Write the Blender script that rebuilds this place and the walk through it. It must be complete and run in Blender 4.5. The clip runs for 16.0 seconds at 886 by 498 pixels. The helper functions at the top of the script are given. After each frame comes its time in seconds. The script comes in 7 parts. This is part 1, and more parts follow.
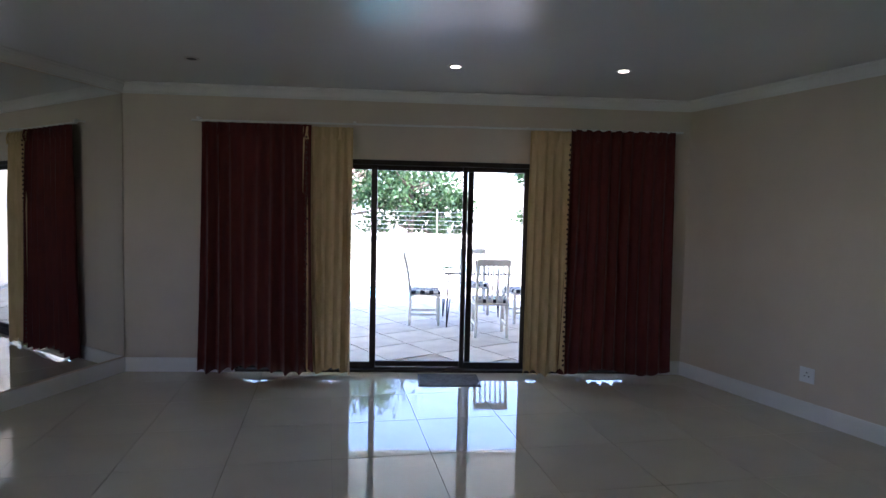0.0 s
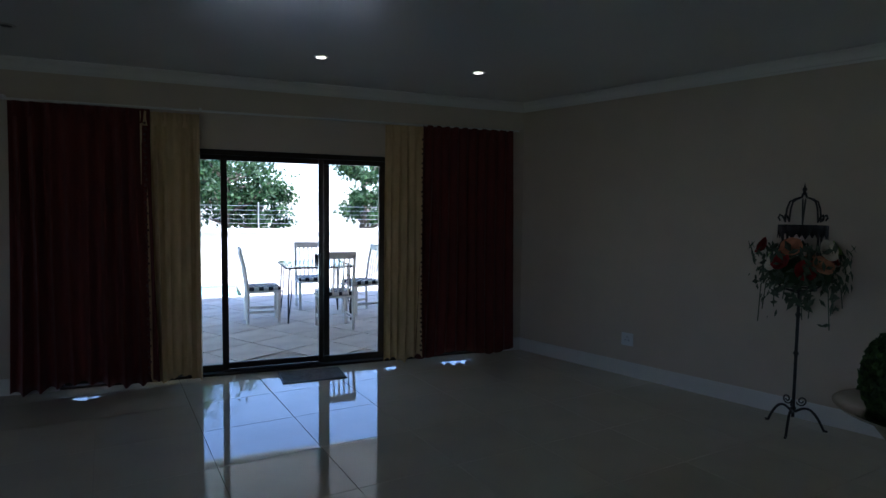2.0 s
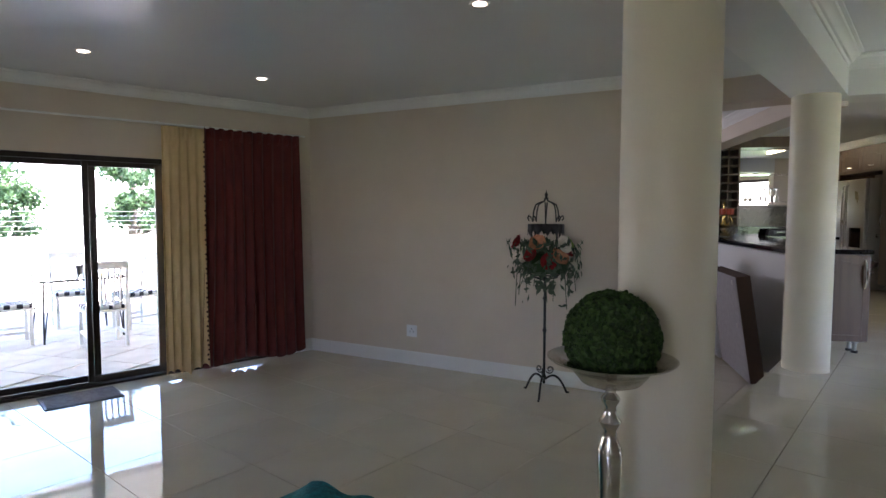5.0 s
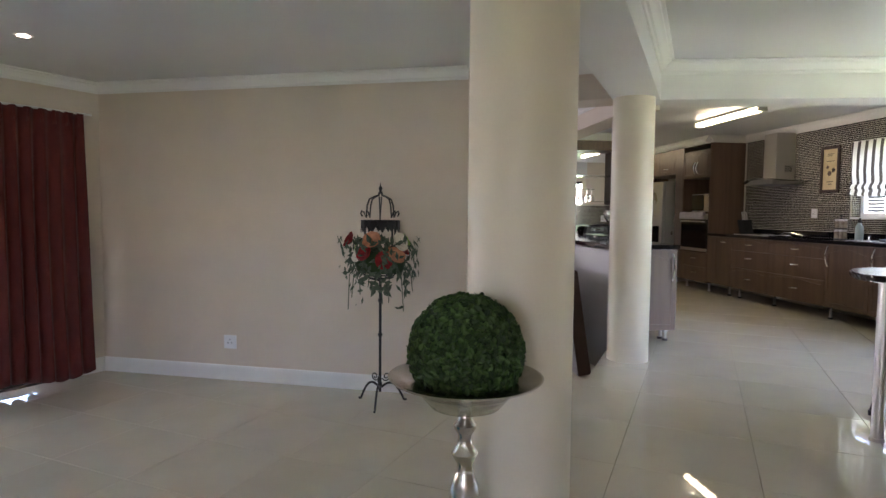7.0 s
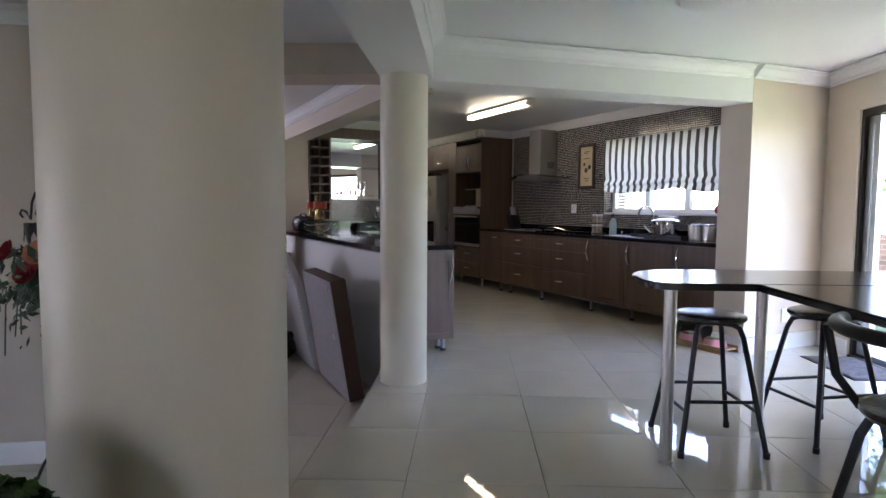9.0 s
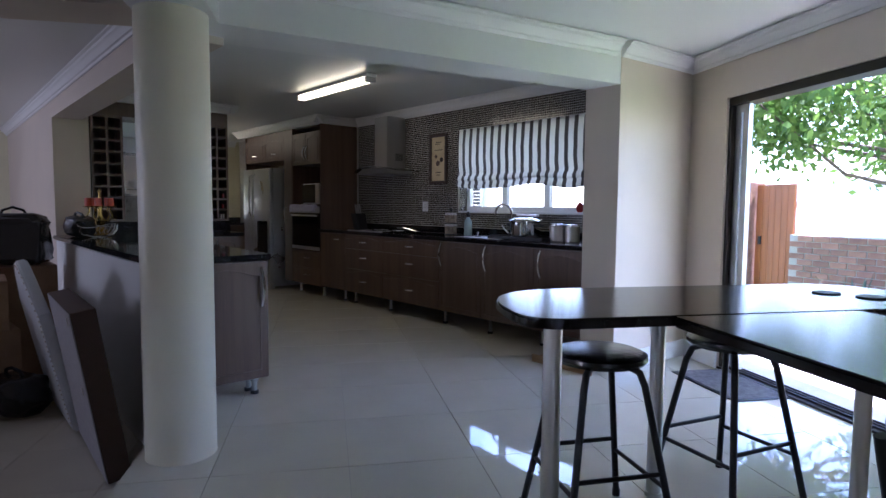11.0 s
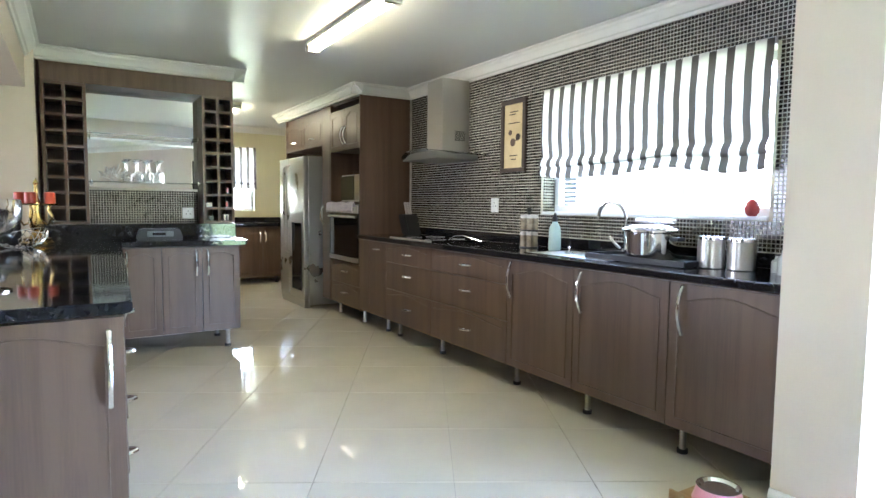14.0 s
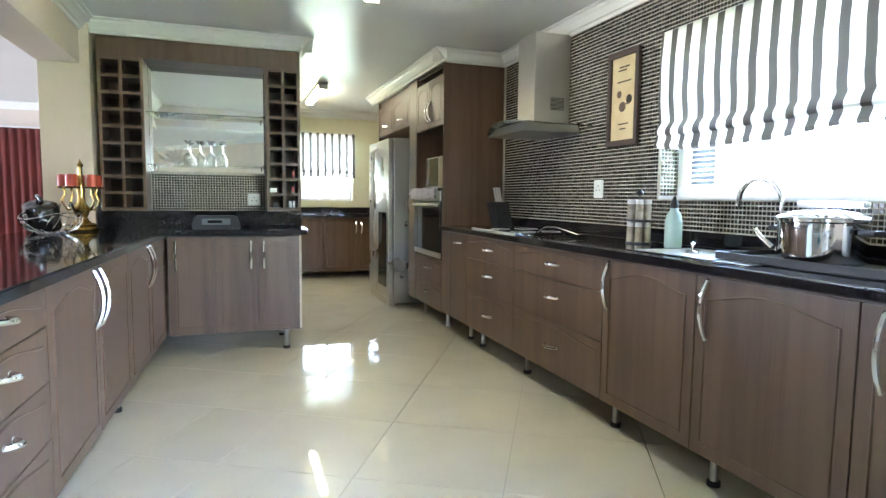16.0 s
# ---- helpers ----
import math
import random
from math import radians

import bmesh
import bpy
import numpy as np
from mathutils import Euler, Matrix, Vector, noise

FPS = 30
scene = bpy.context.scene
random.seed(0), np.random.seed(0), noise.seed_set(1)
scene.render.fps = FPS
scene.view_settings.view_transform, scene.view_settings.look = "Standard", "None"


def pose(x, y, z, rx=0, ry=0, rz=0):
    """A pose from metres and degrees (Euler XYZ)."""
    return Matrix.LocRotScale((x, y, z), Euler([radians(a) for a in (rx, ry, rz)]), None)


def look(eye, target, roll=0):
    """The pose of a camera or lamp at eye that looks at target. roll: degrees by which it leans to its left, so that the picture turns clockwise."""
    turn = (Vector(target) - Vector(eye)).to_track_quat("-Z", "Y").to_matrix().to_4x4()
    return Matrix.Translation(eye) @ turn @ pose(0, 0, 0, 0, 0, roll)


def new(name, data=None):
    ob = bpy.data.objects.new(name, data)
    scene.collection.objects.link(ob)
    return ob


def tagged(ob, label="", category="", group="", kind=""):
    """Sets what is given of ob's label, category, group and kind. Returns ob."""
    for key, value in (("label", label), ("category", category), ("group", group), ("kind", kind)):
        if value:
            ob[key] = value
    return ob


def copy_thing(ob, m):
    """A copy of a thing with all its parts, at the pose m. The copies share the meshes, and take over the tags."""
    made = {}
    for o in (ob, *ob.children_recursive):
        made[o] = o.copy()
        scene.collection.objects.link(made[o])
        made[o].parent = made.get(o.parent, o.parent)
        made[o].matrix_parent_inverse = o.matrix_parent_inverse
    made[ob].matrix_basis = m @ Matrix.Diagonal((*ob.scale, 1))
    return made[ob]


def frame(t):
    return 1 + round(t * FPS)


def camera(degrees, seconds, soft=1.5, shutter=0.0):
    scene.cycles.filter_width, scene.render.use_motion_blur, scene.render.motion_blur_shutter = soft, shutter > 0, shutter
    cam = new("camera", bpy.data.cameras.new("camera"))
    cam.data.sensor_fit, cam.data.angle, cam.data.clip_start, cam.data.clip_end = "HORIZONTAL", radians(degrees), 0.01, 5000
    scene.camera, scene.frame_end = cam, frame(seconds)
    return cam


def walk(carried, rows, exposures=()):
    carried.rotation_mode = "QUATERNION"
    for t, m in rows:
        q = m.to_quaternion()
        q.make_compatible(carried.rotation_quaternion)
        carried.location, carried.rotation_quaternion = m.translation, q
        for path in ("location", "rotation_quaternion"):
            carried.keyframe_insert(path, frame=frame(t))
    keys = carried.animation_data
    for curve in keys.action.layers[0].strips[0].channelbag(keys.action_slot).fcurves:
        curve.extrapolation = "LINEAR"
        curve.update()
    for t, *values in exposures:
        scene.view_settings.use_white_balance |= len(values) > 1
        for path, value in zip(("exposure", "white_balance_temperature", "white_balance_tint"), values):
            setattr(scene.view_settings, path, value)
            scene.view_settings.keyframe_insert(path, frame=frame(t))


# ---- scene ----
cam = camera(73.9, 16.0)
PATH = [
    (0, (0.17, -0.171, 1.23), (1.488, 1.328, 1.108), 1.3),
    (0.5, (0.062, -0.062, 1.218), (1.487, 1.334, 1.088), 1.1),
    (1, (-0.008, 0.014, 1.22), (1.53, 1.285, 1.081), 1.1),
    (1.5, (-0.078, 0.084, 1.206), (1.567, 1.213, 1.08), 0.9),
    (2, (-0.226, 0.147, 1.214), (1.505, 1.14, 1.079), 0.7),
    (2.5, (-0.334, 0.131, 1.219), (1.455, 1.015, 1.087), 0.7),
    (3, (-0.4, 0.081, 1.233), (1.426, 0.885, 1.102), 0.6),
    (3.5, (-0.446, 0.024, 1.237), (1.414, 0.746, 1.107), 0.6),
    (4, (-0.496, 0.019, 1.233), (1.409, 0.612, 1.1), 0.5),
    (4.2, (-0.491, 0.029, 1.245), (1.43, 0.569, 1.11), 0.5),
    (6.3, (-0.301, 0.063, 1.192), (1.695, 0.05, 1.075), 0.2),
    (6.5, (-0.25, 0.084, 1.193), (1.745, 0.014, 1.069), 0.5),
    (7, (-0.06, 0.06, 1.192), (1.923, -0.169, 1.071), 0.5),
    (7.5, (0.205, 0.035, 1.194), (2.157, -0.38, 1.069), 0.4),
    (8, (0.391, -0.047, 1.254), (2.292, -0.649, 1.105), 0.6),
    (8.5, (0.58, -0.184, 1.253), (2.418, -0.956, 1.106), 0.6),
    (9, (0.765, -0.341, 1.229), (2.532, -1.268, 1.09), 0.4),
    (9.5, (0.986, -0.498, 1.228), (2.64, -1.614, 1.094), 0.4),
    (10, (1.164, -0.664, 1.232), (2.71, -1.925, 1.096), 0.5),
    (10.2, (1.229, -0.763, 1.234), (2.748, -2.058, 1.097), 0.6),
    (12.3, (2.282, -1.876, 1.215), (3.773, -3.202, 1.071), 0.4),
    (12.5, (2.396, -2.053, 1.218), (3.925, -3.335, 1.078), 0.5),
    (13, (2.653, -2.274, 1.214), (4.237, -3.486, 1.074), 0.4),
    (13.5, (2.876, -2.525, 1.22), (4.523, -3.65, 1.076), 0.6),
    (14, (3.07, -2.651, 1.232), (4.761, -3.708, 1.082), 0.6),
    (14.5, (3.255, -2.825, 1.209), (4.994, -3.803, 1.058), 0.7),
    (15, (3.425, -3.014, 1.199), (5.225, -3.87, 1.033), 0.7),
    (15.5, (3.596, -3.175, 1.176), (5.433, -3.947, 1.009), 0.6),
    (16, (3.705, -3.379, 1.164), (5.583, -4.045, 0.99), 0.6),
]
EXPOSURES = [(0.0, 3.4, 5650, 28), (0.6, 3.25, 5600, 27), (1.5, 2.4, 5350, 21), (2.5, 1.65, 5100, 19), (3.1, 1.6, 5050, 19), (3.5, 2.7, 5700, 25), (4.2, 3.6, 5900, 28),
             (6.3, 4.65, 6250, 29), (7.0, 4.7, 6250, 30), (7.6, 4.75, 6150, 30), (8.5, 4.4, 5950, 31), (9.1, 4.0, 5700, 33), (9.6, 3.5, 5500, 34), (10.2, 3.05, 5400, 34),
             (12.3, 4.45, 5050, 26), (13.0, 4.9, 5250, 22), (14.0, 5.7, 5550, 18), (15.0, 6.05, 5500, 16), (16.0, 5.9, 5450, 15)]
walk(cam, [(t, look(eye, target, roll)) for t, eye, target, roll in PATH], EXPOSURES)

# ---- daylight ----
SUN_AZ, SUN_EL = 240.0, 68.0          # degrees anticlockwise from +x, and above the horizon
world = bpy.data.worlds.new("sky")
scene.world = world
world.use_nodes = True
wn = world.node_tree
sky = wn.nodes.new("ShaderNodeTexSky")
sky.sky_type, sky.sun_disc = "NISHITA", False
sky.sun_elevation, sky.sun_rotation = radians(SUN_EL), radians(90 - SUN_AZ)
wn.links.new(sky.outputs[0], wn.nodes["Background"].inputs[0])
wn.nodes["Background"].inputs[1].default_value = 0.15
sun = new("sun", bpy.data.lights.new("sun", "SUN"))
sun.data.energy, sun.data.angle, sun.data.color = 5.0, radians(0.5), (1.0, 0.97, 0.92)
sun_dir = Vector((math.cos(radians(SUN_AZ)) * math.cos(radians(SUN_EL)), math.sin(radians(SUN_AZ)) * math.cos(radians(SUN_EL)), math.sin(radians(SUN_EL))))
sun.matrix_world = look(sun_dir * 40, (0, 0, 0))


def area_lamp(name, m, w, h, watts, colour=(0.9, 0.95, 1.0)):
    """Area lamp for sky light or added fill: m is at its middle, and the lamp shines along -z of m."""
    ob = new(name, bpy.data.lights.new(name, "AREA"))
    ob.data.shape, ob.data.size, ob.data.size_y = "RECTANGLE", w, h
    ob.data.energy, ob.data.color = watts, colour
    ob.matrix_world = m
    return ob


# ---- plan ----
LOW = -0.305                         # floor of the sunken lounge
CEIL_L, CEIL_K = 2.34, 2.43          # ceilings of lounge and of dining space and kitchen
WIN = pose(5.72, 2.575, 0, 0, 0, 142.2)      # window wall: x along it from the far corner, y into the lounge
SIDE = pose(5.72, 2.575, 0, 0, 0, 251.2)     # side wall: x along it from the same corner, y away from the lounge
GRID = pose(4.642, -1.84, 0, 0, 0, -30.2)    # tiles and step: x along the step, y into the lounge
GLASS = pose(3.93, -5.90, 0, 0, 0, 149.8)    # glass door wall: x along it from the corner, y out to the garden
TILEW, STEP = -5.69, -0.2


# ---- materials ----
def material(name, colour, rough=0.5, metal=0.0, dark=None, scale=8.0, stretch=(1, 1, 1), fine=120.0, bump=0.05, spread=0.15, coat=0.0, random_tint=0.0, sheen=0.0):
    m = bpy.data.materials.new(name)
    m.use_nodes = True
    n, l = m.node_tree.nodes, m.node_tree.links
    b = n["Principled BSDF"]
    b.inputs["Roughness"].default_value, b.inputs["Metallic"].default_value = rough, metal
    b.inputs["Coat Weight"].default_value, b.inputs["Coat Roughness"].default_value = coat, 0.05
    b.inputs["Sheen Weight"].default_value = sheen
    tc = n.new("ShaderNodeTexCoord")
    mp = n.new("ShaderNodeMapping")
    mp.inputs["Scale"].default_value = stretch
    l.new(tc.outputs["Object"], mp.inputs[0])
    big, small = n.new("ShaderNodeTexNoise"), n.new("ShaderNodeTexNoise")
    big.inputs["Scale"].default_value, small.inputs["Scale"].default_value = scale, fine
    big.inputs["Detail"].default_value = 4
    for t in (big, small):
        l.new(mp.outputs[0], t.inputs["Vector"])
    ramp = n.new("ShaderNodeValToRGB")
    dark = dark or tuple(c * (1 - spread) for c in colour)
    ramp.color_ramp.elements[0].color, ramp.color_ramp.elements[1].color = (*dark, 1), (*colour, 1)
    ramp.color_ramp.elements[0].position, ramp.color_ramp.elements[1].position = 0.32, 0.62
    mix = n.new("ShaderNodeMath")
    mix.operation = "MULTIPLY_ADD"
    mix.inputs[1].default_value = 0.3
    l.new(small.outputs[0], mix.inputs[0])
    sub = n.new("ShaderNodeMath")
    sub.operation = "SUBTRACT"
    sub.inputs[1].default_value = 0.15
    l.new(big.outputs[0], sub.inputs[0])
    l.new(sub.outputs[0], mix.inputs[2])
    l.new(mix.outputs[0], ramp.inputs[0])
    out = ramp.outputs[0]
    if random_tint:
        oi, hs = n.new("ShaderNodeObjectInfo"), n.new("ShaderNodeHueSaturation")
        mr = n.new("ShaderNodeMapRange")
        mr.inputs["To Min"].default_value, mr.inputs["To Max"].default_value = 1 - random_tint, 1 + random_tint
        l.new(oi.outputs["Random"], mr.inputs[0])
        l.new(mr.outputs[0], hs.inputs["Value"])
        l.new(out, hs.inputs["Color"])
        out = hs.outputs[0]
    l.new(out, b.inputs["Base Color"])
    if bump:
        bp = n.new("ShaderNodeBump")
        bp.inputs["Strength"].default_value, bp.inputs["Distance"].default_value = bump, 0.01
        l.new(mix.outputs[0], bp.inputs["Height"])
        l.new(bp.outputs[0], b.inputs["Normal"])
    rr = n.new("ShaderNodeMapRange")
    rr.inputs["To Min"].default_value, rr.inputs["To Max"].default_value = rough * 0.85, min(1, rough * 1.2)
    l.new(big.outputs[0], rr.inputs[0])
    l.new(rr.outputs[0], b.inputs["Roughness"])
    return m


def glowing(name, colour, strength):
    m = bpy.data.materials.new(name)
    m.use_nodes = True
    b = m.node_tree.nodes["Principled BSDF"]
    b.inputs["Base Color"].default_value = (0.8, 0.8, 0.8, 1)
    b.inputs["Emission Color"].default_value, b.inputs["Emission Strength"].default_value = (*colour, 1), strength
    return m


def clear(name, colour=(1, 1, 1), rough=0.0, ior=1.45):
    m = bpy.data.materials.new(name)
    m.use_nodes = True
    b = m.node_tree.nodes["Principled BSDF"]
    b.inputs["Base Color"].default_value = (*colour, 1)
    b.inputs["Transmission Weight"].default_value, b.inputs["Roughness"].default_value, b.inputs["IOR"].default_value = 1, rough, ior
    return m


def leaf_material(name, a, b):
    m = bpy.data.materials.new(name)
    m.use_nodes = True
    n, l = m.node_tree.nodes, m.node_tree.links
    p = n["Principled BSDF"]
    ge, rp_ = n.new("ShaderNodeNewGeometry"), n.new("ShaderNodeValToRGB")
    rp_.color_ramp.elements[0].color, rp_.color_ramp.elements[1].color = (*a, 1), (*b, 1)
    l.new(ge.outputs["Random Per Island"], rp_.inputs[0])
    l.new(rp_.outputs[0], p.inputs["Base Color"])
    p.inputs["Roughness"].default_value = 0.6
    tr, mx = n.new("ShaderNodeBsdfTranslucent"), n.new("ShaderNodeMixShader")
    l.new(rp_.outputs[0], tr.inputs[0])
    mx.inputs[0].default_value = 0.35
    l.new(p.outputs[0], mx.inputs[1])
    l.new(tr.outputs[0], mx.inputs[2])
    l.new(mx.outputs[0], n["Material Output"].inputs[0])
    return m


PAINT = material("wall_paint", (0.65, 0.555, 0.45), 0.55, scale=3, bump=0.08, spread=0.05)
WHITE = material("white_paint", (0.80, 0.79, 0.76), 0.4, scale=3, bump=0.03, spread=0.04)
CEILING = material("ceiling_paint", (0.72, 0.72, 0.70), 0.3, scale=2, bump=0.02, spread=0.03)
CREAMCOL = material("column_paint", (0.73, 0.66, 0.51), 0.42, scale=3, bump=0.04, spread=0.05)
YELLOWW = material("scullery_paint", (0.70, 0.66, 0.46), 0.5, scale=3, spread=0.05)
PORCELAIN = material("porcelain_tile", (0.66, 0.61, 0.49), 0.03, scale=2.5, spread=0.07, bump=0.0, random_tint=0.02)
PORCELAIN.node_tree.nodes["Principled BSDF"].inputs["IOR"].default_value = 1.68
GROUT = material("grout", (0.46, 0.42, 0.35), 0.8)
MGROUT = material("mosaic_grout", (0.58, 0.55, 0.47), 0.7, scale=20, spread=0.2)
WOOD = material("walnut_foil", (0.132, 0.082, 0.054), 0.38, dark=(0.092, 0.056, 0.039), scale=4, stretch=(4, 4, 0.22), fine=34, bump=0.012)
# darker walnut tone of back panels, niche shelves and picture frame
WOODDARK = material("dark_walnut", (0.06, 0.038, 0.03), 0.55, scale=5, stretch=(5, 5, 0.4))
GRANITE = material("black_granite", (0.014, 0.014, 0.018), 0.06, dark=(0.006, 0.006, 0.008), scale=60, fine=300, bump=0.0)
STEEL = material("brushed_steel", (0.62, 0.60, 0.57), 0.33, 1.0, scale=5, stretch=(3, 3, 0.4), fine=60, bump=0.0, spread=0.03)
LEGSTEEL = material("dull_leg_steel", (0.40, 0.39, 0.37), 0.42, 1.0, bump=0.0, spread=0.08)
CHROME = material("chrome", (0.78, 0.78, 0.79), 0.08, 1.0, bump=0.0, spread=0.05)
FRIDGE = material("silver_enamel", (0.58, 0.58, 0.56), 0.28, 0.9, scale=3, spread=0.06, bump=0.0)
BLACKGLASS = material("black_glass", (0.008, 0.008, 0.01), 0.05, bump=0.0)
BLACK = material("black_plastic", (0.018, 0.018, 0.02), 0.45, bump=0.03)
BLACKMETAL = material("black_painted_steel", (0.015, 0.015, 0.016), 0.38, 0.0, bump=0.03)
BRONZE = material("bronze_aluminium", (0.045, 0.036, 0.030), 0.4, 0.5, bump=0.01)
MIRROR = material("mirror_silver", (0.86, 0.88, 0.87), 0.0, 1.0, spread=0.0, bump=0.0)
GLASSY = clear("pane_glass", (0.97, 0.99, 0.98), 0.0, 1.1)
SHELFGLASS = clear("shelf_glass", (0.86, 0.95, 0.92), 0.0, 1.45)
BURGUNDY = material("burgundy_cloth", (0.135, 0.021, 0.015), 0.85, dark=(0.09, 0.013, 0.011), scale=14, stretch=(1, 1, 0.3), fine=300, bump=0.12, sheen=0.1)
GOLDCLOTH = material("cream_cloth", (0.72, 0.54, 0.29), 0.85, dark=(0.60, 0.44, 0.22), scale=14, stretch=(1, 1, 0.3), fine=300, bump=0.12)


# ---- mesh helpers ----
def ident():
    return Matrix.Identity(4)


def box(bm, x0, x1, y0, y1, z0, z1, m=None):
    vs = [bm.verts.new((x, y, z)) for x in (x0, x1) for y in (y0, y1) for z in (z0, z1)]
    fs = [bm.faces.new([vs[i] for i in q]) for q in ((0, 1, 3, 2), (4, 6, 7, 5), (0, 4, 5, 1), (2, 3, 7, 6), (0, 2, 6, 4), (1, 5, 7, 3))]
    if m is not None:
        for v in vs:
            v.co = m @ v.co
    return fs


def rbox(bm, x0, x1, y0, y1, z0, z1, r=0.004, seg=2, m=None):
    """A box with rounded edges, joined into bm."""
    t = bmesh.new()
    box(t, x0, x1, y0, y1, z0, z1)
    bmesh.ops.bevel(t, geom=t.edges[:], offset=r, segments=seg, affect="EDGES", profile=0.6)
    merge(bm, t, m)


def merge(bm, t, m=None):
    if m is not None:
        bmesh.ops.transform(t, matrix=m, verts=t.verts)
    me = bpy.data.meshes.new("tmp")
    t.to_mesh(me)
    t.free()
    bm.from_mesh(me)
    bpy.data.meshes.remove(me)


def lathe(bm, profile, n=32, m=None, close=True):
    """Turns (r, z) pairs about z."""
    t = bmesh.new()
    rings = []
    for r, z in profile:
        if r < 1e-5:
            rings.append([t.verts.new((0, 0, z))])
        else:
            rings.append([t.verts.new((r * math.cos(2 * math.pi * i / n), r * math.sin(2 * math.pi * i / n), z)) for i in range(n)])
    for a, b in zip(rings, rings[1:]):
        for i in range(n):
            j = (i + 1) % n
            if len(a) == 1 and len(b) == 1:
                break
            if len(a) == 1:
                t.faces.new((a[0], b[j], b[i]))
            elif len(b) == 1:
                t.faces.new((a[i], a[j], b[0]))
            else:
                t.faces.new((a[i], a[j], b[j], b[i]))
    bmesh.ops.recalc_face_normals(t, faces=t.faces)
    for f in t.faces:
        f.smooth = True
    merge(bm, t, m)


def tube(bm, pts, r, n=8, closed=False, r_end=None):
    """A round bar along pts."""
    t = bmesh.new()
    pts = [Vector(p) for p in pts]
    k = len(pts)
    rings = []
    ref = None
    for i, p in enumerate(pts):
        a = pts[(i - 1) % k] if closed or i else p
        b = pts[(i + 1) % k] if closed or i < k - 1 else p
        d = (b - a).normalized()
        if ref is None:
            ref = d.orthogonal().normalized()
        ref = (ref - d * ref.dot(d))
        ref = ref.normalized() if ref.length > 1e-6 else d.orthogonal().normalized()
        s = d.cross(ref)
        rad = r if r_end is None else r + (r_end - r) * i / max(1, k - 1)
        rings.append([t.verts.new(p + (ref * math.cos(2 * math.pi * j / n) + s * math.sin(2 * math.pi * j / n)) * rad) for j in range(n)])
    for i in range(k if closed else k - 1):
        a, b = rings[i], rings[(i + 1) % k]
        for j in range(n):
            t.faces.new((a[j], a[(j + 1) % n], b[(j + 1) % n], b[j]))
    if not closed:
        t.faces.new(rings[0][::-1])
        t.faces.new(rings[-1])
    bmesh.ops.recalc_face_normals(t, faces=t.faces)
    for f in t.faces:
        f.smooth = True
    merge(bm, t)


def prism(bm, outline, z0, z1, m=None, r=0.0):
    """A flat outline of (x, y) drawn up from z0 to z1, with rounded rims."""
    t = bmesh.new()
    lo = [t.verts.new((x, y, z0)) for x, y in outline]
    hi = [t.verts.new((x, y, z1)) for x, y in outline]
    k = len(outline)
    bottom, top = t.faces.new(lo[::-1]), t.faces.new(hi)
    for i in range(k):
        t.faces.new((lo[i], lo[(i + 1) % k], hi[(i + 1) % k], hi[i]))
    bmesh.ops.recalc_face_normals(t, faces=t.faces)
    if r:
        es = [e for e in t.edges if abs(e.verts[0].co.z - e.verts[1].co.z) < 1e-6]
        bmesh.ops.bevel(t, geom=es, offset=r, segments=2, affect="EDGES")
    merge(bm, t, m)


def smooth_by_angle(me, angle=40):
    me.shade_smooth()
    me.set_sharp_from_angle(angle=radians(angle))


def mesh_ob(name, bm, mats, sharp=40):
    me = bpy.data.meshes.new(name)
    bm.to_mesh(me)
    bm.free()
    for m in mats if isinstance(mats, (list, tuple)) else [mats]:
        me.materials.append(m)
    smooth_by_angle(me, sharp)
    ob = new(name, me)
    wn_ = ob.modifiers.new("even_normals", "WEIGHTED_NORMAL")
    wn_.keep_sharp, wn_.weight = True, 100
    return ob


def part(name, bm, mat, parent, label="", at=None):
    ob = mesh_ob(name, bm, mat)
    ob.parent = parent
    if at is not None:
        ob.matrix_basis = at
    return tagged(ob, label)


def thing(name, m, label, category, group="", kind=""):
    ob = new(name)
    ob.empty_display_size = 0.1
    ob.matrix_basis = m
    return tagged(ob, label, category, group, kind)


def solid(name, bm, mat, label, category, group="", kind="", at=None):
    ob = mesh_ob(name, bm, mat)
    if at is not None:
        ob.matrix_basis = at
    return tagged(ob, label, category, group, kind)


def structure(name, bm, mat, label, category, at=None):
    return solid(name, bm, mat, label, category, kind="structure", at=at)


def bm_boxes(*boxes):
    bm = bmesh.new()
    for b in boxes:
        box(bm, *b)
    return bm


# ---- walls, floors, ceilings ----
T = 0.22
# window wall: runs past both corners, door opening 1.53 to 4.1
DW0, DW1, DTOP = 0.45, 4.30, 1.715
bm = bm_boxes((-0.1, DW0, -T, 0, LOW - 0.1, 2.6), (DW1, 5.55, -T, 0, LOW - 0.1, 2.6), (DW0, DW1, -T, 0, DTOP, 2.6))
structure("wall_window", bm, PAINT, "beige plastered wall with a wide sliding door opening", "wall", at=WIN)
bm = bm_boxes((-0.12, 3.43, 0, T, LOW - 0.1, 2.6))
structure("wall_side", bm, PAINT, "plain beige plastered lounge side wall", "wall", at=SIDE)
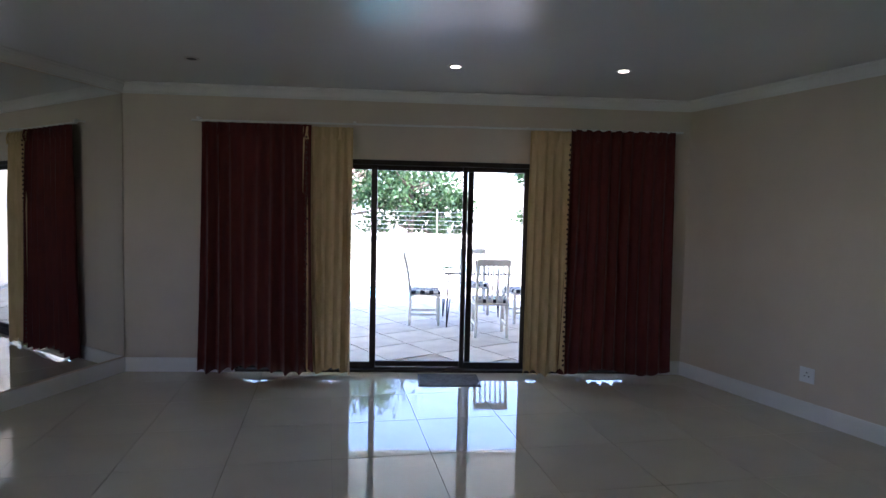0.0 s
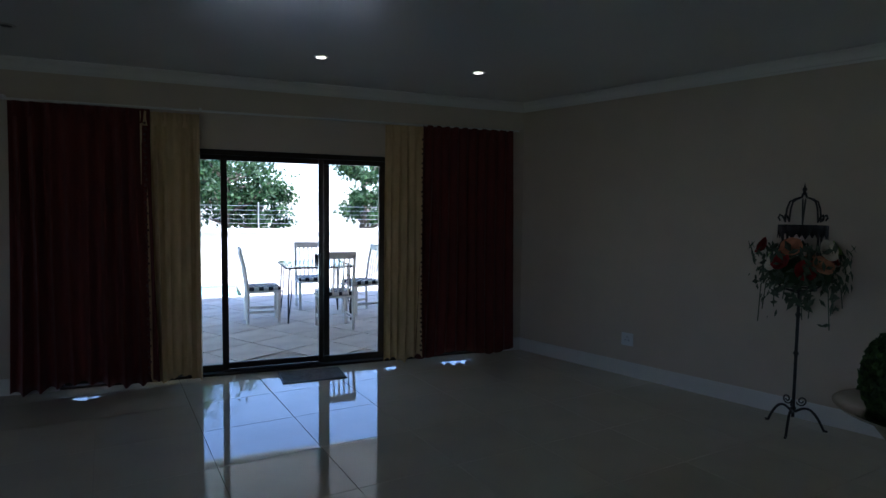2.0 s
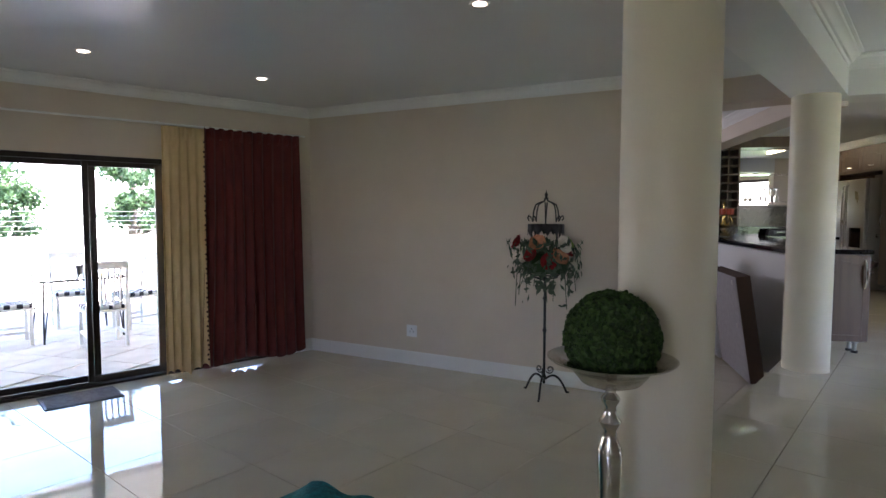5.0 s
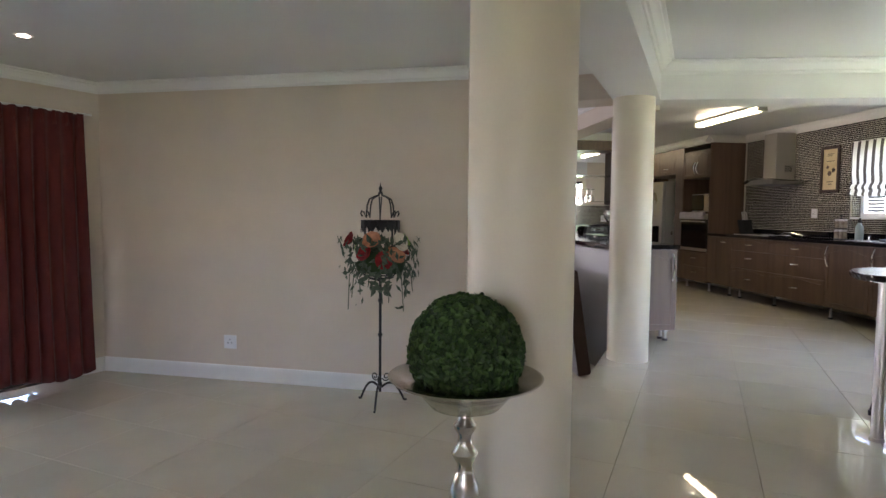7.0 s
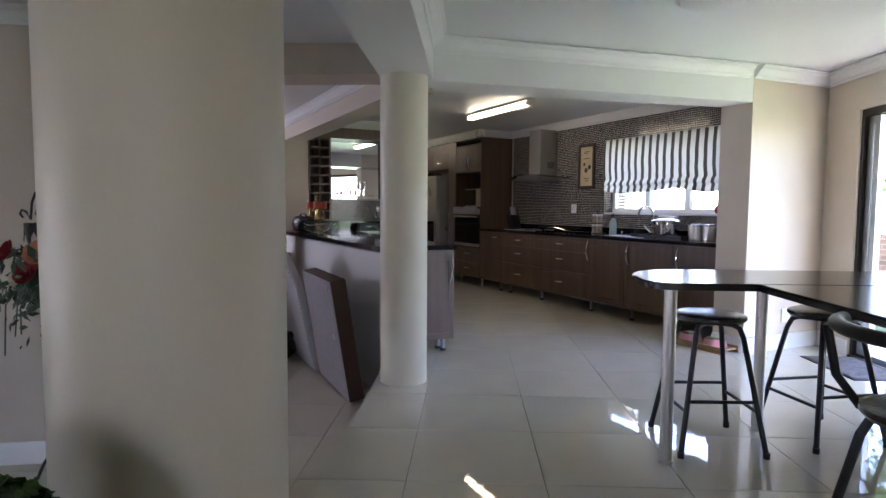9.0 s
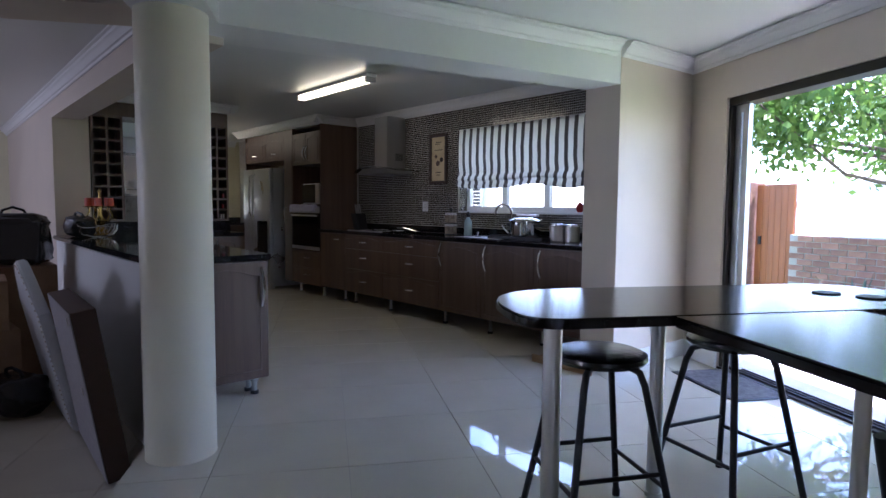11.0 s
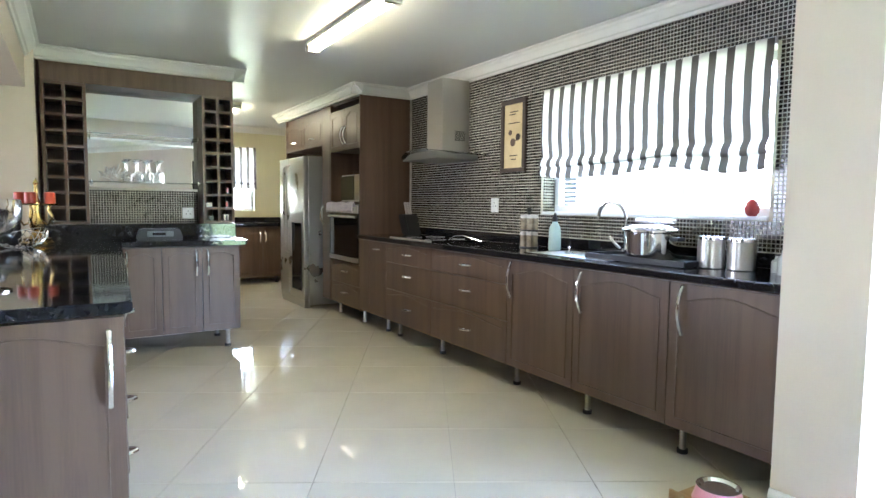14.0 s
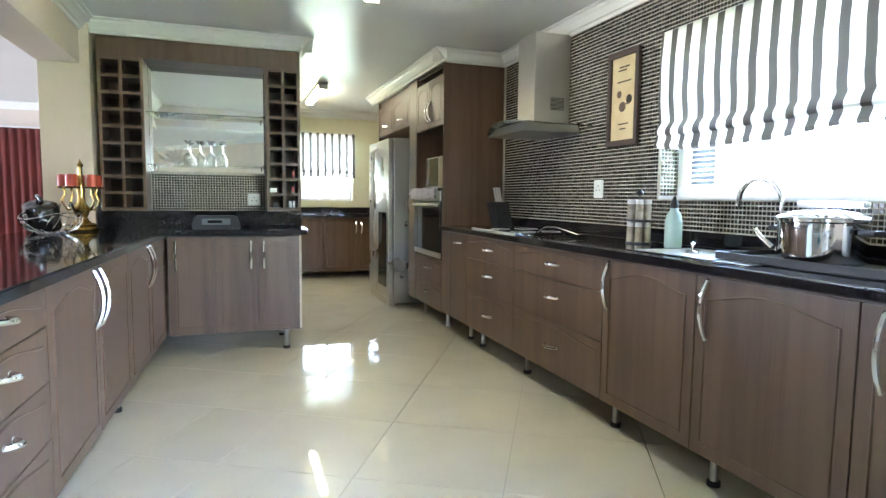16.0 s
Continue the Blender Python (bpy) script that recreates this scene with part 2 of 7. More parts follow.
# mirror wall, from the window wall's other corner
MIR = pose(1.533, 5.823, 0, 0, 0, 214.0)     # x along it towards the back of the room, y into the lounge
bm = bm_boxes((-0.15, 5.6, -T, 0, LOW - 0.1, 2.6))
structure("wall_mirror", bm, PAINT, "beige wall that carries a full-height mirror", "wall", at=MIR)
# opening added out of view, only for fill light
bm = bm_boxes((-3.9, -3.68, -2.6, 1.2, LOW - 0.1, 2.6), (-3.9, -3.68, 2.2, 3.3, LOW - 0.1, 2.6), (-3.9, -3.68, 1.2, 2.2, LOW - 0.1, 0.9), (-3.9, -3.68, 1.2, 2.2, 2.0, 2.6))
structure("wall_back", bm, PAINT, "unseen beige back wall with an opening added for fill light", "wall")
# garden door wall
GD0, GD1, GTOP = 0.46, 2.4, 2.06
bm = bm_boxes((-0.02, GD0, 0, T, -0.1, 2.6), (GD1, 9.6, 0, T, -0.1, 2.6), (GD0, GD1, 0, T, GTOP, 2.6))
structure("wall_garden", bm, PAINT, "off-white wall with a wide open garden door", "wall", at=GLASS)
# pier between dining space and kitchen
bm = bmesh.new()
prism(bm, [(3.99, -4.95), (4.29, -4.95), (4.29, -5.92), (3.91, -5.92)], -0.1, 2.6)
structure("wall_pier", bm, PAINT, "off-white wall pier beside the kitchen opening", "wall")
# kitchen window wall, with a window opening
KW0, KW1, KZ0, KZ1 = 4.76, 6.50, 1.185, 2.06
bm = bm_boxes((4.285, KW0, TILEW - T, TILEW, -0.1, 2.6), (KW1, 12.9, TILEW - T, TILEW, -0.1, 2.6), (KW0, KW1, TILEW - T, TILEW, -0.1, KZ0), (KW0, KW1, TILEW - T, TILEW, KZ1, 2.6))
structure("wall_kitchen", bm, MGROUT, "kitchen wall under dark mosaic tiles", "wall")
# scullery end wall with a small window
bm = bm_boxes((12.7, 12.9, -4.30, -1.95, -0.1, 2.6), (12.7, 12.9, TILEW, -5.10, -0.1, 2.6), (12.7, 12.9, -5.10, -4.30, -0.1, 1.10), (12.7, 12.9, -5.10, -4.30, 2.06, 2.6))
structure("wall_scullery", bm, YELLOWW, "pale yellow scullery end wall", "wall")
# wall behind the bar cabinet, and its return beside the storage corner
bm = bm_boxes((8.98, 9.12, -3.93, -2.20, LOW - 0.1, 2.6))
structure("wall_bar", bm, PAINT, "short wall behind the bar cabinet", "wall")
bm = bm_boxes((8.62, 12.9, -2.42, -2.10, LOW - 0.1, 2.6))
structure("wall_divider", bm, PAINT, "beige wall dividing scullery and storage corner", "wall")
# low wall behind the peninsula
bm = bm_boxes((4.72, 8.62, -2.22, -2.10, LOW - 0.1, 0.86))
structure("wall_low", bm, WHITE, "white low wall behind the kitchen peninsula", "wall")
# far walls of the storage corner
bm = bm_boxes((12.9, 13.1, -2.42, 2.6, LOW - 0.1, 2.6))
structure("wall_far", bm, PAINT, "plain beige far wall of the adjoining room", "wall")
bm = bm_boxes((5.9, 13.1, 2.4, 2.6, LOW - 0.1, 2.6))
structure("wall_north", bm, PAINT, "plain beige wall of the adjoining room", "wall")
# beams
bm = bmesh.new()
box(bm, -8.6, 0.15, -0.39, -0.03, 2.13, 2.6, GRID)
structure("beam_step", bm, WHITE, "white plastered beam above the step, on two columns", "beam")
bm = bmesh.new()
box(bm, -0.06, 0.28, -0.03, 3.6, 2.13, 2.6, GRID)
structure("beam_cross", bm, PAINT, "beige plastered beam across the storage corner", "beam")
bm = bmesh.new()
prism(bm, [(3.99, -4.96), (4.29, -4.96), (4.96, -2.2), (4.59, -2.1)], 2.13, 2.6)
structure("beam_kitchen", bm, WHITE, "off-white plastered beam over the kitchen opening", "beam")
bm = bm_boxes((4.8, 8.64, -2.36, -2.10, 2.09, 2.6))
structure("beam_peninsula", bm, PAINT, "beige bulkhead over the kitchen peninsula", "beam")
# ceilings
bm = bmesh.new()
prism(bm, [(-4.2, 2.85), (-4.2, 3.5), (1.4, 6.2), (6.0, 2.65), (13.2, 2.65), (13.2, -2.25), (5.0, -2.25), (4.5, -1.95)], CEIL_L, CEIL_L + 0.2)
structure("ceiling_lounge", bm, CEILING, "white painted lounge ceiling", "ceiling")
bm = bmesh.new()
prism(bm, [(-4.2, 2.9), (4.72, -2.1), (4.14, -4.96), (4.14, -6.1), (3.9, -6.2), (-4.2, -1.6)], CEIL_K, CEIL_K + 0.2)
structure("ceiling_dining", bm, CEILING, "white painted dining ceiling", "ceiling")
bm = bmesh.new()
prism(bm, [(4.73, -2.1), (4.15, -4.96), (4.15, -6.0), (13.0, -6.0), (13.0, -2.1)], CEIL_K, CEIL_K + 0.2)
structure("ceiling_kitchen", bm, CEILING, "white painted kitchen ceiling", "ceiling")
# roof with eaves, out of view; the garden eave is widened to block sun
bm = bmesh.new()
prism(bm, [(-4.6, -2.75), (3.3, -7.45), (13.6, -6.5), (13.6, 3.1), (6.4, 3.1), (1.6, 6.9), (-4.6, 2.9)], 2.62, 2.8)
structure("roof", bm, WHITE, "unseen flat roof slab, garden eave widened to block sun", "roof")
# floor beds
bm = bmesh.new()
prism(bm, [(-4.2, -1.7), (3.8, -6.2), (13.2, -6.0), (13.2, 2.65), (5.85, 2.65), (1.5, 6.1), (-4.2, 2.6)], LOW - 0.2, LOW - 0.012)
structure("floor_lounge", bm, GROUT, "grout bed under the lounge floor tiles", "floor")


def at_grid(x, y):
    p = GRID @ Vector((x, y, 0))
    return p.x, p.y


bm = bmesh.new()
prism(bm, [at_grid(-9.5, -0.012), at_grid(0.0, -0.012), at_grid(0.53, -0.012), (12.9, -2.12), (12.9, -5.9), (4.3, -5.9), (3.9, -6.05), at_grid(-9.5, -4.05)], LOW - 0.19, -0.012)
structure("floor_upper", bm, GROUT, "raised floor bed of dining space and kitchen", "floor")

# ---- columns ----
for x, y in ((1.73, -0.39), (4.56, -2.02)):
    bm = bmesh.new()
    lathe(bm, [(0, -0.004), (0.167, -0.004), (0.165, 0.012), (0.165, 2.135), (0, 2.135)], 48)
    structure("column", bm, CREAMCOL, "round cream-painted plaster column on the step edge", "column", at=pose(x, y, 0))

# ---- ground outside ----
LAWN = material("lawn", (0.10, 0.15, 0.045), 0.9, dark=(0.055, 0.095, 0.028), scale=6, fine=150, bump=0.4)
bm = bmesh.new()
box(bm, -150, 150, -150, 150, -0.9, -0.50)
structure("ground", bm, LAWN, "sunlit green lawn round the house", "ground")
area_lamp("sky_kitchen", look(((KW0 + KW1) / 2, TILEW - 0.45, 1.62), ((KW0 + KW1) / 2, 0, 1.55)), 1.74, 0.85, 0.4, (1.0, 0.94, 0.78))
# added warm lamp in the unseen back opening, brightens the lounge
area_lamp("fill_back_opening", look((-3.82, 1.7, 1.45), (0, 1.5, 1.0)), 1.0, 1.1, 0.8, (1.0, 0.86, 0.70))
area_lamp("sky_scullery", look((13.05, -4.7, 1.55), (0, -4.7, 1.2)), 0.8, 0.9, 0.7, (1.0, 0.95, 0.75))
area_lamp("sky_garden_door", GLASS @ pose(1.7, 0.95, 2.42, 55, 0, 0), 2.4, 0.5, 4, (0.40, 0.62, 1.0))
# added lamp against the solid north wall, lifts the storage corner
area_lamp("fill_far_room", look((9.75, 2.39, 1.3), (9.75, 0, 1.2)), 2.4, 1.35, 7.0)

# ---- cornices, skirtings ----
CORNICE = [(0, 0), (0.012, 0), (0.02, 0.018), (0.034, 0.022), (0.05, 0.05), (0.075, 0.066), (0.08, 0.082), (0.1, 0.09), (0.1, 0.1), (0, 0.1)]


def moulding(name, mat, label, runs, profile=CORNICE, scale=1.0):
    """runs: (x0, y0, x1, y1, z), room on the left of the way; profile: out from the wall, up."""
    bm = bmesh.new()
    for x0, y0, x1, y1, z in runs:
        d = Vector((x1 - x0, y1 - y0, 0)).normalized()
        nrm = Vector((-d.y, d.x, 0))
        rings = []
        for p in ((x0, y0), (x1, y1)):
            rings.append([bm.verts.new(Vector((*p, z)) + nrm * a * scale + Vector((0, 0, b * scale))) for a, b in profile])
        k = len(profile)
        for i in range(k):
            bm.faces.new((rings[0][i], rings[1][i], rings[1][(i + 1) % k], rings[0][(i + 1) % k]))
        bm.faces.new(rings[0][::-1])
        bm.faces.new(rings[1])
    bmesh.ops.recalc_face_normals(bm, faces=bm.faces)
    return structure(name, bm, mat, label, "trim")


def on(m, x, y=0.0):
    p = m @ Vector((x, y, 0))
    return p.x, p.y


zl = CEIL_L - 0.092
moulding("cornice", WHITE, "white moulded cornice of the lounge", [
    (*on(WIN, 0, 0.002), *on(WIN, 5.31, 0.002), zl), (*on(SIDE, 3.43, -0.002), *on(SIDE, 0, -0.002), zl),
    (*on(MIR, 0, 0.002), *on(MIR, 5.5, 0.002), zl)], scale=0.9)
moulding("cornice", WHITE, "white moulded cornice of the storage corner", [
    (4.9, -2.098, 12.9, -2.098, zl), (12.898, -2.1, 12.898, 2.4, zl), (*on(SIDE, 0, T + 0.002), *on(SIDE, 3.4, T + 0.002), zl)], scale=0.9)
zk = CEIL_K - 0.105
moulding("cornice", WHITE, "white moulded cornice of the dining space", [
    (*on(GRID, 0.0, -0.392), *on(GRID, -8.6, -0.392), zk), (4.0, -4.9, 4.58, -2.15, zk),
    (3.905, -5.9, 3.99, -4.95, zk), (*on(GLASS, 9.5, -0.002), *on(GLASS, 0.0, -0.002), zk)])
moulding("cornice", WHITE, "white stepped cornice above the kitchen units", [
    (4.292, TILEW + 0.002, 8.59, TILEW + 0.002, zk), (8.594, TILEW, 8.594, -5.0, zk), (8.50, -5.098, 11.3, -5.098, zk),
    (8.694, -4.0, 8.694, -2.38, zk), (9.12, -3.906, 8.60, -3.906, zk), (8.64, -2.362, 4.9, -2.362, zk), (12.698, -5.6, 12.698, -2.4, zk)])
# skirtings
SKIRT = [(0, 0), (0.016, 0), (0.016, 0.10), (0.010, 0.125), (0.004, 0.132), (0, 0.132)]
moulding("baseboard", WHITE, "white painted skirting board of the lounge", [
    (*on(WIN, 0, 0.001), *on(WIN, DW0, 0.001), LOW), (*on(WIN, DW1, 0.001), *on(WIN, 5.3, 0.001), LOW),
    (*on(SIDE, 3.43, -0.001), *on(SIDE, 0, -0.001), LOW), (*on(MIR, 0, 0.001), *on(MIR, 5.5, 0.001), LOW)], SKIRT)
moulding("baseboard", WHITE, "white painted skirting board of the dining space", [
    (*on(GLASS, GD0, -0.001), *on(GLASS, 0, -0.001), 0), (3.905, -5.9, 3.985, -4.95, 0), (3.985, -4.949, 4.29, -4.949, 0)], SKIRT)


# ---- cabinet work ----
def bow_handle(parent, x, y, z, vertical=True, length=0.2):
    """A bowed metal bar handle in front of a door at (x, y, z), y outwards."""
    bm = bmesh.new()
    pts = []
    for i in range(13):
        a = -1 + i / 6
        s, out = a * length / 2, 0.032 * (1 - a * a) + 0.002
        pts.append((x, y + out, z + s) if vertical else (x + s, y + out, z))
    t = bmesh.new()
    tube(t, pts, 0.0095, 8)
    merge(bm, t)
    for s in (-1, 1):
        t = bmesh.new()
        lathe(t, [(0, 0), (0.011, 0), (0.009, 0.006), (0, 0.006)], 12, Matrix.Translation((x, y, z + s * length / 2) if vertical else (x + s * length / 2, y, z)) @ pose(0, 0, 0, -90))
        merge(bm, t)
    return part("handle", bm, CHROME, parent, "bowed polished metal handle")


def arch(x0, x1, z0, z1, rise, n=14):
    """Outline of a cathedral panel: flat shoulders and an arch between them."""
    w = x1 - x0
    top = []
    for i in range(n + 1):
        u = i / n
        k = 0.5 - 0.5 * math.cos(2 * math.pi * u)
        top.append((x0 + w * u, z1 - rise + rise * k ** 0.75))
    return [(x0, z0), (x1, z0)] + top[::-1]


def front(parent, name, x0, x1, z0, z1, y, style, mat, label=""):
    """A door or drawer front, 20 mm thick, with a routed panel."""
    bm = bmesh.new()
    g = 0.0025
    rbox(bm, x0 + g, x1 - g, y - 0.02, y, z0 + g, z1 - g, 0.003)
    ob = part(name, bm, mat, parent, label)
    e = 0.055
    if style == "door" and x1 - x0 > 0.17:
        line = arch(x0 + e, x1 - e, z0 + e, z1 - e * 0.9, 0.045 * min(1, (x1 - x0) / 0.45))
    elif style == "drawer" and z1 - z0 > 0.1:
        w = x1 - x0
        line = None
        b2 = bmesh.new()
        pts = [(x0 + 0.05 + (w - 0.1) * i / 20, y + 0.0008, z1 - 0.055 + 0.035 * (0.5 - 0.5 * math.cos(2 * math.pi * i / 20)) ** 0.8) for i in range(21)]
        tube(b2, pts, 0.005, 6)
        part("panel_moulding", b2, mat, ob)
    else:
        line = None
    if line:
        b2 = bmesh.new()
        tube(b2, [(px, y + 0.0008, pz) for px, pz in line], 0.0042, 6, closed=True)
        part("panel_moulding", b2, mat, ob)
    return ob


def cabinet(m, w, h, d, z0, fronts, legs, label, category="cabinet", group="", mat=None, name="cabinet", open_body=False):
    """A unit in a frame with x along its front, y out of its front (front plane y = 0); fronts: (kind, x0, x1, z0, z1, handle)."""
    mat = mat or WOOD
    c = thing(name, m, label, category, group)
    bm = bmesh.new()
    rbox(bm, 0, w, -d, -0.022, z0, z0 + h, 0.002)
    part("body", bm, mat, c)
    for kind, x0, x1, a, b, handle in fronts:
        f = front(c, "door" if kind in ("door", "plain") else "drawer", x0, x1, a, b, 0, kind, mat)
        if handle:
            hx, hz, vertical, length = handle
            bow_handle(f, hx, 0, hz, vertical, length)
    for x, y in legs:
        bm = bmesh.new()
        lathe(bm, [(0, 0), (0.024, 0), (0.024, 0.012), (0.017, 0.014), (0.017, z0 - 0.02), (0.026, z0 - 0.016), (0.026, z0), (0, z0)], 20, Matrix.Translation((x, y, 0)))
        part("leg", bm, LEGSTEEL, c, "short brushed steel leg")
        bm = bmesh.new()
        lathe(bm, [(0, 0), (0.027, 0), (0.027, 0.02), (0.0245, 0.022), (0, 0.022)], 16, Matrix.Translation((x, y, 0)))
        part("rubber_foot", bm, BLACK, c, "black rubber foot")
    return c


FY = -5.10                                  # front plane of the long run
RUN = "kitchen base units along the window wall"


def run_unit(x0, x1, fronts, label, legs):
    return cabinet(pose(x0, FY, 0), x1 - x0, 0.73, 0.56, 0.15, [(k, a - x0, b - x0, c, e, (h[0] - x0, *h[1:]) if h else None) for k, a, b, c, e, h in fronts], [(l - x0, -0.11) for l in legs], label, "cabinet", RUN)


V, Hh = True, False
run_unit(4.30, 4.90, [("door", 4.305, 4.90, 0.155, 0.875, (4.825, 0.74, V, 0.23))], "walnut-brown base unit with an arched panel door", (4.87,))
run_unit(4.90, 5.55, [("door", 4.90, 5.55, 0.155, 0.875, (5.49, 0.74, V, 0.23))], "walnut-brown sink unit with one arched panel door", (5.52,))
run_unit(5.55, 6.17, [("door", 5.55, 6.17, 0.155, 0.875, (6.13, 0.74, V, 0.23))], "walnut-brown base unit with an arched panel door", (6.18,))
for a, b in ((6.17, 7.17), (7.17, 7.99)):
    c = (a + b) / 2
    run_unit(a, b, [("drawer", a, b, 0.70, 0.875, (c, 0.79, Hh, 0.13)), ("plain", a, b, 0.45, 0.70, (c, 0.60, Hh, 0.13)), ("drawer", a, b, 0.155, 0.45, (c, 0.31, Hh, 0.13))], "walnut-brown unit of three drawers with bow handles", (a + 0.98 if a < 7 else 7.9,))
run_unit(7.99, 8.59, [("plain", 7.99, 8.36, 0.155, 0.875, (8.18, 0.80, Hh, 0.1)), ("plain", 8.36, 8.585, 0.155, 0.875, None)], "narrow walnut-brown base unit beside the oven tower", (8.15,))

# worktops
bm = bmesh.new()
rbox(bm, 4.294, 8.592, TILEW + 0.004, FY + 0.025, 0.882, 0.922, 0.006, 3)
rbox(bm, 4.294, 8.592, TILEW + 0.004, TILEW + 0.024, 0.923, 1.0, 0.003)
solid("worktop", bm, GRANITE, "polished black granite worktop on the long kitchen run", "worktop")
PEN0, PENF = 5.165, -2.80
bm = bmesh.new()
prism(bm, [(PEN0, -2.10), (PEN0, PENF + 0.03), (PEN0 + 0.03, PENF), (8.22, -2.948), (8.22, -3.88), (8.25, -3.905), (8.975, -3.905), (8.975, -2.425), (8.61, -2.425), (8.61, -2.07), (4.76, -2.07), (4.76, -2.10)], 0.875, 0.915, r=0.006)
solid("peninsula_worktop", bm, GRANITE, "polished black granite worktop turning from peninsula to bar", "worktop")

# peninsula units, front towards the long run
PM = "kitchen peninsula units"
SKEW = 0.0440                               # the peninsula runs slightly out of square


def pen_unit(x0, x1, fronts, label, legs=()):
    return cabinet(pose(x1, -2.775 - SKEW * (x1 - 5.19), 0, 0, 0, 180 - math.degrees(math.atan(SKEW))), x1 - x0, 0.72, 0.5, 0.15, [(k, x1 - b, x1 - a, c, e, (x1 - h[0], *h[1:]) if h else None) for k, a, b, c, e, h in fronts], [(x1 - l, -0.1) for l in legs], label, "cabinet", PM)


zs = (0.155, 0.37, 0.56, 0.74, 0.868)
pen_unit(5.21, 5.88, [("drawer", 5.225, 5.88, a, b, (5.55, (a + b) / 2 + 0.02, Hh, 0.06)) for a, b in zip(zs, zs[1:])], "walnut-brown peninsula unit of four drawers", (5.3,))
for a, b in ((5.88, 7.08), (7.08, 8.24)):
    c = (a + b) / 2
    pen_unit(a, b, [("door", a, c, 0.155, 0.868, (c - 0.045, 0.73, V, 0.24)), ("door", c, b, 0.155, 0.868, (c + 0.045, 0.73, V, 0.24))], "walnut-brown peninsula unit with two tall doors", (a + 0.1,))
# end unit that faces the dining space
cabinet(pose(5.19, -2.775, 0, 0, 0, 90), 0.545, 0.72, 0.015, 0.10, [("door", 0.0, 0.55, 0.105, 0.868, (0.045, 0.70, V, 0.24))], ((0.09, -0.03),), "walnut-brown arched end door of the peninsula", "cabinet", PM)

# bar base units
cabinet(pose(8.25, -3.84, 0, 0, 0, 90), 0.92, 0.72, 0.7, 0.15, [("door", 0.61, 0.91, 0.155, 0.868, (0.86, 0.73, V, 0.2)), ("door", 0.305, 0.61, 0.155, 0.868, (0.35, 0.73, V, 0.2)), ("door", 0.0, 0.305, 0.155, 0.868, (0.26, 0.73, V, 0.2))], ((0.1, -0.05), (0.1, -0.5)), "walnut-brown bar base unit with three narrow doors", "cabinet")
bm = bmesh.new()
rbox(bm, 8.66, 8.975, -3.90, -2.43, 0.917, 1.04, 0.003)
solid("bar_riser", bm, GRANITE, "black granite riser at the back of the bar", "worktop")

# bar upper unit with bottle pigeonholes and a mirror
BX = 8.70
bar = thing("bar_cabinet", pose(BX, -3.90, 0, 0, 0, 90), "dark walnut bar cabinet with bottle pigeonholes and mirror", "cabinet")
# local: x towards +y of the room, y out of the front
bm = bmesh.new()
rbox(bm, 0, 1.45, -0.27, 0, 2.175, 2.322, 0.003)
part("fascia", bm, WOOD, bar)
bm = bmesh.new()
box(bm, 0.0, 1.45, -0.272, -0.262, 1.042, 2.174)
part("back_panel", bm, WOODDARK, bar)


def pigeonholes(x0, x1, rows):
    th = 0.022
    z0, z1 = 1.042, 2.174
    for i in range(3):
        x = x0 + (x1 - x0 - th) * i / 2
        bm = bmesh.new()
        box(bm, x, x + th, -0.26, 0.0, z0, z1)
        part("upright", bm, WOOD, bar)
    for i in range(rows + 1):
        z = z0 + (z1 - z0 - th) * i / rows
        for k in range(2):
            xa = x0 + (x1 - x0 - th) * k / 2 + th
            bm = bmesh.new()
            box(bm, xa, x0 + (x1 - x0 - th) * (k + 1) / 2, -0.26, -0.001, z, z + th)
            part("bottle_shelf", bm, WOOD, bar)


pigeonholes(0.0, 0.265, 9)
pigeonholes(1.145, 1.45, 9)
bm = bmesh.new()
box(bm, 0.27, 1.14, -0.245, -0.238, 1.35, 2.17)
part("mirror", bm, MIRROR, bar, "clear mirror behind the glass shelves")
for z in (1.392, 1.79):
    bm = bmesh.new()
    rbox(bm, 0.27, 1.14, -0.225, -0.05, z, z + 0.006, 0.001)
    part("glass_shelf", bm, SHELFGLASS, bar, "clear glass shelf").visible_shadow = False
    for x in (0.29, 1.12):
        bm = bmesh.new()
        lathe(bm, [(0, -0.02), (0.006, -0.02), (0.006, 0.02), (0, 0.02)], 10, Matrix.Translation((x, -0.07, z)))
        part("shelf_peg", bm, CHROME, bar)


# ---- mosaic of small glass tiles ----
def mosaic_material():
    m = bpy.data.materials.new("mosaic_glass")
    m.use_nodes = True
    n, l = m.node_tree.nodes, m.node_tree.links
    b = n["Principled BSDF"]
    b.inputs["Roughness"].default_value = 0.12
    ge, oi, ad, fr, rp = n.new("ShaderNodeNewGeometry"), n.new("ShaderNodeObjectInfo"), n.new("ShaderNodeMath"), n.new("ShaderNodeMath"), n.new("ShaderNodeValToRGB")
    fr.operation = "FRACT"
    l.new(ge.outputs["Random Per Island"], ad.inputs[0])
    l.new(oi.outputs["Random"], ad.inputs[1])
    l.new(ad.outputs[0], fr.inputs[0])
    l.new(fr.outputs[0], rp.inputs[0])
    e = rp.color_ramp.elements
    e[0].color, e[1].color = (0.012, 0.010, 0.009, 1), (0.075, 0.060, 0.045, 1)
    x = e.new(0.6)
    x.color = (0.028, 0.024, 0.020, 1)
    l.new(rp.outputs[0], b.inputs["Base Color"])
    return m


MOSAIC = mosaic_material()
MP, MT = 0.0228, 0.0178


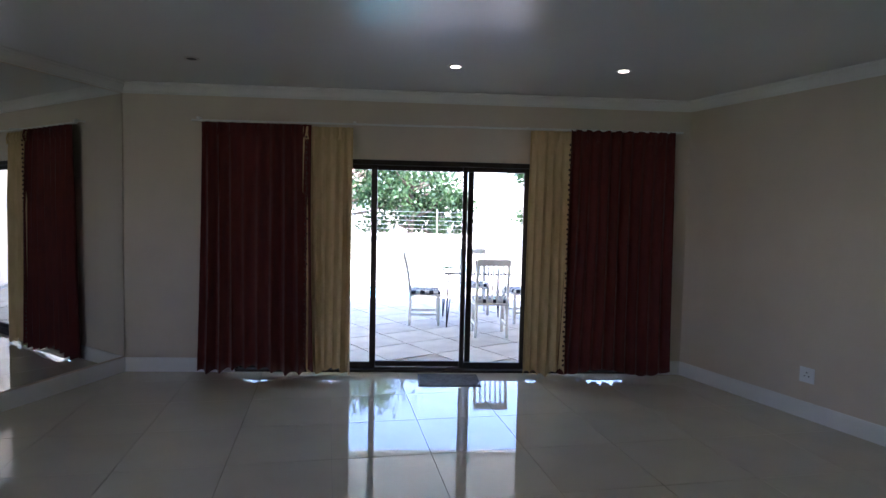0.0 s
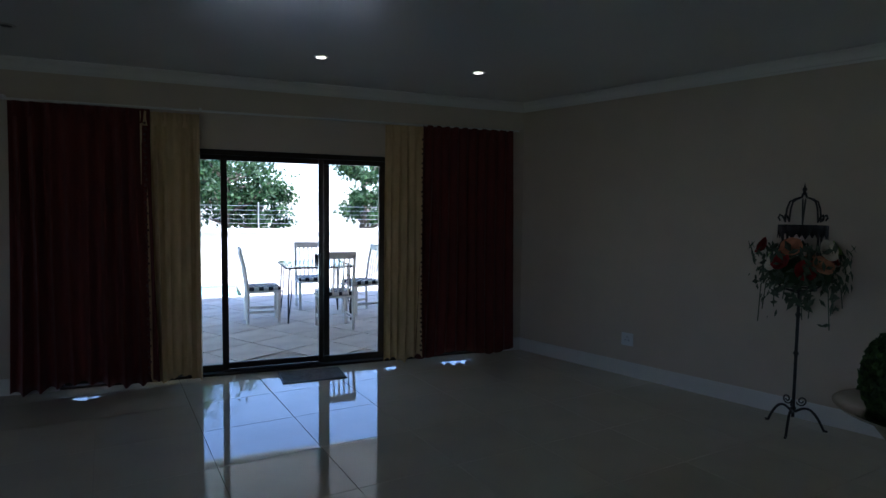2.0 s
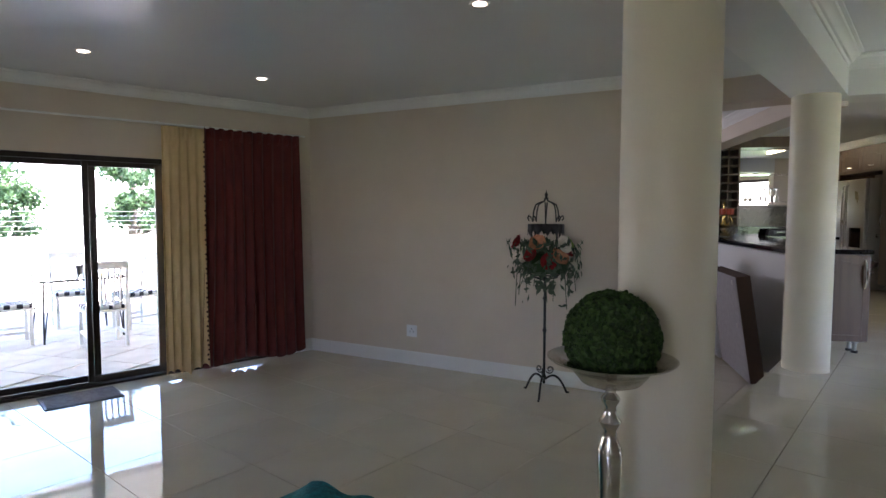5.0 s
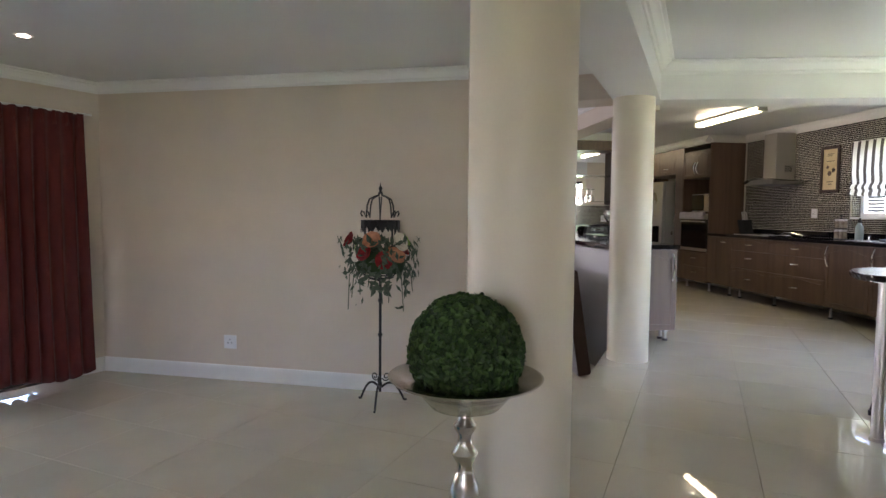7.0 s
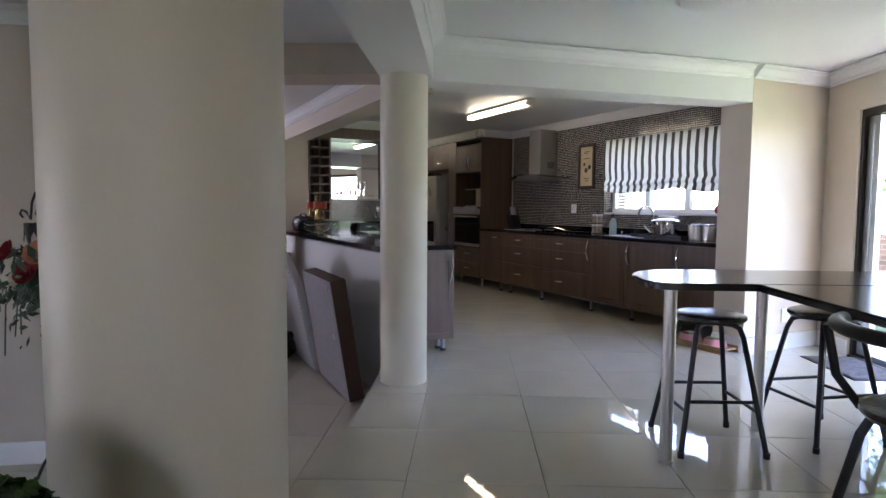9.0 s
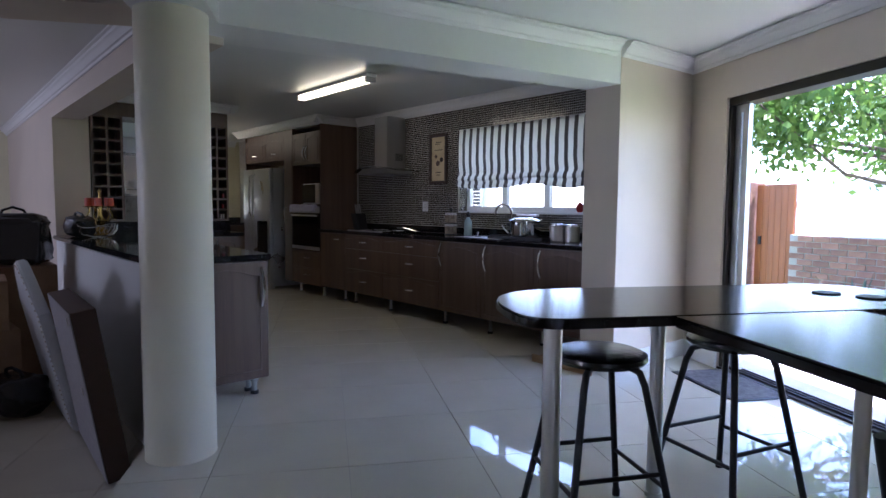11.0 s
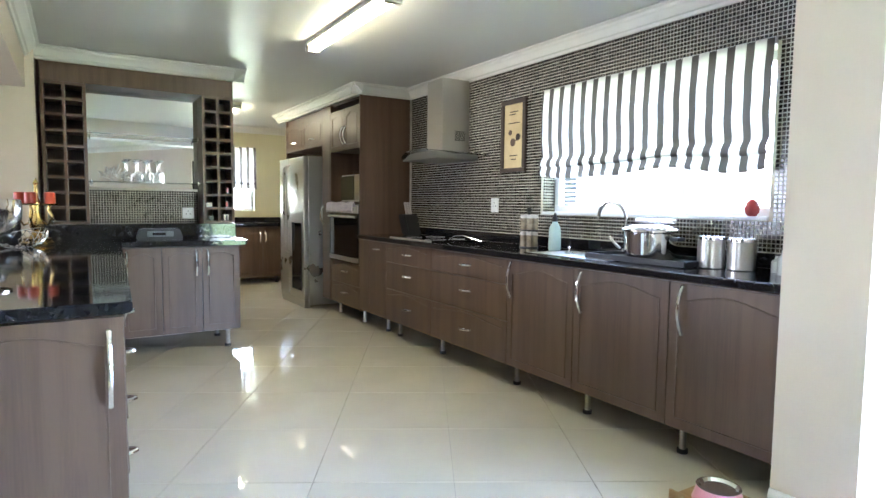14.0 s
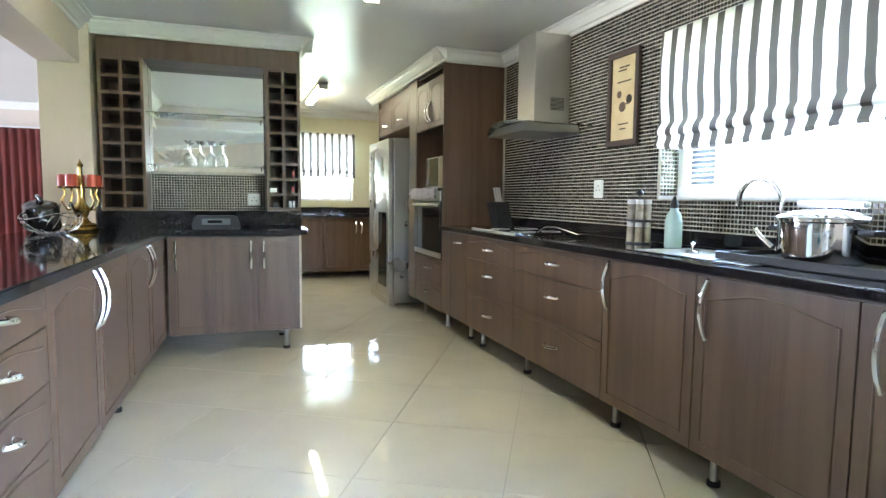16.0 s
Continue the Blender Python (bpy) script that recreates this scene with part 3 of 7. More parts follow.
def mosaic_cell(verts, faces, o, ux, uz, un, t=MT, h=0.003):
    i = len(verts)
    for k, s in ((0.0, 1.0), (h, 0.88)):
        for a, b in ((-1, -1), (1, -1), (1, 1), (-1, 1)):
            verts.append(o + ux * a * t / 2 * s + uz * b * t / 2 * s + un * k)
    faces += [(i + 4, i + 5, i + 6, i + 7), (i, i + 1, i + 5, i + 4), (i + 1, i + 2, i + 6, i + 5), (i + 2, i + 3, i + 7, i + 6), (i + 3, i, i + 4, i + 7)]


def mosaic(name, cells, ux, uz, un, parent, label):
    verts, faces = [], []
    for o in cells:
        mosaic_cell(verts, faces, o, ux, uz, un)
    me = bpy.data.meshes.new(name)
    me.from_pydata([tuple(v) for v in verts], [], faces)
    me.materials.append(MOSAIC)
    ob = new(name, me)
    ob.parent = parent
    return tagged(ob, label, kind="stuff")


X, Y, Z = Vector((1, 0, 0)), Vector((0, 1, 0)), Vector((0, 0, 1))
cells, near_cells = [], []
for i in range(int((8.58 - 4.31) / MP)):
    for j in range(int((2.33 - 1.005) / MP)):
        x, z = 4.32 + i * MP, 1.015 + j * MP
        if KW0 - 0.012 < x < KW1 + 0.012 and KZ0 - 0.03 < z < KZ1 + 0.012:
            continue
        (near_cells if 1.0 < z < 1.17 and 4.7 < x < 5.75 and len(near_cells) < 300 else cells).append(Vector((x, TILEW + 0.0005, z)))
mosaic("mosaic_field", cells, -X, Z, Y, bpy.data.objects["wall_kitchen"], "dark glass mosaic with pale grout")
# window reveal on the far side
mosaic("mosaic_reveal", [Vector((KW1 - 0.0005, TILEW - 0.012 - i * MP, KZ0 + 0.012 + j * MP)) for i in range(7) for j in range(37)], -Y, Z, -X, bpy.data.objects["wall_kitchen"], "dark glass mosaic of the window reveal")
bm = bmesh.new()
box(bm, 0.267, 1.143, -0.255, -0.246, 1.042, 1.35)
back = part("splashback", bm, MGROUT, bar, "mosaic splashback with pale grout")
verts, faces = [], []
for i in range(int(0.87 / 0.0207)):
    for j in range(int(0.30 / 0.0207)):
        mosaic_cell(verts, faces, Vector((0.28 + i * 0.0207, -0.2455, 1.052 + j * 0.0207)), -X, Z, Y, 0.0165)
me = bpy.data.meshes.new("mosaic_field")
me.from_pydata([tuple(v) for v in verts], [], faces)
me.materials.append(MOSAIC)
ob = tagged(new("mosaic_field", me), "dark glass mosaic squares", kind="stuff")
ob.parent = back

# ---- oven tower, fridge and its housing ----
NICHE = "tall kitchen units"
TX0, TX1, TY = 8.60, 9.42, -5.11
tower = thing("oven_tower", pose(TX0, TY, 0), "tall walnut-brown oven tower with an open microwave niche", "cabinet", NICHE)
w = TX1 - TX0
bm = bmesh.new()
rbox(bm, 0, 0.02, -0.57, 0.0, 0.13, 2.325, 0.002)
part("side_panel", bm, WOOD, tower)
bm = bmesh.new()
rbox(bm, w - 0.02, w, -0.57, 0.0, 0.13, 2.325, 0.002)
part("side_panel", bm, WOOD, tower)
bm = bmesh.new()
box(bm, 0.02, w - 0.02, -0.57, -0.55, 0.13, 2.325)
part("back_panel", bm, WOODDARK, tower)
for z in (0.13, 0.60, 1.225, 1.80, 2.30):
    bm = bmesh.new()
    box(bm, 0.02, w - 0.02, -0.549, -0.005 if z in (1.225,) else -0.022, z, z + 0.02)
    part("shelf", bm, WOODDARK, tower)
for x0, x1, hx in ((0.022, w / 2, w / 2 - 0.04), (w / 2, w - 0.022, w / 2 + 0.04)):
    d = front(tower, "door", x0, x1, 1.80, 2.24, 0, "door", WOOD)
    bow_handle(d, hx, 0, 1.96, True, 0.17)
for a, b in ((0.135, 0.37), (0.37, 0.60)):
    d = front(tower, "drawer", 0.022, w - 0.022, a, b, 0, "drawer", WOOD)
    bow_handle(d, w / 2, 0, (a + b) / 2 + 0.02, False, 0.14)
for x in (0.08, w - 0.08):
    bm = bmesh.new()
    lathe(bm, [(0, 0), (0.024, 0), (0.024, 0.012), (0.017, 0.014), (0.017, 0.11), (0.026, 0.114), (0.026, 0.13), (0, 0.13)], 20, Matrix.Translation((x, -0.09, 0)))
    part("leg", bm, STEEL, tower, "short brushed steel leg")

oven = thing("oven", pose(TX0 + 0.025, TY, 0.622), "built-in black glass oven with steel trim", "oven")
bm = bmesh.new()
rbox(bm, 0.0, w - 0.05, -0.5, 0.004, 0.0, 0.6, 0.004)
part("body", bm, BLACK, oven)
bm = bmesh.new()
rbox(bm, 0.003, w - 0.053, 0.005, 0.022, 0.05, 0.505, 0.004)
part("glass_door", bm, BLACKGLASS, oven, "black glass oven door")
bm = bmesh.new()
rbox(bm, 0.003, w - 0.053, 0.005, 0.02, 0.51, 0.598, 0.003)
part("control_panel", bm, STEEL, oven)
for x in (0.1, 0.2, w - 0.25, w - 0.15):
    bm = bmesh.new()
    lathe(bm, [(0, 0), (0.018, 0), (0.016, 0.02), (0, 0.02)], 16, Matrix.Translation((x, 0.02, 0.555)) @ pose(0, 0, 0, -90))
    part("knob", bm, CHROME, oven)
bm = bmesh.new()
rbox(bm, 0.003, w - 0.053, 0.005, 0.024, 0.0, 0.045, 0.003)
part("trim", bm, STEEL, oven, "brushed steel bottom trim")
bm = bmesh.new()
tube(bm, [(0.06, 0.022, 0.47), (0.06, 0.055, 0.475), (w - 0.11, 0.055, 0.475), (w - 0.11, 0.022, 0.47)], 0.011, 10)
part("handle", bm, STEEL, oven, "steel bar handle")
# folded cloth on the oven handle
CLOTH = material("checked_cloth", (0.62, 0.60, 0.68), 0.9, dark=(0.40, 0.38, 0.50), scale=60, fine=300, bump=0.3)
bm = bmesh.new()
n = 24
prof = [(0.028, 1.20), (0.034, 1.235), (0.045, 1.25), (0.058, 1.245), (0.066, 1.22), (0.068, 1.17), (0.066, 1.14)]
grid = [[bm.verts.new((TX0 + 0.05 + (w - 0.1) * i / n, TY + py + 0.004 * math.sin(i * 1.1), pz + 0.004 * math.sin(i * 0.7))) for i in range(n + 1)] for py, pz in prof]
for a, b in zip(grid, grid[1:]):
    for i in range(n):
        bm.faces.new((a[i], a[i + 1], b[i + 1], b[i]))
ob = solid("tea_towel", bm, CLOTH, "folded pale checked tea towel over the oven", "towel")
so = ob.modifiers.new("thick", "SOLIDIFY")
so.thickness = 0.006

micro = thing("microwave", pose(TX0 + 0.06, TY - 0.03, 1.2455), "small white and steel microwave in the tower niche", "microwave")
bm = bmesh.new()
rbox(bm, 0, 0.5, -0.38, 0, 0.012, 0.29, 0.008)
part("body", bm, WHITE, micro)
bm = bmesh.new()
rbox(bm, 0.13, 0.49, 0.001, 0.016, 0.025, 0.28, 0.006)
part("door", bm, BLACKGLASS, micro)
bm = bmesh.new()
rbox(bm, 0.01, 0.125, 0.001, 0.014, 0.025, 0.28, 0.004)
part("control_panel", bm, STEEL, micro)
for x in (0.05, 0.45):
    for y in (-0.05, -0.33):
        bm = bmesh.new()
        lathe(bm, [(0, 0), (0.012, 0), (0.012, 0.014), (0, 0.014)], 10, Matrix.Translation((x, y, 0)))
        part("foot", bm, BLACK, micro)

FX0, FX1, FF = 9.72, 10.64, -4.90
house = thing("fridge_housing", pose(TX1, TY, 0), "tall walnut panels and cupboard round the fridge", "cabinet", NICHE)
bm = bmesh.new()
rbox(bm, 0.002, 0.25, -0.57, 0.0, 0.13, 2.325, 0.002)
part("side_panel", bm, WOOD, house)
bm = bmesh.new()
rbox(bm, 0.25, 1.60, -0.57, -0.022, 1.90, 2.325, 0.002)
part("body", bm, WOOD, house)
for a, b in ((0.25, 0.92), (0.92, 1.60)):
    d = front(house, "door", a, b, 1.90, 2.25, 0, "door", WOOD)
    bow_handle(d, (a + b) / 2, 0, 2.0, False, 0.12)
bm = bmesh.new()
rbox(bm, 1.60, 1.63, -0.57, 0.0, 0.0, 2.325, 0.002)
part("side_panel", bm, WOOD, house)
d = front(house, "door", 0.004, 0.248, 0.135, 1.88, 0.003, "plain", WOOD)
bow_handle(d, 0.215, 0.003, 1.1, True, 0.2)

fridge = thing("fridge", pose(FX0, FF, 0), "silver side-by-side fridge freezer with a water dispenser", "fridge")
bm = bmesh.new()
rbox(bm, 0, FX1 - FX0, -0.66, -0.06, 0.03, 1.78, 0.01)
part("body", bm, FRIDGE, fridge)
mid = 0.54
for a, b in ((0.0, mid - 0.004), (mid + 0.004, FX1 - FX0)):
    bm = bmesh.new()
    rbox(bm, a + 0.002, b - 0.002, -0.055, 0.0, 0.09, 1.775, 0.014, 3)
    d = part("door", bm, FRIDGE, fridge)
    hx = mid - 0.05 if a == 0 else mid + 0.05
    bm = bmesh.new()
    tube(bm, [(hx, 0, 0.62), (hx, 0.045, 0.66), (hx, 0.055, 1.05), (hx, 0.055, 1.30), (hx, 0.045, 1.66), (hx, 0, 1.70)], 0.014, 10)
    part("handle", bm, FRIDGE, d, "long silver bar handle")
bm = bmesh.new()
rbox(bm, mid + 0.09, FX1 - FX0 - 0.07, 0.001, 0.012, 1.02, 1.36, 0.006)
disp = part("dispenser", bm, FRIDGE, fridge, "water dispenser panel")
bm = bmesh.new()
rbox(bm, 0.08, mid - 0.12, 0.001, 0.008, 0.20, 1.0, 0.004)
part("glass_panel", bm, BLACKGLASS, fridge, "dark glossy door panel")
bm = bmesh.new()
rbox(bm, 0.02, FX1 - FX0 - 0.02, -0.08, -0.01, 0.0, 0.085, 0.004)
part("plinth", bm, STEEL, fridge)

# ---- cooker hood ----
HX = 7.63
hood = thing("cooker_hood", pose(HX, TILEW, 0), "stainless steel chimney hood with a curved glass canopy", "cooker hood")
bm = bmesh.new()
rbox(bm, -0.13, 0.13, 0.006, 0.29, 1.70, 2.335, 0.003)
ch = part("chimney", bm, STEEL, hood, "brushed steel chimney")
bm = bmesh.new()
for i in range(10):
    box(bm, -0.133, -0.1305, 0.05, 0.16, 1.80 + i * 0.009, 1.804 + i * 0.009)
part("vent_grille", bm, BLACK, ch)
bm = bmesh.new()
t = bmesh.new()
box(t, -0.30, 0.30, 0.006, 0.46, 1.625, 1.70)
for v in t.verts:
    if v.co.z > 1.66:
        v.co.x *= 0.82
        v.co.y = 0.006 + (v.co.y - 0.006) * 0.86
bmesh.ops.bevel(t, geom=t.edges[:], offset=0.006, segments=2, affect="EDGES")
merge(bm, t)
part("canopy", bm, STEEL, hood, "brushed steel canopy body")
bm = bmesh.new()
rows_ = []
for i in range(25):
    u = -1 + i / 12
    z = 1.715 - 0.055 * u * u
    yf = 0.49 - 0.10 * u * u
    rows_.append([bm.verts.new((0.45 * u, 0.006 + (yf - 0.006) * k / 4, z)) for k in range(5)])
for a, b in zip(rows_, rows_[1:]):
    for k in range(4):
        bm.faces.new((a[k], b[k], b[k + 1], a[k + 1]))
g = part("glass_canopy", bm, SHELFGLASS, hood, "curved glass canopy plate")
so = g.modifiers.new("thick", "SOLIDIFY")
so.thickness = 0.006
g.visible_shadow = False

# ---- kitchen window and striped blind ----
UPVC = material("white_window_frame", (0.80, 0.81, 0.82), 0.35, bump=0.0, spread=0.03)
win = thing("window_1", pose(KW0, TILEW - 0.17, KZ0), "white framed kitchen window with three lights", "window", kind="structure")
W, H = KW1 - KW0, KZ1 - KZ0
bm = bmesh.new()
for b_ in ((0, W, 0, 0.05, 0, 0.05), (0, W, 0, 0.05, H - 0.05, H), (0, 0.05, 0, 0.05, 0.05, H - 0.05), (W - 0.05, W, 0, 0.05, 0.05, H - 0.05)):
    rbox(bm, *b_, 0.004)
part("window_frame", bm, UPVC, win)
for x in (W * 0.33, W * 0.66):
    bm = bmesh.new()
    rbox(bm, x - 0.035, x + 0.035, 0.002, 0.056, 0.05, H - 0.05, 0.004)
    part("mullion", bm, UPVC, win)
for x0, x1 in ((0.05, W * 0.33 - 0.035), (W * 0.33 + 0.035, W * 0.66 - 0.035), (W * 0.66 + 0.035, W - 0.05)):
    bm = bmesh.new()
    box(bm, x0, x1, 0.02, 0.025, 0.05, H - 0.05)
    part("pane", bm, GLASSY, win).visible_shadow = False
bm = bmesh.new()
rbox(bm, KW0 + 0.002, KW1 - 0.002, TILEW - 0.118, TILEW + 0.012, KZ0 - 0.018, KZ0 + 0.002, 0.004)
structure("window_sill", bm, UPVC, "white kitchen window sill", "window sill")


def striped(name, pitch, offset):
    m = bpy.data.materials.new(name)
    m.use_nodes = True
    n, l = m.node_tree.nodes, m.node_tree.links
    b = n["Principled BSDF"]
    b.inputs["Roughness"].default_value = 0.9
    uv = n.new("ShaderNodeAttribute")
    uv.attribute_name = "across"
    mod, gt, mix = n.new("ShaderNodeMath"), n.new("ShaderNodeMath"), n.new("ShaderNodeMix")
    ad = n.new("ShaderNodeMath")
    ad.inputs[1].default_value = offset
    mod.operation, gt.operation, mix.data_type = "MODULO", "GREATER_THAN", "RGBA"
    mod.inputs[1].default_value, gt.inputs[1].default_value = pitch, pitch * 0.58
    l.new(uv.outputs["Fac"], ad.inputs[0])
    l.new(ad.outputs[0], mod.inputs[0])
    l.new(mod.outputs[0], gt.inputs[0])
    l.new(gt.outputs[0], mix.inputs[0])
    mix.inputs[6].default_value, mix.inputs[7].default_value = (0.78, 0.77, 0.73, 1), (0.085, 0.075, 0.068, 1)
    l.new(mix.outputs[2], b.inputs["Base Color"])
    tr, ms = n.new("ShaderNodeBsdfTranslucent"), n.new("ShaderNodeMixShader")
    l.new(mix.outputs[2], tr.inputs[0])
    ms.inputs[0].default_value = 0.28
    l.new(b.outputs[0], ms.inputs[1])
    l.new(tr.outputs[0], ms.inputs[2])
    l.new(ms.outputs[0], n["Material Output"].inputs[0])
    wv, bp = n.new("ShaderNodeTexNoise"), n.new("ShaderNodeBump")
    wv.inputs["Scale"].default_value = 400
    bp.inputs["Strength"].default_value = 0.15
    l.new(wv.outputs[0], bp.inputs["Height"])
    l.new(bp.outputs[0], b.inputs["Normal"])
    return m


STRIPE = striped("striped_blind_cloth", 0.107, 0.0675)


def roman_blind(m, width, z_top, z_bot, label, sag=0.02, tails=0.05):
    """A Roman blind: x across, y into the room; two soft folds and a drooping hem."""
    bl = thing("roman_blind", m, label, "blind", "striped blinds")
    bm = bmesh.new()
    rbox(bm, 0, width, -0.012, 0.012, z_top - 0.03, z_top + 0.005, 0.003)
    part("head_rail", bm, WHITE, bl)
    prof = []
    h = z_top - z_bot
    for i in range(26):
        u = i / 25
        prof.append((0.016 + 0.014 * math.sin(u * 3.0), z_top - u * (h - 0.10)))
    zb = prof[-1][1]
    prof += [(0.040, zb - 0.035), (0.044, zb - 0.06), (0.036, zb - 0.075), (0.03, zb - 0.055), (0.026, zb - 0.06), (0.034, zb - 0.10), (0.046, zb - 0.13), (0.040, zb - 0.15)]
    bm = bmesh.new()
    lay = bm.verts.layers.float.new("across")
    n = int(width / 0.014)
    rows_ = []
    for k, (y, z) in enumerate(prof):
        row = []
        q = k / (len(prof) - 1)
        for i in range(n + 1):
            x = width * i / n
            wob = 0.006 * math.sin(x * 17 + 2.0 * q) * q + 0.010 * math.sin(x * 31 + 1.0) * max(0, q - 0.75) * 2
            droop = sag * max(0, q - 0.7) * (math.sin(x / width * math.pi * 3.2 + 0.6) + 0.5 * math.sin(x * 9))
            v = bm.verts.new((x + 0.004 * math.sin(z * 30 + x * 4) * q, y + wob, z - droop))
            v[lay] = x
            row.append(v)
        rows_.append(row)
    for a, b in zip(rows_, rows_[1:]):
        for i in range(n):
            bm.faces.new((a[i], a[i + 1], b[i + 1], b[i]))
    part("cloth", bm, STRIPE, bl, "black and white striped cloth with soft folds")
    return bl


roman_blind(pose(4.75, TILEW + 0.03, 0), 1.725, 2.085, 1.49, "black and white striped Roman blind, half raised", 0.06)

# scullery window, blind, counter
win = thing("window_2", pose(12.80, -5.10, 1.10, 0, 0, 90), "small white framed scullery window", "window", kind="structure")
bm = bmesh.new()
for b_ in ((0, 0.8, -0.02, 0.03, 0, 0.045), (0, 0.8, -0.02, 0.03, 0.915, 0.96), (0, 0.045, -0.02, 0.03, 0.045, 0.915), (0.755, 0.8, -0.02, 0.03, 0.045, 0.915), (0.38, 0.42, -0.015, 0.028, 0.045, 0.915)):
    rbox(bm, *b_, 0.004)
part("window_frame", bm, UPVC, win)
bm = bmesh.new()
box(bm, 0.045, 0.755, 0.0, 0.005, 0.045, 0.915)
part("pane", bm, GLASSY, win).visible_shadow = False
roman_blind(pose(12.685, -5.12, 0, 0, 0, 90), 0.84, 2.10, 1.50, "small black and white striped Roman blind, half raised", 0.03)
cabinet(pose(12.12, -5.6, 0, 0, 0, 90), 3.1, 0.77, 0.55, 0.10, [("door", 0.02 + 0.51 * i, 0.02 + 0.51 * (i + 1), 0.11, 0.86, (0.06 + 0.51 * i + (0.43 if i % 2 == 0 else 0), 0.72, V, 0.16)) for i in range(6)], ((0.3, -0.08), (1.5, -0.08)), "walnut-brown scullery base unit with arched doors", "cabinet")
bm = bmesh.new()
rbox(bm, 12.09, 12.695, -5.68, -2.43, 0.872, 0.912, 0.005)
rbox(bm, 12.675, 12.695, -5.68, -2.43, 0.913, 1.0, 0.003)
solid("scullery_worktop", bm, GRANITE, "black granite worktop in the scullery", "worktop")

# ---- lamps ----
TUBE = glowing("lit_tube", (1.0, 0.86, 0.48), 0.95)
SPOT = glowing("lit_spot", (1.0, 0.86, 0.62), 2.0)


def tube_lamp(m, length):
    l = thing("tube_lamp", m, "white fluorescent ceiling lamp with a glowing tube", "ceiling lamp", "fluorescent ceiling lamps")
    bm = bmesh.new()
    rbox(bm, -length / 2 - 0.05, length / 2 + 0.05, -0.055, 0.055, -0.03, 0.0, 0.006)
    part("housing", bm, WHITE, l)
    bm = bmesh.new()
    prism(bm, [(-0.045, -0.03), (0.045, -0.03), (0.038, -0.06), (0.02, -0.075), (-0.02, -0.075), (-0.038, -0.06)], -length / 2, length / 2, pose(0, 0, 0, 90, 0, 90))
    part("diffuser", bm, TUBE, l, "glowing white diffuser")
    for s in (-1, 1):
        bm = bmesh.new()
        x = s * (length / 2 + 0.001)
        rbox(bm, min(x, x + s * 0.045), max(x, x + s * 0.045), -0.05, 0.05, -0.078, -0.031, 0.006)
        part("end_cap", bm, STEEL, l)
    return l


tube_lamp(pose(6.75, -4.20, CEIL_K), 1.25)
tube_lamp(pose(11.1, -4.34, CEIL_K), 1.2)


def downlight(x, y, z, lit=True):
    d = thing("downlight", pose(x, y, z), "small round recessed downlight" + (", lit" if lit else ", unlit"), "ceiling lamp", "recessed lounge downlights")
    bm = bmesh.new()
    lathe(bm, [(0.036, -0.001), (0.038, -0.006), (0.052, -0.006), (0.056, -0.001), (0.056, 0.0), (0.036, 0.0)], 32)
    part("ring", bm, WHITE if lit else STEEL, d)
    bm = bmesh.new()
    lathe(bm, [(0, -0.004), (0.035, -0.004), (0.035, -0.0005), (0, -0.0005)], 24)
    part("bulb", bm, SPOT if lit else BLACK, d)


for x, y, lit in ((3.21, 3.19, True), (4.19, 2.365, True), (1.69, 4.45, False), (2.73, 0.39, True)):
    downlight(x, y, CEIL_L, lit)

# ---- lounge: sliding door, curtains, mirror ----
door = thing("door_1", WIN, "bronze aluminium sliding glass door with four leaves", "door", kind="structure")
bm = bmesh.new()
rbox(bm, DW0, DW1, -0.14, -0.02, DTOP - 0.045, DTOP, 0.003)
part("top_track", bm, BRONZE, door)
bm = bmesh.new()
rbox(bm, DW0, DW1, -0.14, 0.0, LOW, LOW + 0.022, 0.003)
rbox(bm, DW0, DW1, -0.085, -0.075, LOW + 0.022, LOW + 0.035, 0.002)
part("threshold", bm, BRONZE, door)
for x in (DW0, DW1 - 0.025):
    bm = bmesh.new()
    rbox(bm, x, x + 0.025, -0.14, -0.02, LOW + 0.022, DTOP - 0.045, 0.003)
    part("jamb", bm, BRONZE, door)
zb, zt = LOW + 0.036, DTOP - 0.046
for x0, x1, y in ((DW0 + 0.026, 1.55, -0.105), (1.535, 2.178, -0.06), (2.068, 3.035, -0.105), (2.99, DW1 - 0.026, -0.06)):
    bm = bmesh.new()
    for b_ in ((x0, x0 + 0.055, y - 0.016, y + 0.016, zb, zt), (x1 - 0.045, x1, y - 0.016, y + 0.016, zb, zt), (x0 + 0.055, x1 - 0.045, y - 0.016, y + 0.016, zb, zb + 0.055), (x0 + 0.055, x1 - 0.045, y - 0.016, y + 0.016, zt - 0.045, zt)):
        rbox(bm, *b_, 0.003)
    leaf = part("leaf_frame", bm, BRONZE, door)
    bm = bmesh.new()
    box(bm, x0 + 0.05, x1 - 0.04, y - 0.003, y + 0.003, zb + 0.05, zt - 0.04)
    part("pane", bm, GLASSY, leaf).visible_shadow = False
bm = bmesh.new()
rbox(bm, 2.143, 2.167, -0.043, -0.02, 0.55, 0.78, 0.004)
part("handle", bm, BLACK, door, "black pull handle")


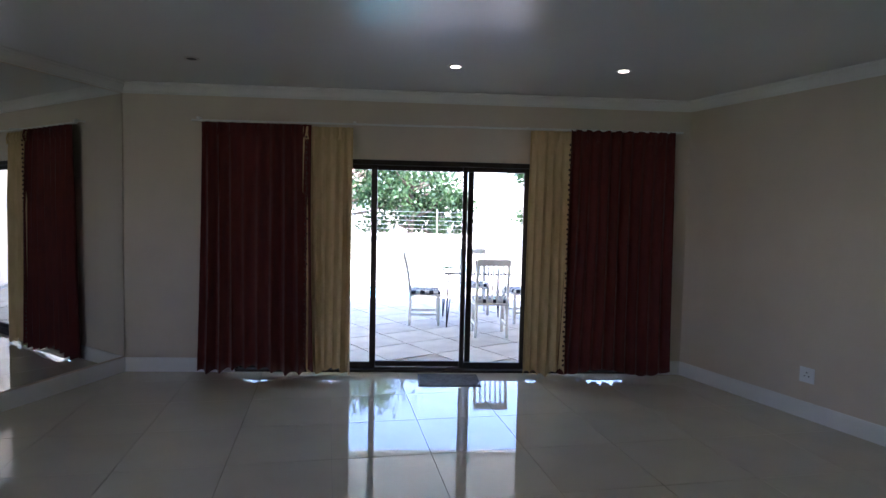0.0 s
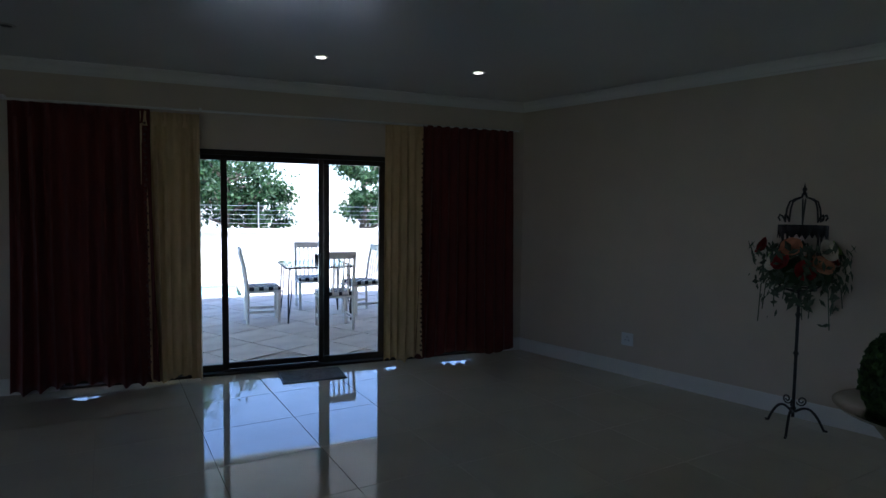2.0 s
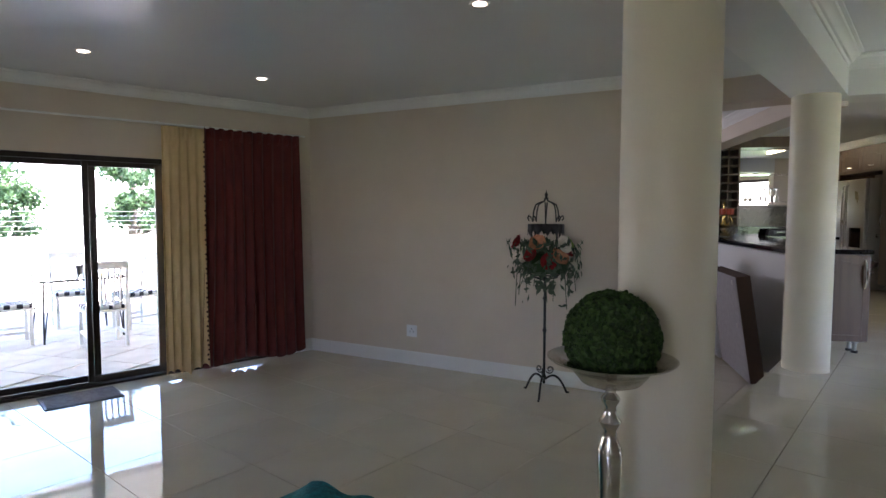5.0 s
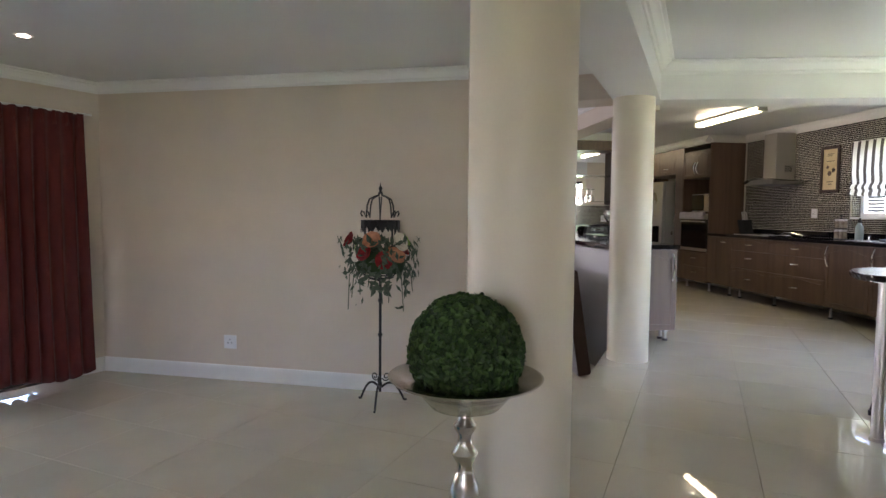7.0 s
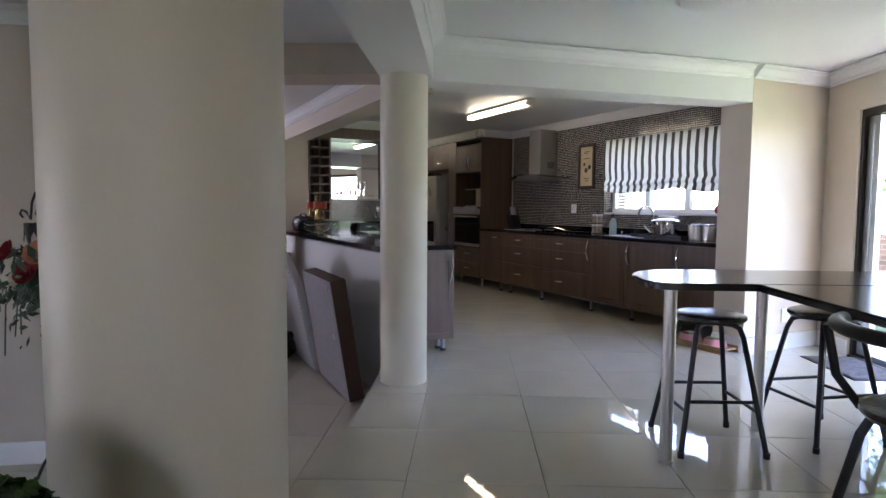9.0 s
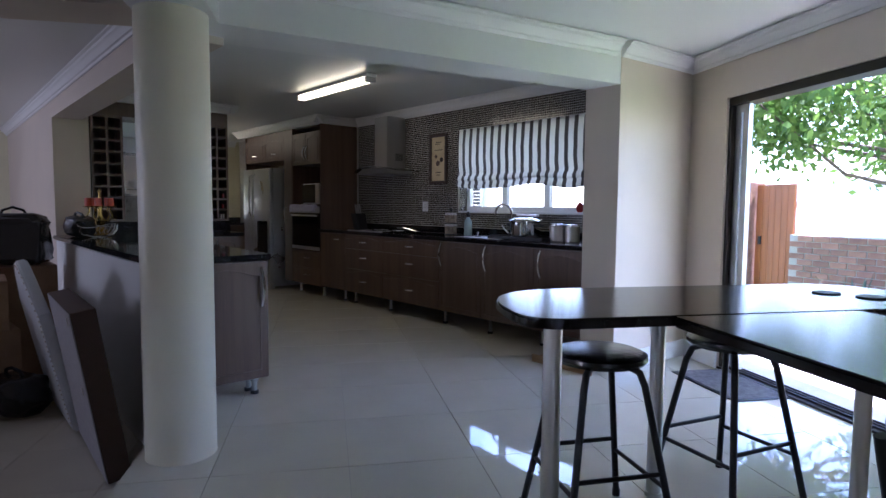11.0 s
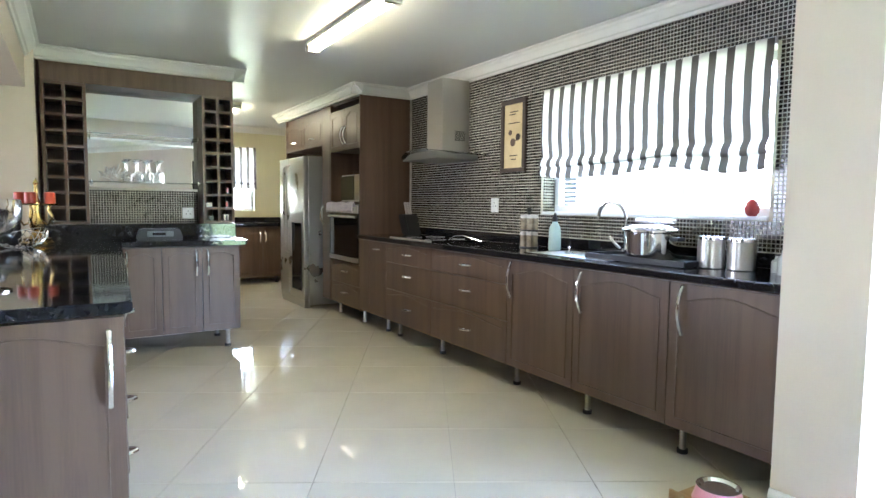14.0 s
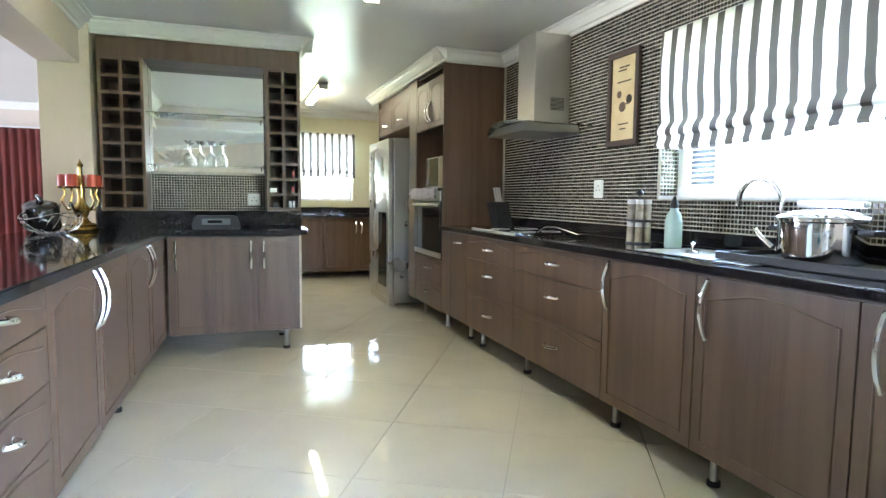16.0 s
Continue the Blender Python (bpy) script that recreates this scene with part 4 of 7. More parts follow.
def curtain(x0, x1, z0, z1, mat, label, folds, seed, flare=0.03, deep=0.035, y0=0.11):
    rnd = random.Random(seed)
    ph = [rnd.uniform(0, 6.28) for _ in range(6)]
    c = thing("curtain", WIN @ pose(0, 0, 0), label, "curtain", "lounge curtains")
    n, k = folds * 10, 26
    bm = bmesh.new()
    rows_ = []
    for j in range(k + 1):
        v = j / k
        row = []
        for i in range(n + 1):
            u = i / n
            a = u * folds * 2 * math.pi + 0.8 * math.sin(u * 5 + ph[0]) + 0.5 * math.sin(v * 3 + u * 7 + ph[1])
            amp = deep * (0.45 + 0.55 * min(1, v * 3)) * (0.75 + 0.25 * math.sin(u * 11 + ph[2]))
            pin = 0.5 + 0.5 * math.cos(a)
            y = y0 + amp * math.sin(a) + 0.02 * v * math.sin(u * 4 + ph[3])
            mid = (x0 + x1) / 2
            x = mid + (x0 + (x1 - x0) * u - mid) * (1 + flare * v * v) + 0.008 * math.cos(a) * v
            z = z1 - (z1 - z0) * v + (0.012 * math.sin(a + ph[4]) + 0.026 * math.sin(u * 9 + ph[5])) * (v > 0.98)
            row.append(bm.verts.new((x, y, z)))
        rows_.append(row)
    for a, b in zip(rows_, rows_[1:]):
        for i in range(n):
            bm.faces.new((a[i], a[i + 1], b[i + 1], b[i]))
    cl = part("cloth", bm, mat, c)
    so = cl.modifiers.new("thick", "SOLIDIFY")
    so.thickness = 0.003
    bm = bmesh.new()
    for i in range(folds):
        x = x0 + (x1 - x0) * (i + 0.5) / folds
        for s in (-0.008, 0, 0.008):
            tube(bm, [(x + s, y0 + 0.025, z1 - 0.002), (x + s * 0.4, y0 + 0.04, z1 - 0.06), (x + s * 1.8, y0 + 0.03, z1 - 0.12)], 0.006, 6)
    part("pinch_pleats", bm, mat, c)
    return c


curtain(3.585, 4.56, LOW + 0.045, 2.00, BURGUNDY, "heavy burgundy pleated curtain drawn back beside the door", 9, 1, 0.09, 0.045)
left_c = curtain(3.21, 3.66, LOW + 0.045, 1.985, GOLDCLOTH, "cream-gold lining curtain beside the burgundy one", 6, 2, 0.02, 0.04)
right_c = curtain(1.19, 1.57, LOW + 0.03, 2.01, GOLDCLOTH, "cream-gold lining curtain beside the burgundy one", 5, 3, 0.06, 0.035)
curtain(0.20, 1.19, LOW + 0.045, 2.03, BURGUNDY, "heavy burgundy pleated curtain hanging in the room corner", 10, 4, 0.09, 0.04)
BEAD = material("dark_beads", (0.10, 0.04, 0.03), 0.5)
for c, x in ((left_c, 3.622), (right_c, 1.206)):
    bm = bmesh.new()
    for i in range(46):
        z = LOW + 0.12 + i * 0.046
        lathe(bm, [(0, -0.012), (0.008, -0.008), (0.011, 0), (0.008, 0.008), (0, 0.012)], 8, Matrix.Translation((x + 0.006 * math.sin(i * 2.1), 0.150, z)))
    part("bead_fringe", bm, BEAD, c, "dark bead fringe down the curtain edge")
bm = bmesh.new()
tube(bm, [(0.12, 0.10, 2.035), (4.65, 0.10, 2.012)], 0.010, 10)
rail = solid("curtain_rail", bm, WHITE, "slim white curtain rail above the sliding door", "curtain rail", at=WIN)
for x in (0.16, 1.6, 3.2, 4.6):
    bm = bmesh.new()
    rbox(bm, x - 0.012, x + 0.012, 0.0, 0.10, 2.028, 2.045, 0.002)
    part("bracket", bm, WHITE, rail)
bm = bmesh.new()
box(bm, 0.02, 5.3, 0.003, 0.011, -0.155, 2.24)
mir = solid("wall_mirror_panel", bm, MIRROR, "full-height wall mirror above the skirting", "mirror", at=MIR)

MATC = material("grey_doormat", (0.16, 0.15, 0.15), 0.95, dark=(0.08, 0.075, 0.075), scale=30, fine=400, bump=0.6)


def doormat(m, w, d, label):
    bm = bmesh.new()
    rbox(bm, -w / 2, w / 2, -d / 2, d / 2, 0, 0.012, 0.004)
    ob = thing("doormat", m, label, "doormat", "doormats")
    part("rubber_mat", bm, MATC, ob)
    bm = bmesh.new()
    for b_ in ((-w / 2 - 0.02, w / 2 + 0.02, -d / 2 - 0.02, -d / 2, 0, 0.008), (-w / 2 - 0.02, w / 2 + 0.02, d / 2, d / 2 + 0.02, 0, 0.008), (-w / 2 - 0.02, -w / 2, -d / 2, d / 2, 0, 0.008), (w / 2, w / 2 + 0.02, -d / 2, d / 2, 0, 0.008)):
        rbox(bm, *b_, 0.002)
    part("rubber_edge", bm, BLACK, ob)


doormat(pose(3.745, 3.78, LOW, 0, 0, -37.8), 0.52, 0.34, "grey rubber-edged doormat inside the sliding door")
doormat(pose(3.28, -5.31, 0, 0, 0, -30.2), 0.66, 0.42, "grey rubber-edged doormat inside the garden door")


def socket(m, label, w=0.12, h=0.12, holes=True):
    s = thing("wall_socket", m, label, "socket", "wall sockets")
    bm = bmesh.new()
    rbox(bm, -w / 2, w / 2, 0.0005, 0.010, -h / 2, h / 2, 0.004)
    part("plate", bm, UPVC, s)
    bm = bmesh.new()
    for x, z in ((0, 0.02), (-0.018, -0.008), (0.018, -0.008)):
        lathe(bm, [(0, 0), (0.005, 0), (0.005, 0.0012), (0, 0.0012)], 10, Matrix.Translation((x, 0.0098, z)) @ pose(0, 0, 0, -90))
    part("pin_holes", bm, BLACK, s)
    bm = bmesh.new()
    rbox(bm, -w * 0.35, -w * 0.2, 0.010, 0.014, h * 0.22, h * 0.38, 0.001)
    part("switch", bm, UPVC, s)


socket(SIDE @ pose(1.31, 0, 0.036, 0, 0, 180), "white wall socket above the lounge skirting")
socket(pose(7.095, TILEW + 0.003, 1.232), "white double switch socket on the mosaic wall", 0.10, 0.12)
socket(bar.matrix_basis @ pose(0.36, -0.243, 1.13), "white wall socket on the bar mosaic", 0.10, 0.10)
socket(pose(3.945, -5.45, 0.30, 0, 0, 85), "white wall socket low on the pier", 0.10, 0.12)

# ---- columns' neighbours: topiary on a silver stand ----
LEAF = leaf_material("box_leaf", (0.016, 0.042, 0.010), (0.085, 0.165, 0.040))
SILVER = material("worn_silver", (0.66, 0.62, 0.55), 0.24, 1.0, dark=(0.52, 0.49, 0.43), scale=18, fine=90, bump=0.04)


def leaf_ball(name, parent, centre, r, count, seed, size=0.016, squash=1.0):
    rnd = random.Random(seed)
    verts, faces = [], []
    for _ in range(count):
        u, a = rnd.uniform(-0.62, 1), rnd.uniform(0, 2 * math.pi)
        s = math.sqrt(max(0, 1 - u * u))
        nrm = Vector((s * math.cos(a), s * math.sin(a), u))
        p = Vector(centre) + Vector((nrm.x, nrm.y, nrm.z * squash)) * r * rnd.uniform(0.90, 1.03)
        q = (nrm + Vector((rnd.uniform(-1, 1), rnd.uniform(-1, 1), rnd.uniform(-1, 1))) * 0.75).normalized()
        t1 = q.orthogonal().normalized()
        t1 = (Matrix.Rotation(rnd.uniform(0, 6.28), 3, q) @ t1)
        t2 = q.cross(t1)
        L = size * rnd.uniform(0.7, 1.25)
        i = len(verts)
        verts += [p - t1 * L * 0.6, p - t1 * L * 0.15 - t2 * L * 0.4 + q * L * 0.1, p + t1 * L * 0.35 - t2 * L * 0.33 + q * L * 0.08, p + t1 * L * 0.62,
                  p + t1 * L * 0.35 + t2 * L * 0.33 + q * L * 0.08, p - t1 * L * 0.15 + t2 * L * 0.4 + q * L * 0.1, p - q * 0.06 * L]
        faces += [(i + k, i + (k + 1) % 6, i + 6) for k in range(6)]
    me = bpy.data.meshes.new(name)
    me.from_pydata([tuple(v) for v in verts], [], faces)
    me.materials.append(LEAF)
    ob = new(name, me)
    ob.parent = parent
    # solid core in dark leaf green, shade between the leaves put into its colour
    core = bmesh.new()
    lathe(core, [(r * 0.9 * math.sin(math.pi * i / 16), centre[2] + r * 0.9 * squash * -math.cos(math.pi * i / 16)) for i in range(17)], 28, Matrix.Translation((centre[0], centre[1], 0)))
    part("shaded_core", core, LEAFDARK, parent)
    return ob


# leaf green darkened to stand for shade deep in the foliage
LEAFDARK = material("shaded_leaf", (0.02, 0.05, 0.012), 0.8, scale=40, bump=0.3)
STANDXY = (1.39, -0.168)
bowl = thing("pedestal_bowl", pose(*STANDXY, 0), "tall worn silver pedestal bowl on the step edge", "pedestal bowl")
bm = bmesh.new()
lathe(bm, [(0, 0), (0.11, 0), (0.115, 0.012), (0.09, 0.03), (0.04, 0.05), (0.028, 0.09), (0.034, 0.12), (0.026, 0.15), (0.03, 0.30), (0.038, 0.46), (0.036, 0.50), (0.024, 0.53), (0.019, 0.555), (0.030, 0.575), (0.034, 0.585), (0.020, 0.605), (0.017, 0.63), (0.028, 0.648), (0.030, 0.658), (0.016, 0.675), (0.016, 0.69), (0, 0.69)], 36)
part("stem", bm, SILVER, bowl, "turned silver stem")
bm = bmesh.new()
lathe(bm, [(0, 0.69), (0.05, 0.693), (0.09, 0.708), (0.112, 0.735), (0.122, 0.752), (0.19, 0.778), (0.196, 0.784), (0.19, 0.786), (0.12, 0.762), (0.105, 0.742), (0.08, 0.716), (0, 0.70)], 48)
part("dish", bm, SILVER, bowl, "wide-rimmed silver dish")
top = thing("topiary_ball", pose(*STANDXY, 0.76), "round clipped box topiary ball resting in the silver bowl", "plant", "topiary balls")
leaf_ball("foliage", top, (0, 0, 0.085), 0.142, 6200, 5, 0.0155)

twin_b = copy_thing(bowl, pose(-0.127, 0.724, 0))
twin = thing("topiary_ball", pose(-0.127, 0.724, 0.76), "round clipped box topiary ball resting in the silver bowl", "plant", "topiary balls")
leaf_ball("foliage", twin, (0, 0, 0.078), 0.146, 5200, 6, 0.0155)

# teal throw at the lounge edge
foot = thing("footstool", pose(1.45, 0.87, LOW, 0, 0, 70), "upholstered footstool under a teal knitted throw", "footstool")
bm = bmesh.new()
rbox(bm, -0.30, 0.18, -0.24, 0.24, 0.06, 0.44, 0.05, 4)
part("seat", bm, WHITE, foot)
for x in (-0.24, 0.12):
    for y in (-0.18, 0.18):
        bm = bmesh.new()
        lathe(bm, [(0, 0), (0.018, 0), (0.024, 0.065), (0, 0.065)], 12, Matrix.Translation((x, y, 0)))
        part("leg", bm, WOOD, foot)
TEAL = material("teal_knit", (0.008, 0.22, 0.26), 0.95, dark=(0.004, 0.12, 0.15), scale=60, fine=250, bump=0.8)
bm = bmesh.new()
n = 40
rows_ = []
for i in range(n + 1):
    row = []
    for j in range(n + 1):
        u, v = -1 + 2 * i / n, -1 + 2 * j / n
        x, y = u * 0.33 - 0.06, v * 0.31
        ox, oy = max(0, abs(u) - 0.72) / 0.28, max(0, abs(v) - 0.76) / 0.24
        z = 0.452 + 0.012 * math.sin(u * 9 + v * 4) + 0.02 * math.exp(-((u - 0.5) ** 2 + (v + 0.2) ** 2) * 6) - 0.24 * max(ox, oy) ** 1.3
        row.append(bm.verts.new((x, y, z)))
    rows_.append(row)
for a, b in zip(rows_, rows_[1:]):
    for j in range(n):
        bm.faces.new((a[j], b[j], b[j + 1], a[j + 1]))
throw = solid("throw", bm, TEAL, "crumpled teal knitted throw over a footstool", "blanket", at=pose(1.45, 0.87, LOW, 0, 0, 70))
so = throw.modifiers.new("thick", "SOLIDIFY")
so.thickness = 0.012

# ---- wrought iron flower stand ----
ST = (4.50, 0.02)
fs = thing("flower_stand", pose(*ST, LOW, 0, 0, 20), "black wrought iron plant stand with scrolled feet", "plant stand")
bm = bmesh.new()
tube(bm, [(0, 0, 0.10), (0, 0, 1.02)], 0.011, 10)
for z in (0.16, 0.55, 0.82):
    lathe(bm, [(0, -0.02), (0.012, -0.016), (0.02, 0), (0.012, 0.016), (0, 0.02)], 12, Matrix.Translation((0, 0, z)))
part("pole", bm, BLACKMETAL, fs)
for k in range(3):
    a = k * 2.094 + 0.5
    d = Vector((math.cos(a), math.sin(a), 0))
    bm = bmesh.new()
    pts = [d * (0.012 + 0.19 * u) + Vector((0, 0, 0.135 + 0.055 * math.sin(u * 2.6) - 0.155 * u ** 2.2)) for u in [i / 12 for i in range(13)]]
    pts[-1].z = 0.012
    pts.append(pts[-1] + d * 0.02)
    tube(bm, pts, 0.009, 8)
    sp = []
    for i in range(18):
        t_ = i / 17
        rr = 0.036 * (1 - 0.75 * t_)
        an = t_ * 9 + 3.4
        sp.append(d * (0.052 + rr * math.cos(an)) + Vector((0, 0, 0.215 + rr * math.sin(an))))
    tube(bm, sp, 0.005, 6)
    part("foot", bm, BLACKMETAL, fs, "scrolled wrought iron foot")
bm = bmesh.new()
ring = lambda r, z, n=28: [(r * math.cos(2 * math.pi * i / n), r * math.sin(2 * math.pi * i / n), z) for i in range(n)]
tube(bm, ring(0.17, 1.06), 0.007, 6, closed=True)
tube(bm, ring(0.10, 1.0), 0.006, 6, closed=True)
for k in range(4):
    a = k * math.pi / 2
    tube(bm, [(0, 0, 0.97), (0.10 * math.cos(a), 0.10 * math.sin(a), 1.0), (0.17 * math.cos(a), 0.17 * math.sin(a), 1.06)], 0.006, 6)
part("basket", bm, BLACKMETAL, fs)
bm = bmesh.new()
for k in range(4):
    a = k * math.pi / 2 + 0.3
    c_, s_ = math.cos(a), math.sin(a)
    tube(bm, [(0.16 * c_, 0.16 * s_, 1.06), (0.145 * c_, 0.145 * s_, 1.22), (0.145 * c_, 0.145 * s_, 1.42)], 0.008, 6)
    curve = [(r * c_, r * s_, z) for r, z in ((0.17, 1.47), (0.185, 1.49), (0.175, 1.51), (0.155, 1.50), (0.135, 1.46), (0.125, 1.55), (0.105, 1.60), (0.06, 1.62), (0.02, 1.63), (0.008, 1.66))]
    tube(bm, curve, 0.006, 6)
    tube(bm, [(0.008, 0, 1.44), (0.012 * c_, 0.012 * s_, 1.62)], 0.005, 6)
part("cage", bm, BLACKMETAL, fs, "crown-shaped wrought iron cage")
bm = bmesh.new()
for k in range(12):
    a0, a1 = 2 * math.pi * k / 12, 2 * math.pi * (k + 1) / 12
    am = (a0 + a1) / 2
    p = [bm.verts.new((0.148 * math.cos(q), 0.148 * math.sin(q), z)) for q, z in ((a0, 1.44), (a1, 1.44), (a1, 1.405), (am, 1.345), (a0, 1.405))]
    bm.faces.new(p)
crown = part("crown_band", bm, BLACKMETAL, fs, "pierced band with pointed drops")
so = crown.modifiers.new("thick", "SOLIDIFY")
so.thickness = 0.004
bm = bmesh.new()
lathe(bm, [(0, 1.64), (0.02, 1.65), (0.008, 1.665), (0.016, 1.685), (0.006, 1.70), (0, 1.73)], 12)
part("finial", bm, BLACKMETAL, fs)

fl = thing("flower_wreath", pose(*ST, LOW + 0.995, 0, 0, 20) @ Matrix.Diagonal((1.25, 1.25, 1.3, 1)), "silk flowers in red, peach and white with trailing leaves", "flowers")
RED = material("red_petal", (0.34, 0.012, 0.014), 0.7, dark=(0.16, 0.006, 0.008), scale=30)
PEACH = material("peach_petal", (0.62, 0.26, 0.13), 0.7, scale=30, spread=0.3)
IVORY = material("ivory_petal", (0.74, 0.66, 0.54), 0.7, scale=30, spread=0.15)
LIME = material("lime_succulent", (0.30, 0.46, 0.10), 0.6, scale=30, spread=0.3)
SAGE = material("dusty_leaf", (0.10, 0.135, 0.085), 0.7, dark=(0.035, 0.06, 0.035), scale=30)
rnd = random.Random(11)


def rose(p, r, out, mat, name="rose"):
    bm = bmesh.new()
    q = out.to_track_quat("Z", "Y").to_matrix().to_4x4()
    for ringi, (rr, tilt, cnt) in enumerate(((1.0, 0.95, 7), (0.78, 0.65, 6), (0.52, 0.38, 5), (0.28, 0.15, 4))):
        for k in range(cnt):
            a = 2 * math.pi * (k + 0.5 * ringi) / cnt
            pts = []
            for u, wd in ((0.05, 0.18), (0.45, 0.62), (0.85, 0.55), (1.0, 0.2)):
                rad = r * rr * u * math.sin(tilt) * 1.15
                h = r * rr * u * math.cos(tilt) + r * 0.05 * ringi
                pts.append([Vector((rad * math.cos(a) - s * wd * r * rr * math.sin(a) * 0.8, rad * math.sin(a) + s * wd * r * rr * math.cos(a) * 0.8, h)) for s in (-1, 0, 1)])
            vs = [[bm.verts.new(v) for v in row] for row in pts]
            for x_, y_ in zip(vs, vs[1:]):
                for i in range(2):
                    bm.faces.new((x_[i], x_[i + 1], y_[i + 1], y_[i]))
    bmesh.ops.transform(bm, matrix=Matrix.Translation(p) @ q, verts=bm.verts)
    part(name, bm, mat, fl)


k = 0
for i in range(17):
    a = 2 * math.pi * i / 17 + rnd.uniform(-0.12, 0.12)
    rr = rnd.uniform(0.13, 0.18)
    z = rnd.uniform(0.07, 0.22)
    out = Vector((math.cos(a), math.sin(a), rnd.uniform(0.1, 0.8))).normalized()
    mat, nm = ((RED, "rose"), (PEACH, "rose"), (IVORY, "rose"), (RED, "rose"), (LIME, "succulent"), (IVORY, "rose"), (RED, "rose"), (PEACH, "rose"))[k % 8]
    k += 1
    rose(Vector((rr * math.cos(a), rr * math.sin(a), z)), rnd.uniform(0.045, 0.062), out, mat, nm)
verts, faces = [], []
for _ in range(400):
    a = rnd.uniform(0, 6.283)
    trail = rnd.random() < 0.13
    rr = rnd.uniform(0.10, 0.25) if not trail else rnd.uniform(0.14, 0.21)
    z = rnd.uniform(0.02, 0.24) if not trail else rnd.uniform(-0.17, 0.06) * (1 if (int(a * 1.6) % 2) else 0.5)
    p = Vector((rr * math.cos(a), rr * math.sin(a), z))
    q = Vector((math.cos(a), math.sin(a), rnd.uniform(-0.6, 0.8))).normalized()
    t1 = (Vector((rnd.uniform(-1, 1), rnd.uniform(-1, 1), rnd.uniform(-1, 1)))).cross(q).normalized()
    t2 = q.cross(t1)
    L = rnd.uniform(0.018, 0.042)
    i = len(verts)
    verts += [p - t1 * L, p + t2 * L * 0.4, p + t1 * L, p - t2 * L * 0.4, p + q * L * 0.2]
    faces += [(i, i + 3, i + 4), (i + 3, i + 2, i + 4), (i + 2, i + 1, i + 4), (i + 1, i, i + 4)]
me = bpy.data.meshes.new("leaves")
me.from_pydata([tuple(v) for v in verts], [], faces)
me.materials.append(SAGE)
ob = new("leaves", me)
ob.parent = fl
bm = bmesh.new()
for k in range(9):
    a = k * 0.7
    tube(bm, [(0.15 * math.cos(a), 0.15 * math.sin(a), 0.08), (0.19 * math.cos(a), 0.19 * math.sin(a), 0.02), (0.20 * math.cos(a + 0.05), 0.20 * math.sin(a + 0.05), -0.08 - 0.1 * (k % 3) / 2)], 0.003, 5)
part("stem", bm, SAGE, fl)
# filling behind the roses, coloured as shaded leaves
bm = bmesh.new()
lathe(bm, [(0, 0.02), (0.14, 0.035), (0.16, 0.10), (0.12, 0.16), (0, 0.18)], 20)
part("shaded_filling", bm, LEAFDARK, fl)

# ---- dining space: bar table, stools, garden door ----
TABLETOP = material("dark_laminate", (0.024, 0.019, 0.018), 0.17, dark=(0.015, 0.012, 0.011), scale=4, stretch=(1, 6, 1), bump=0.01)
VINYL = material("black_vinyl", (0.012, 0.012, 0.013), 0.22, scale=40, bump=0.15)
TZ = 0.89


def rounded(pts, r, n=8):
    """Rounds the corners of an outline; r may be one radius or one for each corner."""
    out = []
    k = len(pts)
    for i in range(k):
        rad = r[i] if isinstance(r, (list, tuple)) else r
        p, a, b = Vector(pts[i]), Vector(pts[i - 1]), Vector(pts[(i + 1) % k])
        u, v = (a - p).normalized(), (b - p).normalized()
        if rad <= 0:
            out.append(tuple(p))
            continue
        for j in range(n + 1):
            t = j / n
            out.append(tuple(p + u * rad * (1 - t) ** 2 + v * rad * t ** 2))
    return out


table = thing("bar_table", GRID, "dark T-shaped bar table on round steel legs", "table")
bm = bmesh.new()
prism(bm, rounded([(-1.36, -1.50), (-0.70, -1.50), (-0.70, -3.25), (-1.36, -3.25)], [0.16, 0.42, 0.30, 0.30], 10), TZ - 0.035, TZ, r=0.008)
part("tabletop", bm, TABLETOP, table, "dark laminate top with rounded ends")
bm = bmesh.new()
prism(bm, rounded([(-1.364, -1.98), (-1.364, -2.68), (-3.15, -2.68), (-3.15, -1.98)], [0, 0, 0.1, 0.1]), TZ - 0.035, TZ, r=0.008)
part("tabletop", bm, TABLETOP, table, "dark laminate wing of the top")
for x, y in ((-1.27, -1.62), (-0.80, -2.28), (-1.15, -2.95), (-2.95, -2.12), (-2.95, -2.55)):
    bm = bmesh.new()
    lathe(bm, [(0, 0), (0.036, 0), (0.036, 0.018), (0.030, 0.020), (0.030, TZ - 0.045), (0.05, TZ - 0.042), (0.05, TZ - 0.036), (0, TZ - 0.036)], 28, Matrix.Translation((x, y, 0)))
    part("leg", bm, STEEL, table, "round brushed steel leg")
# two slim coasters at the far end
for k, (x, y) in enumerate(((-1.0, -2.9), (-1.13, -2.98))):
    bm = bmesh.new()
    lathe(bm, [(0, 0), (0.05, 0), (0.052, 0.003), (0.05, 0.006), (0, 0.006)], 28)
    solid("coaster", bm, BLACK, "round black coaster on the bar table", "coaster", "coasters", at=GRID @ pose(x, y, TZ))


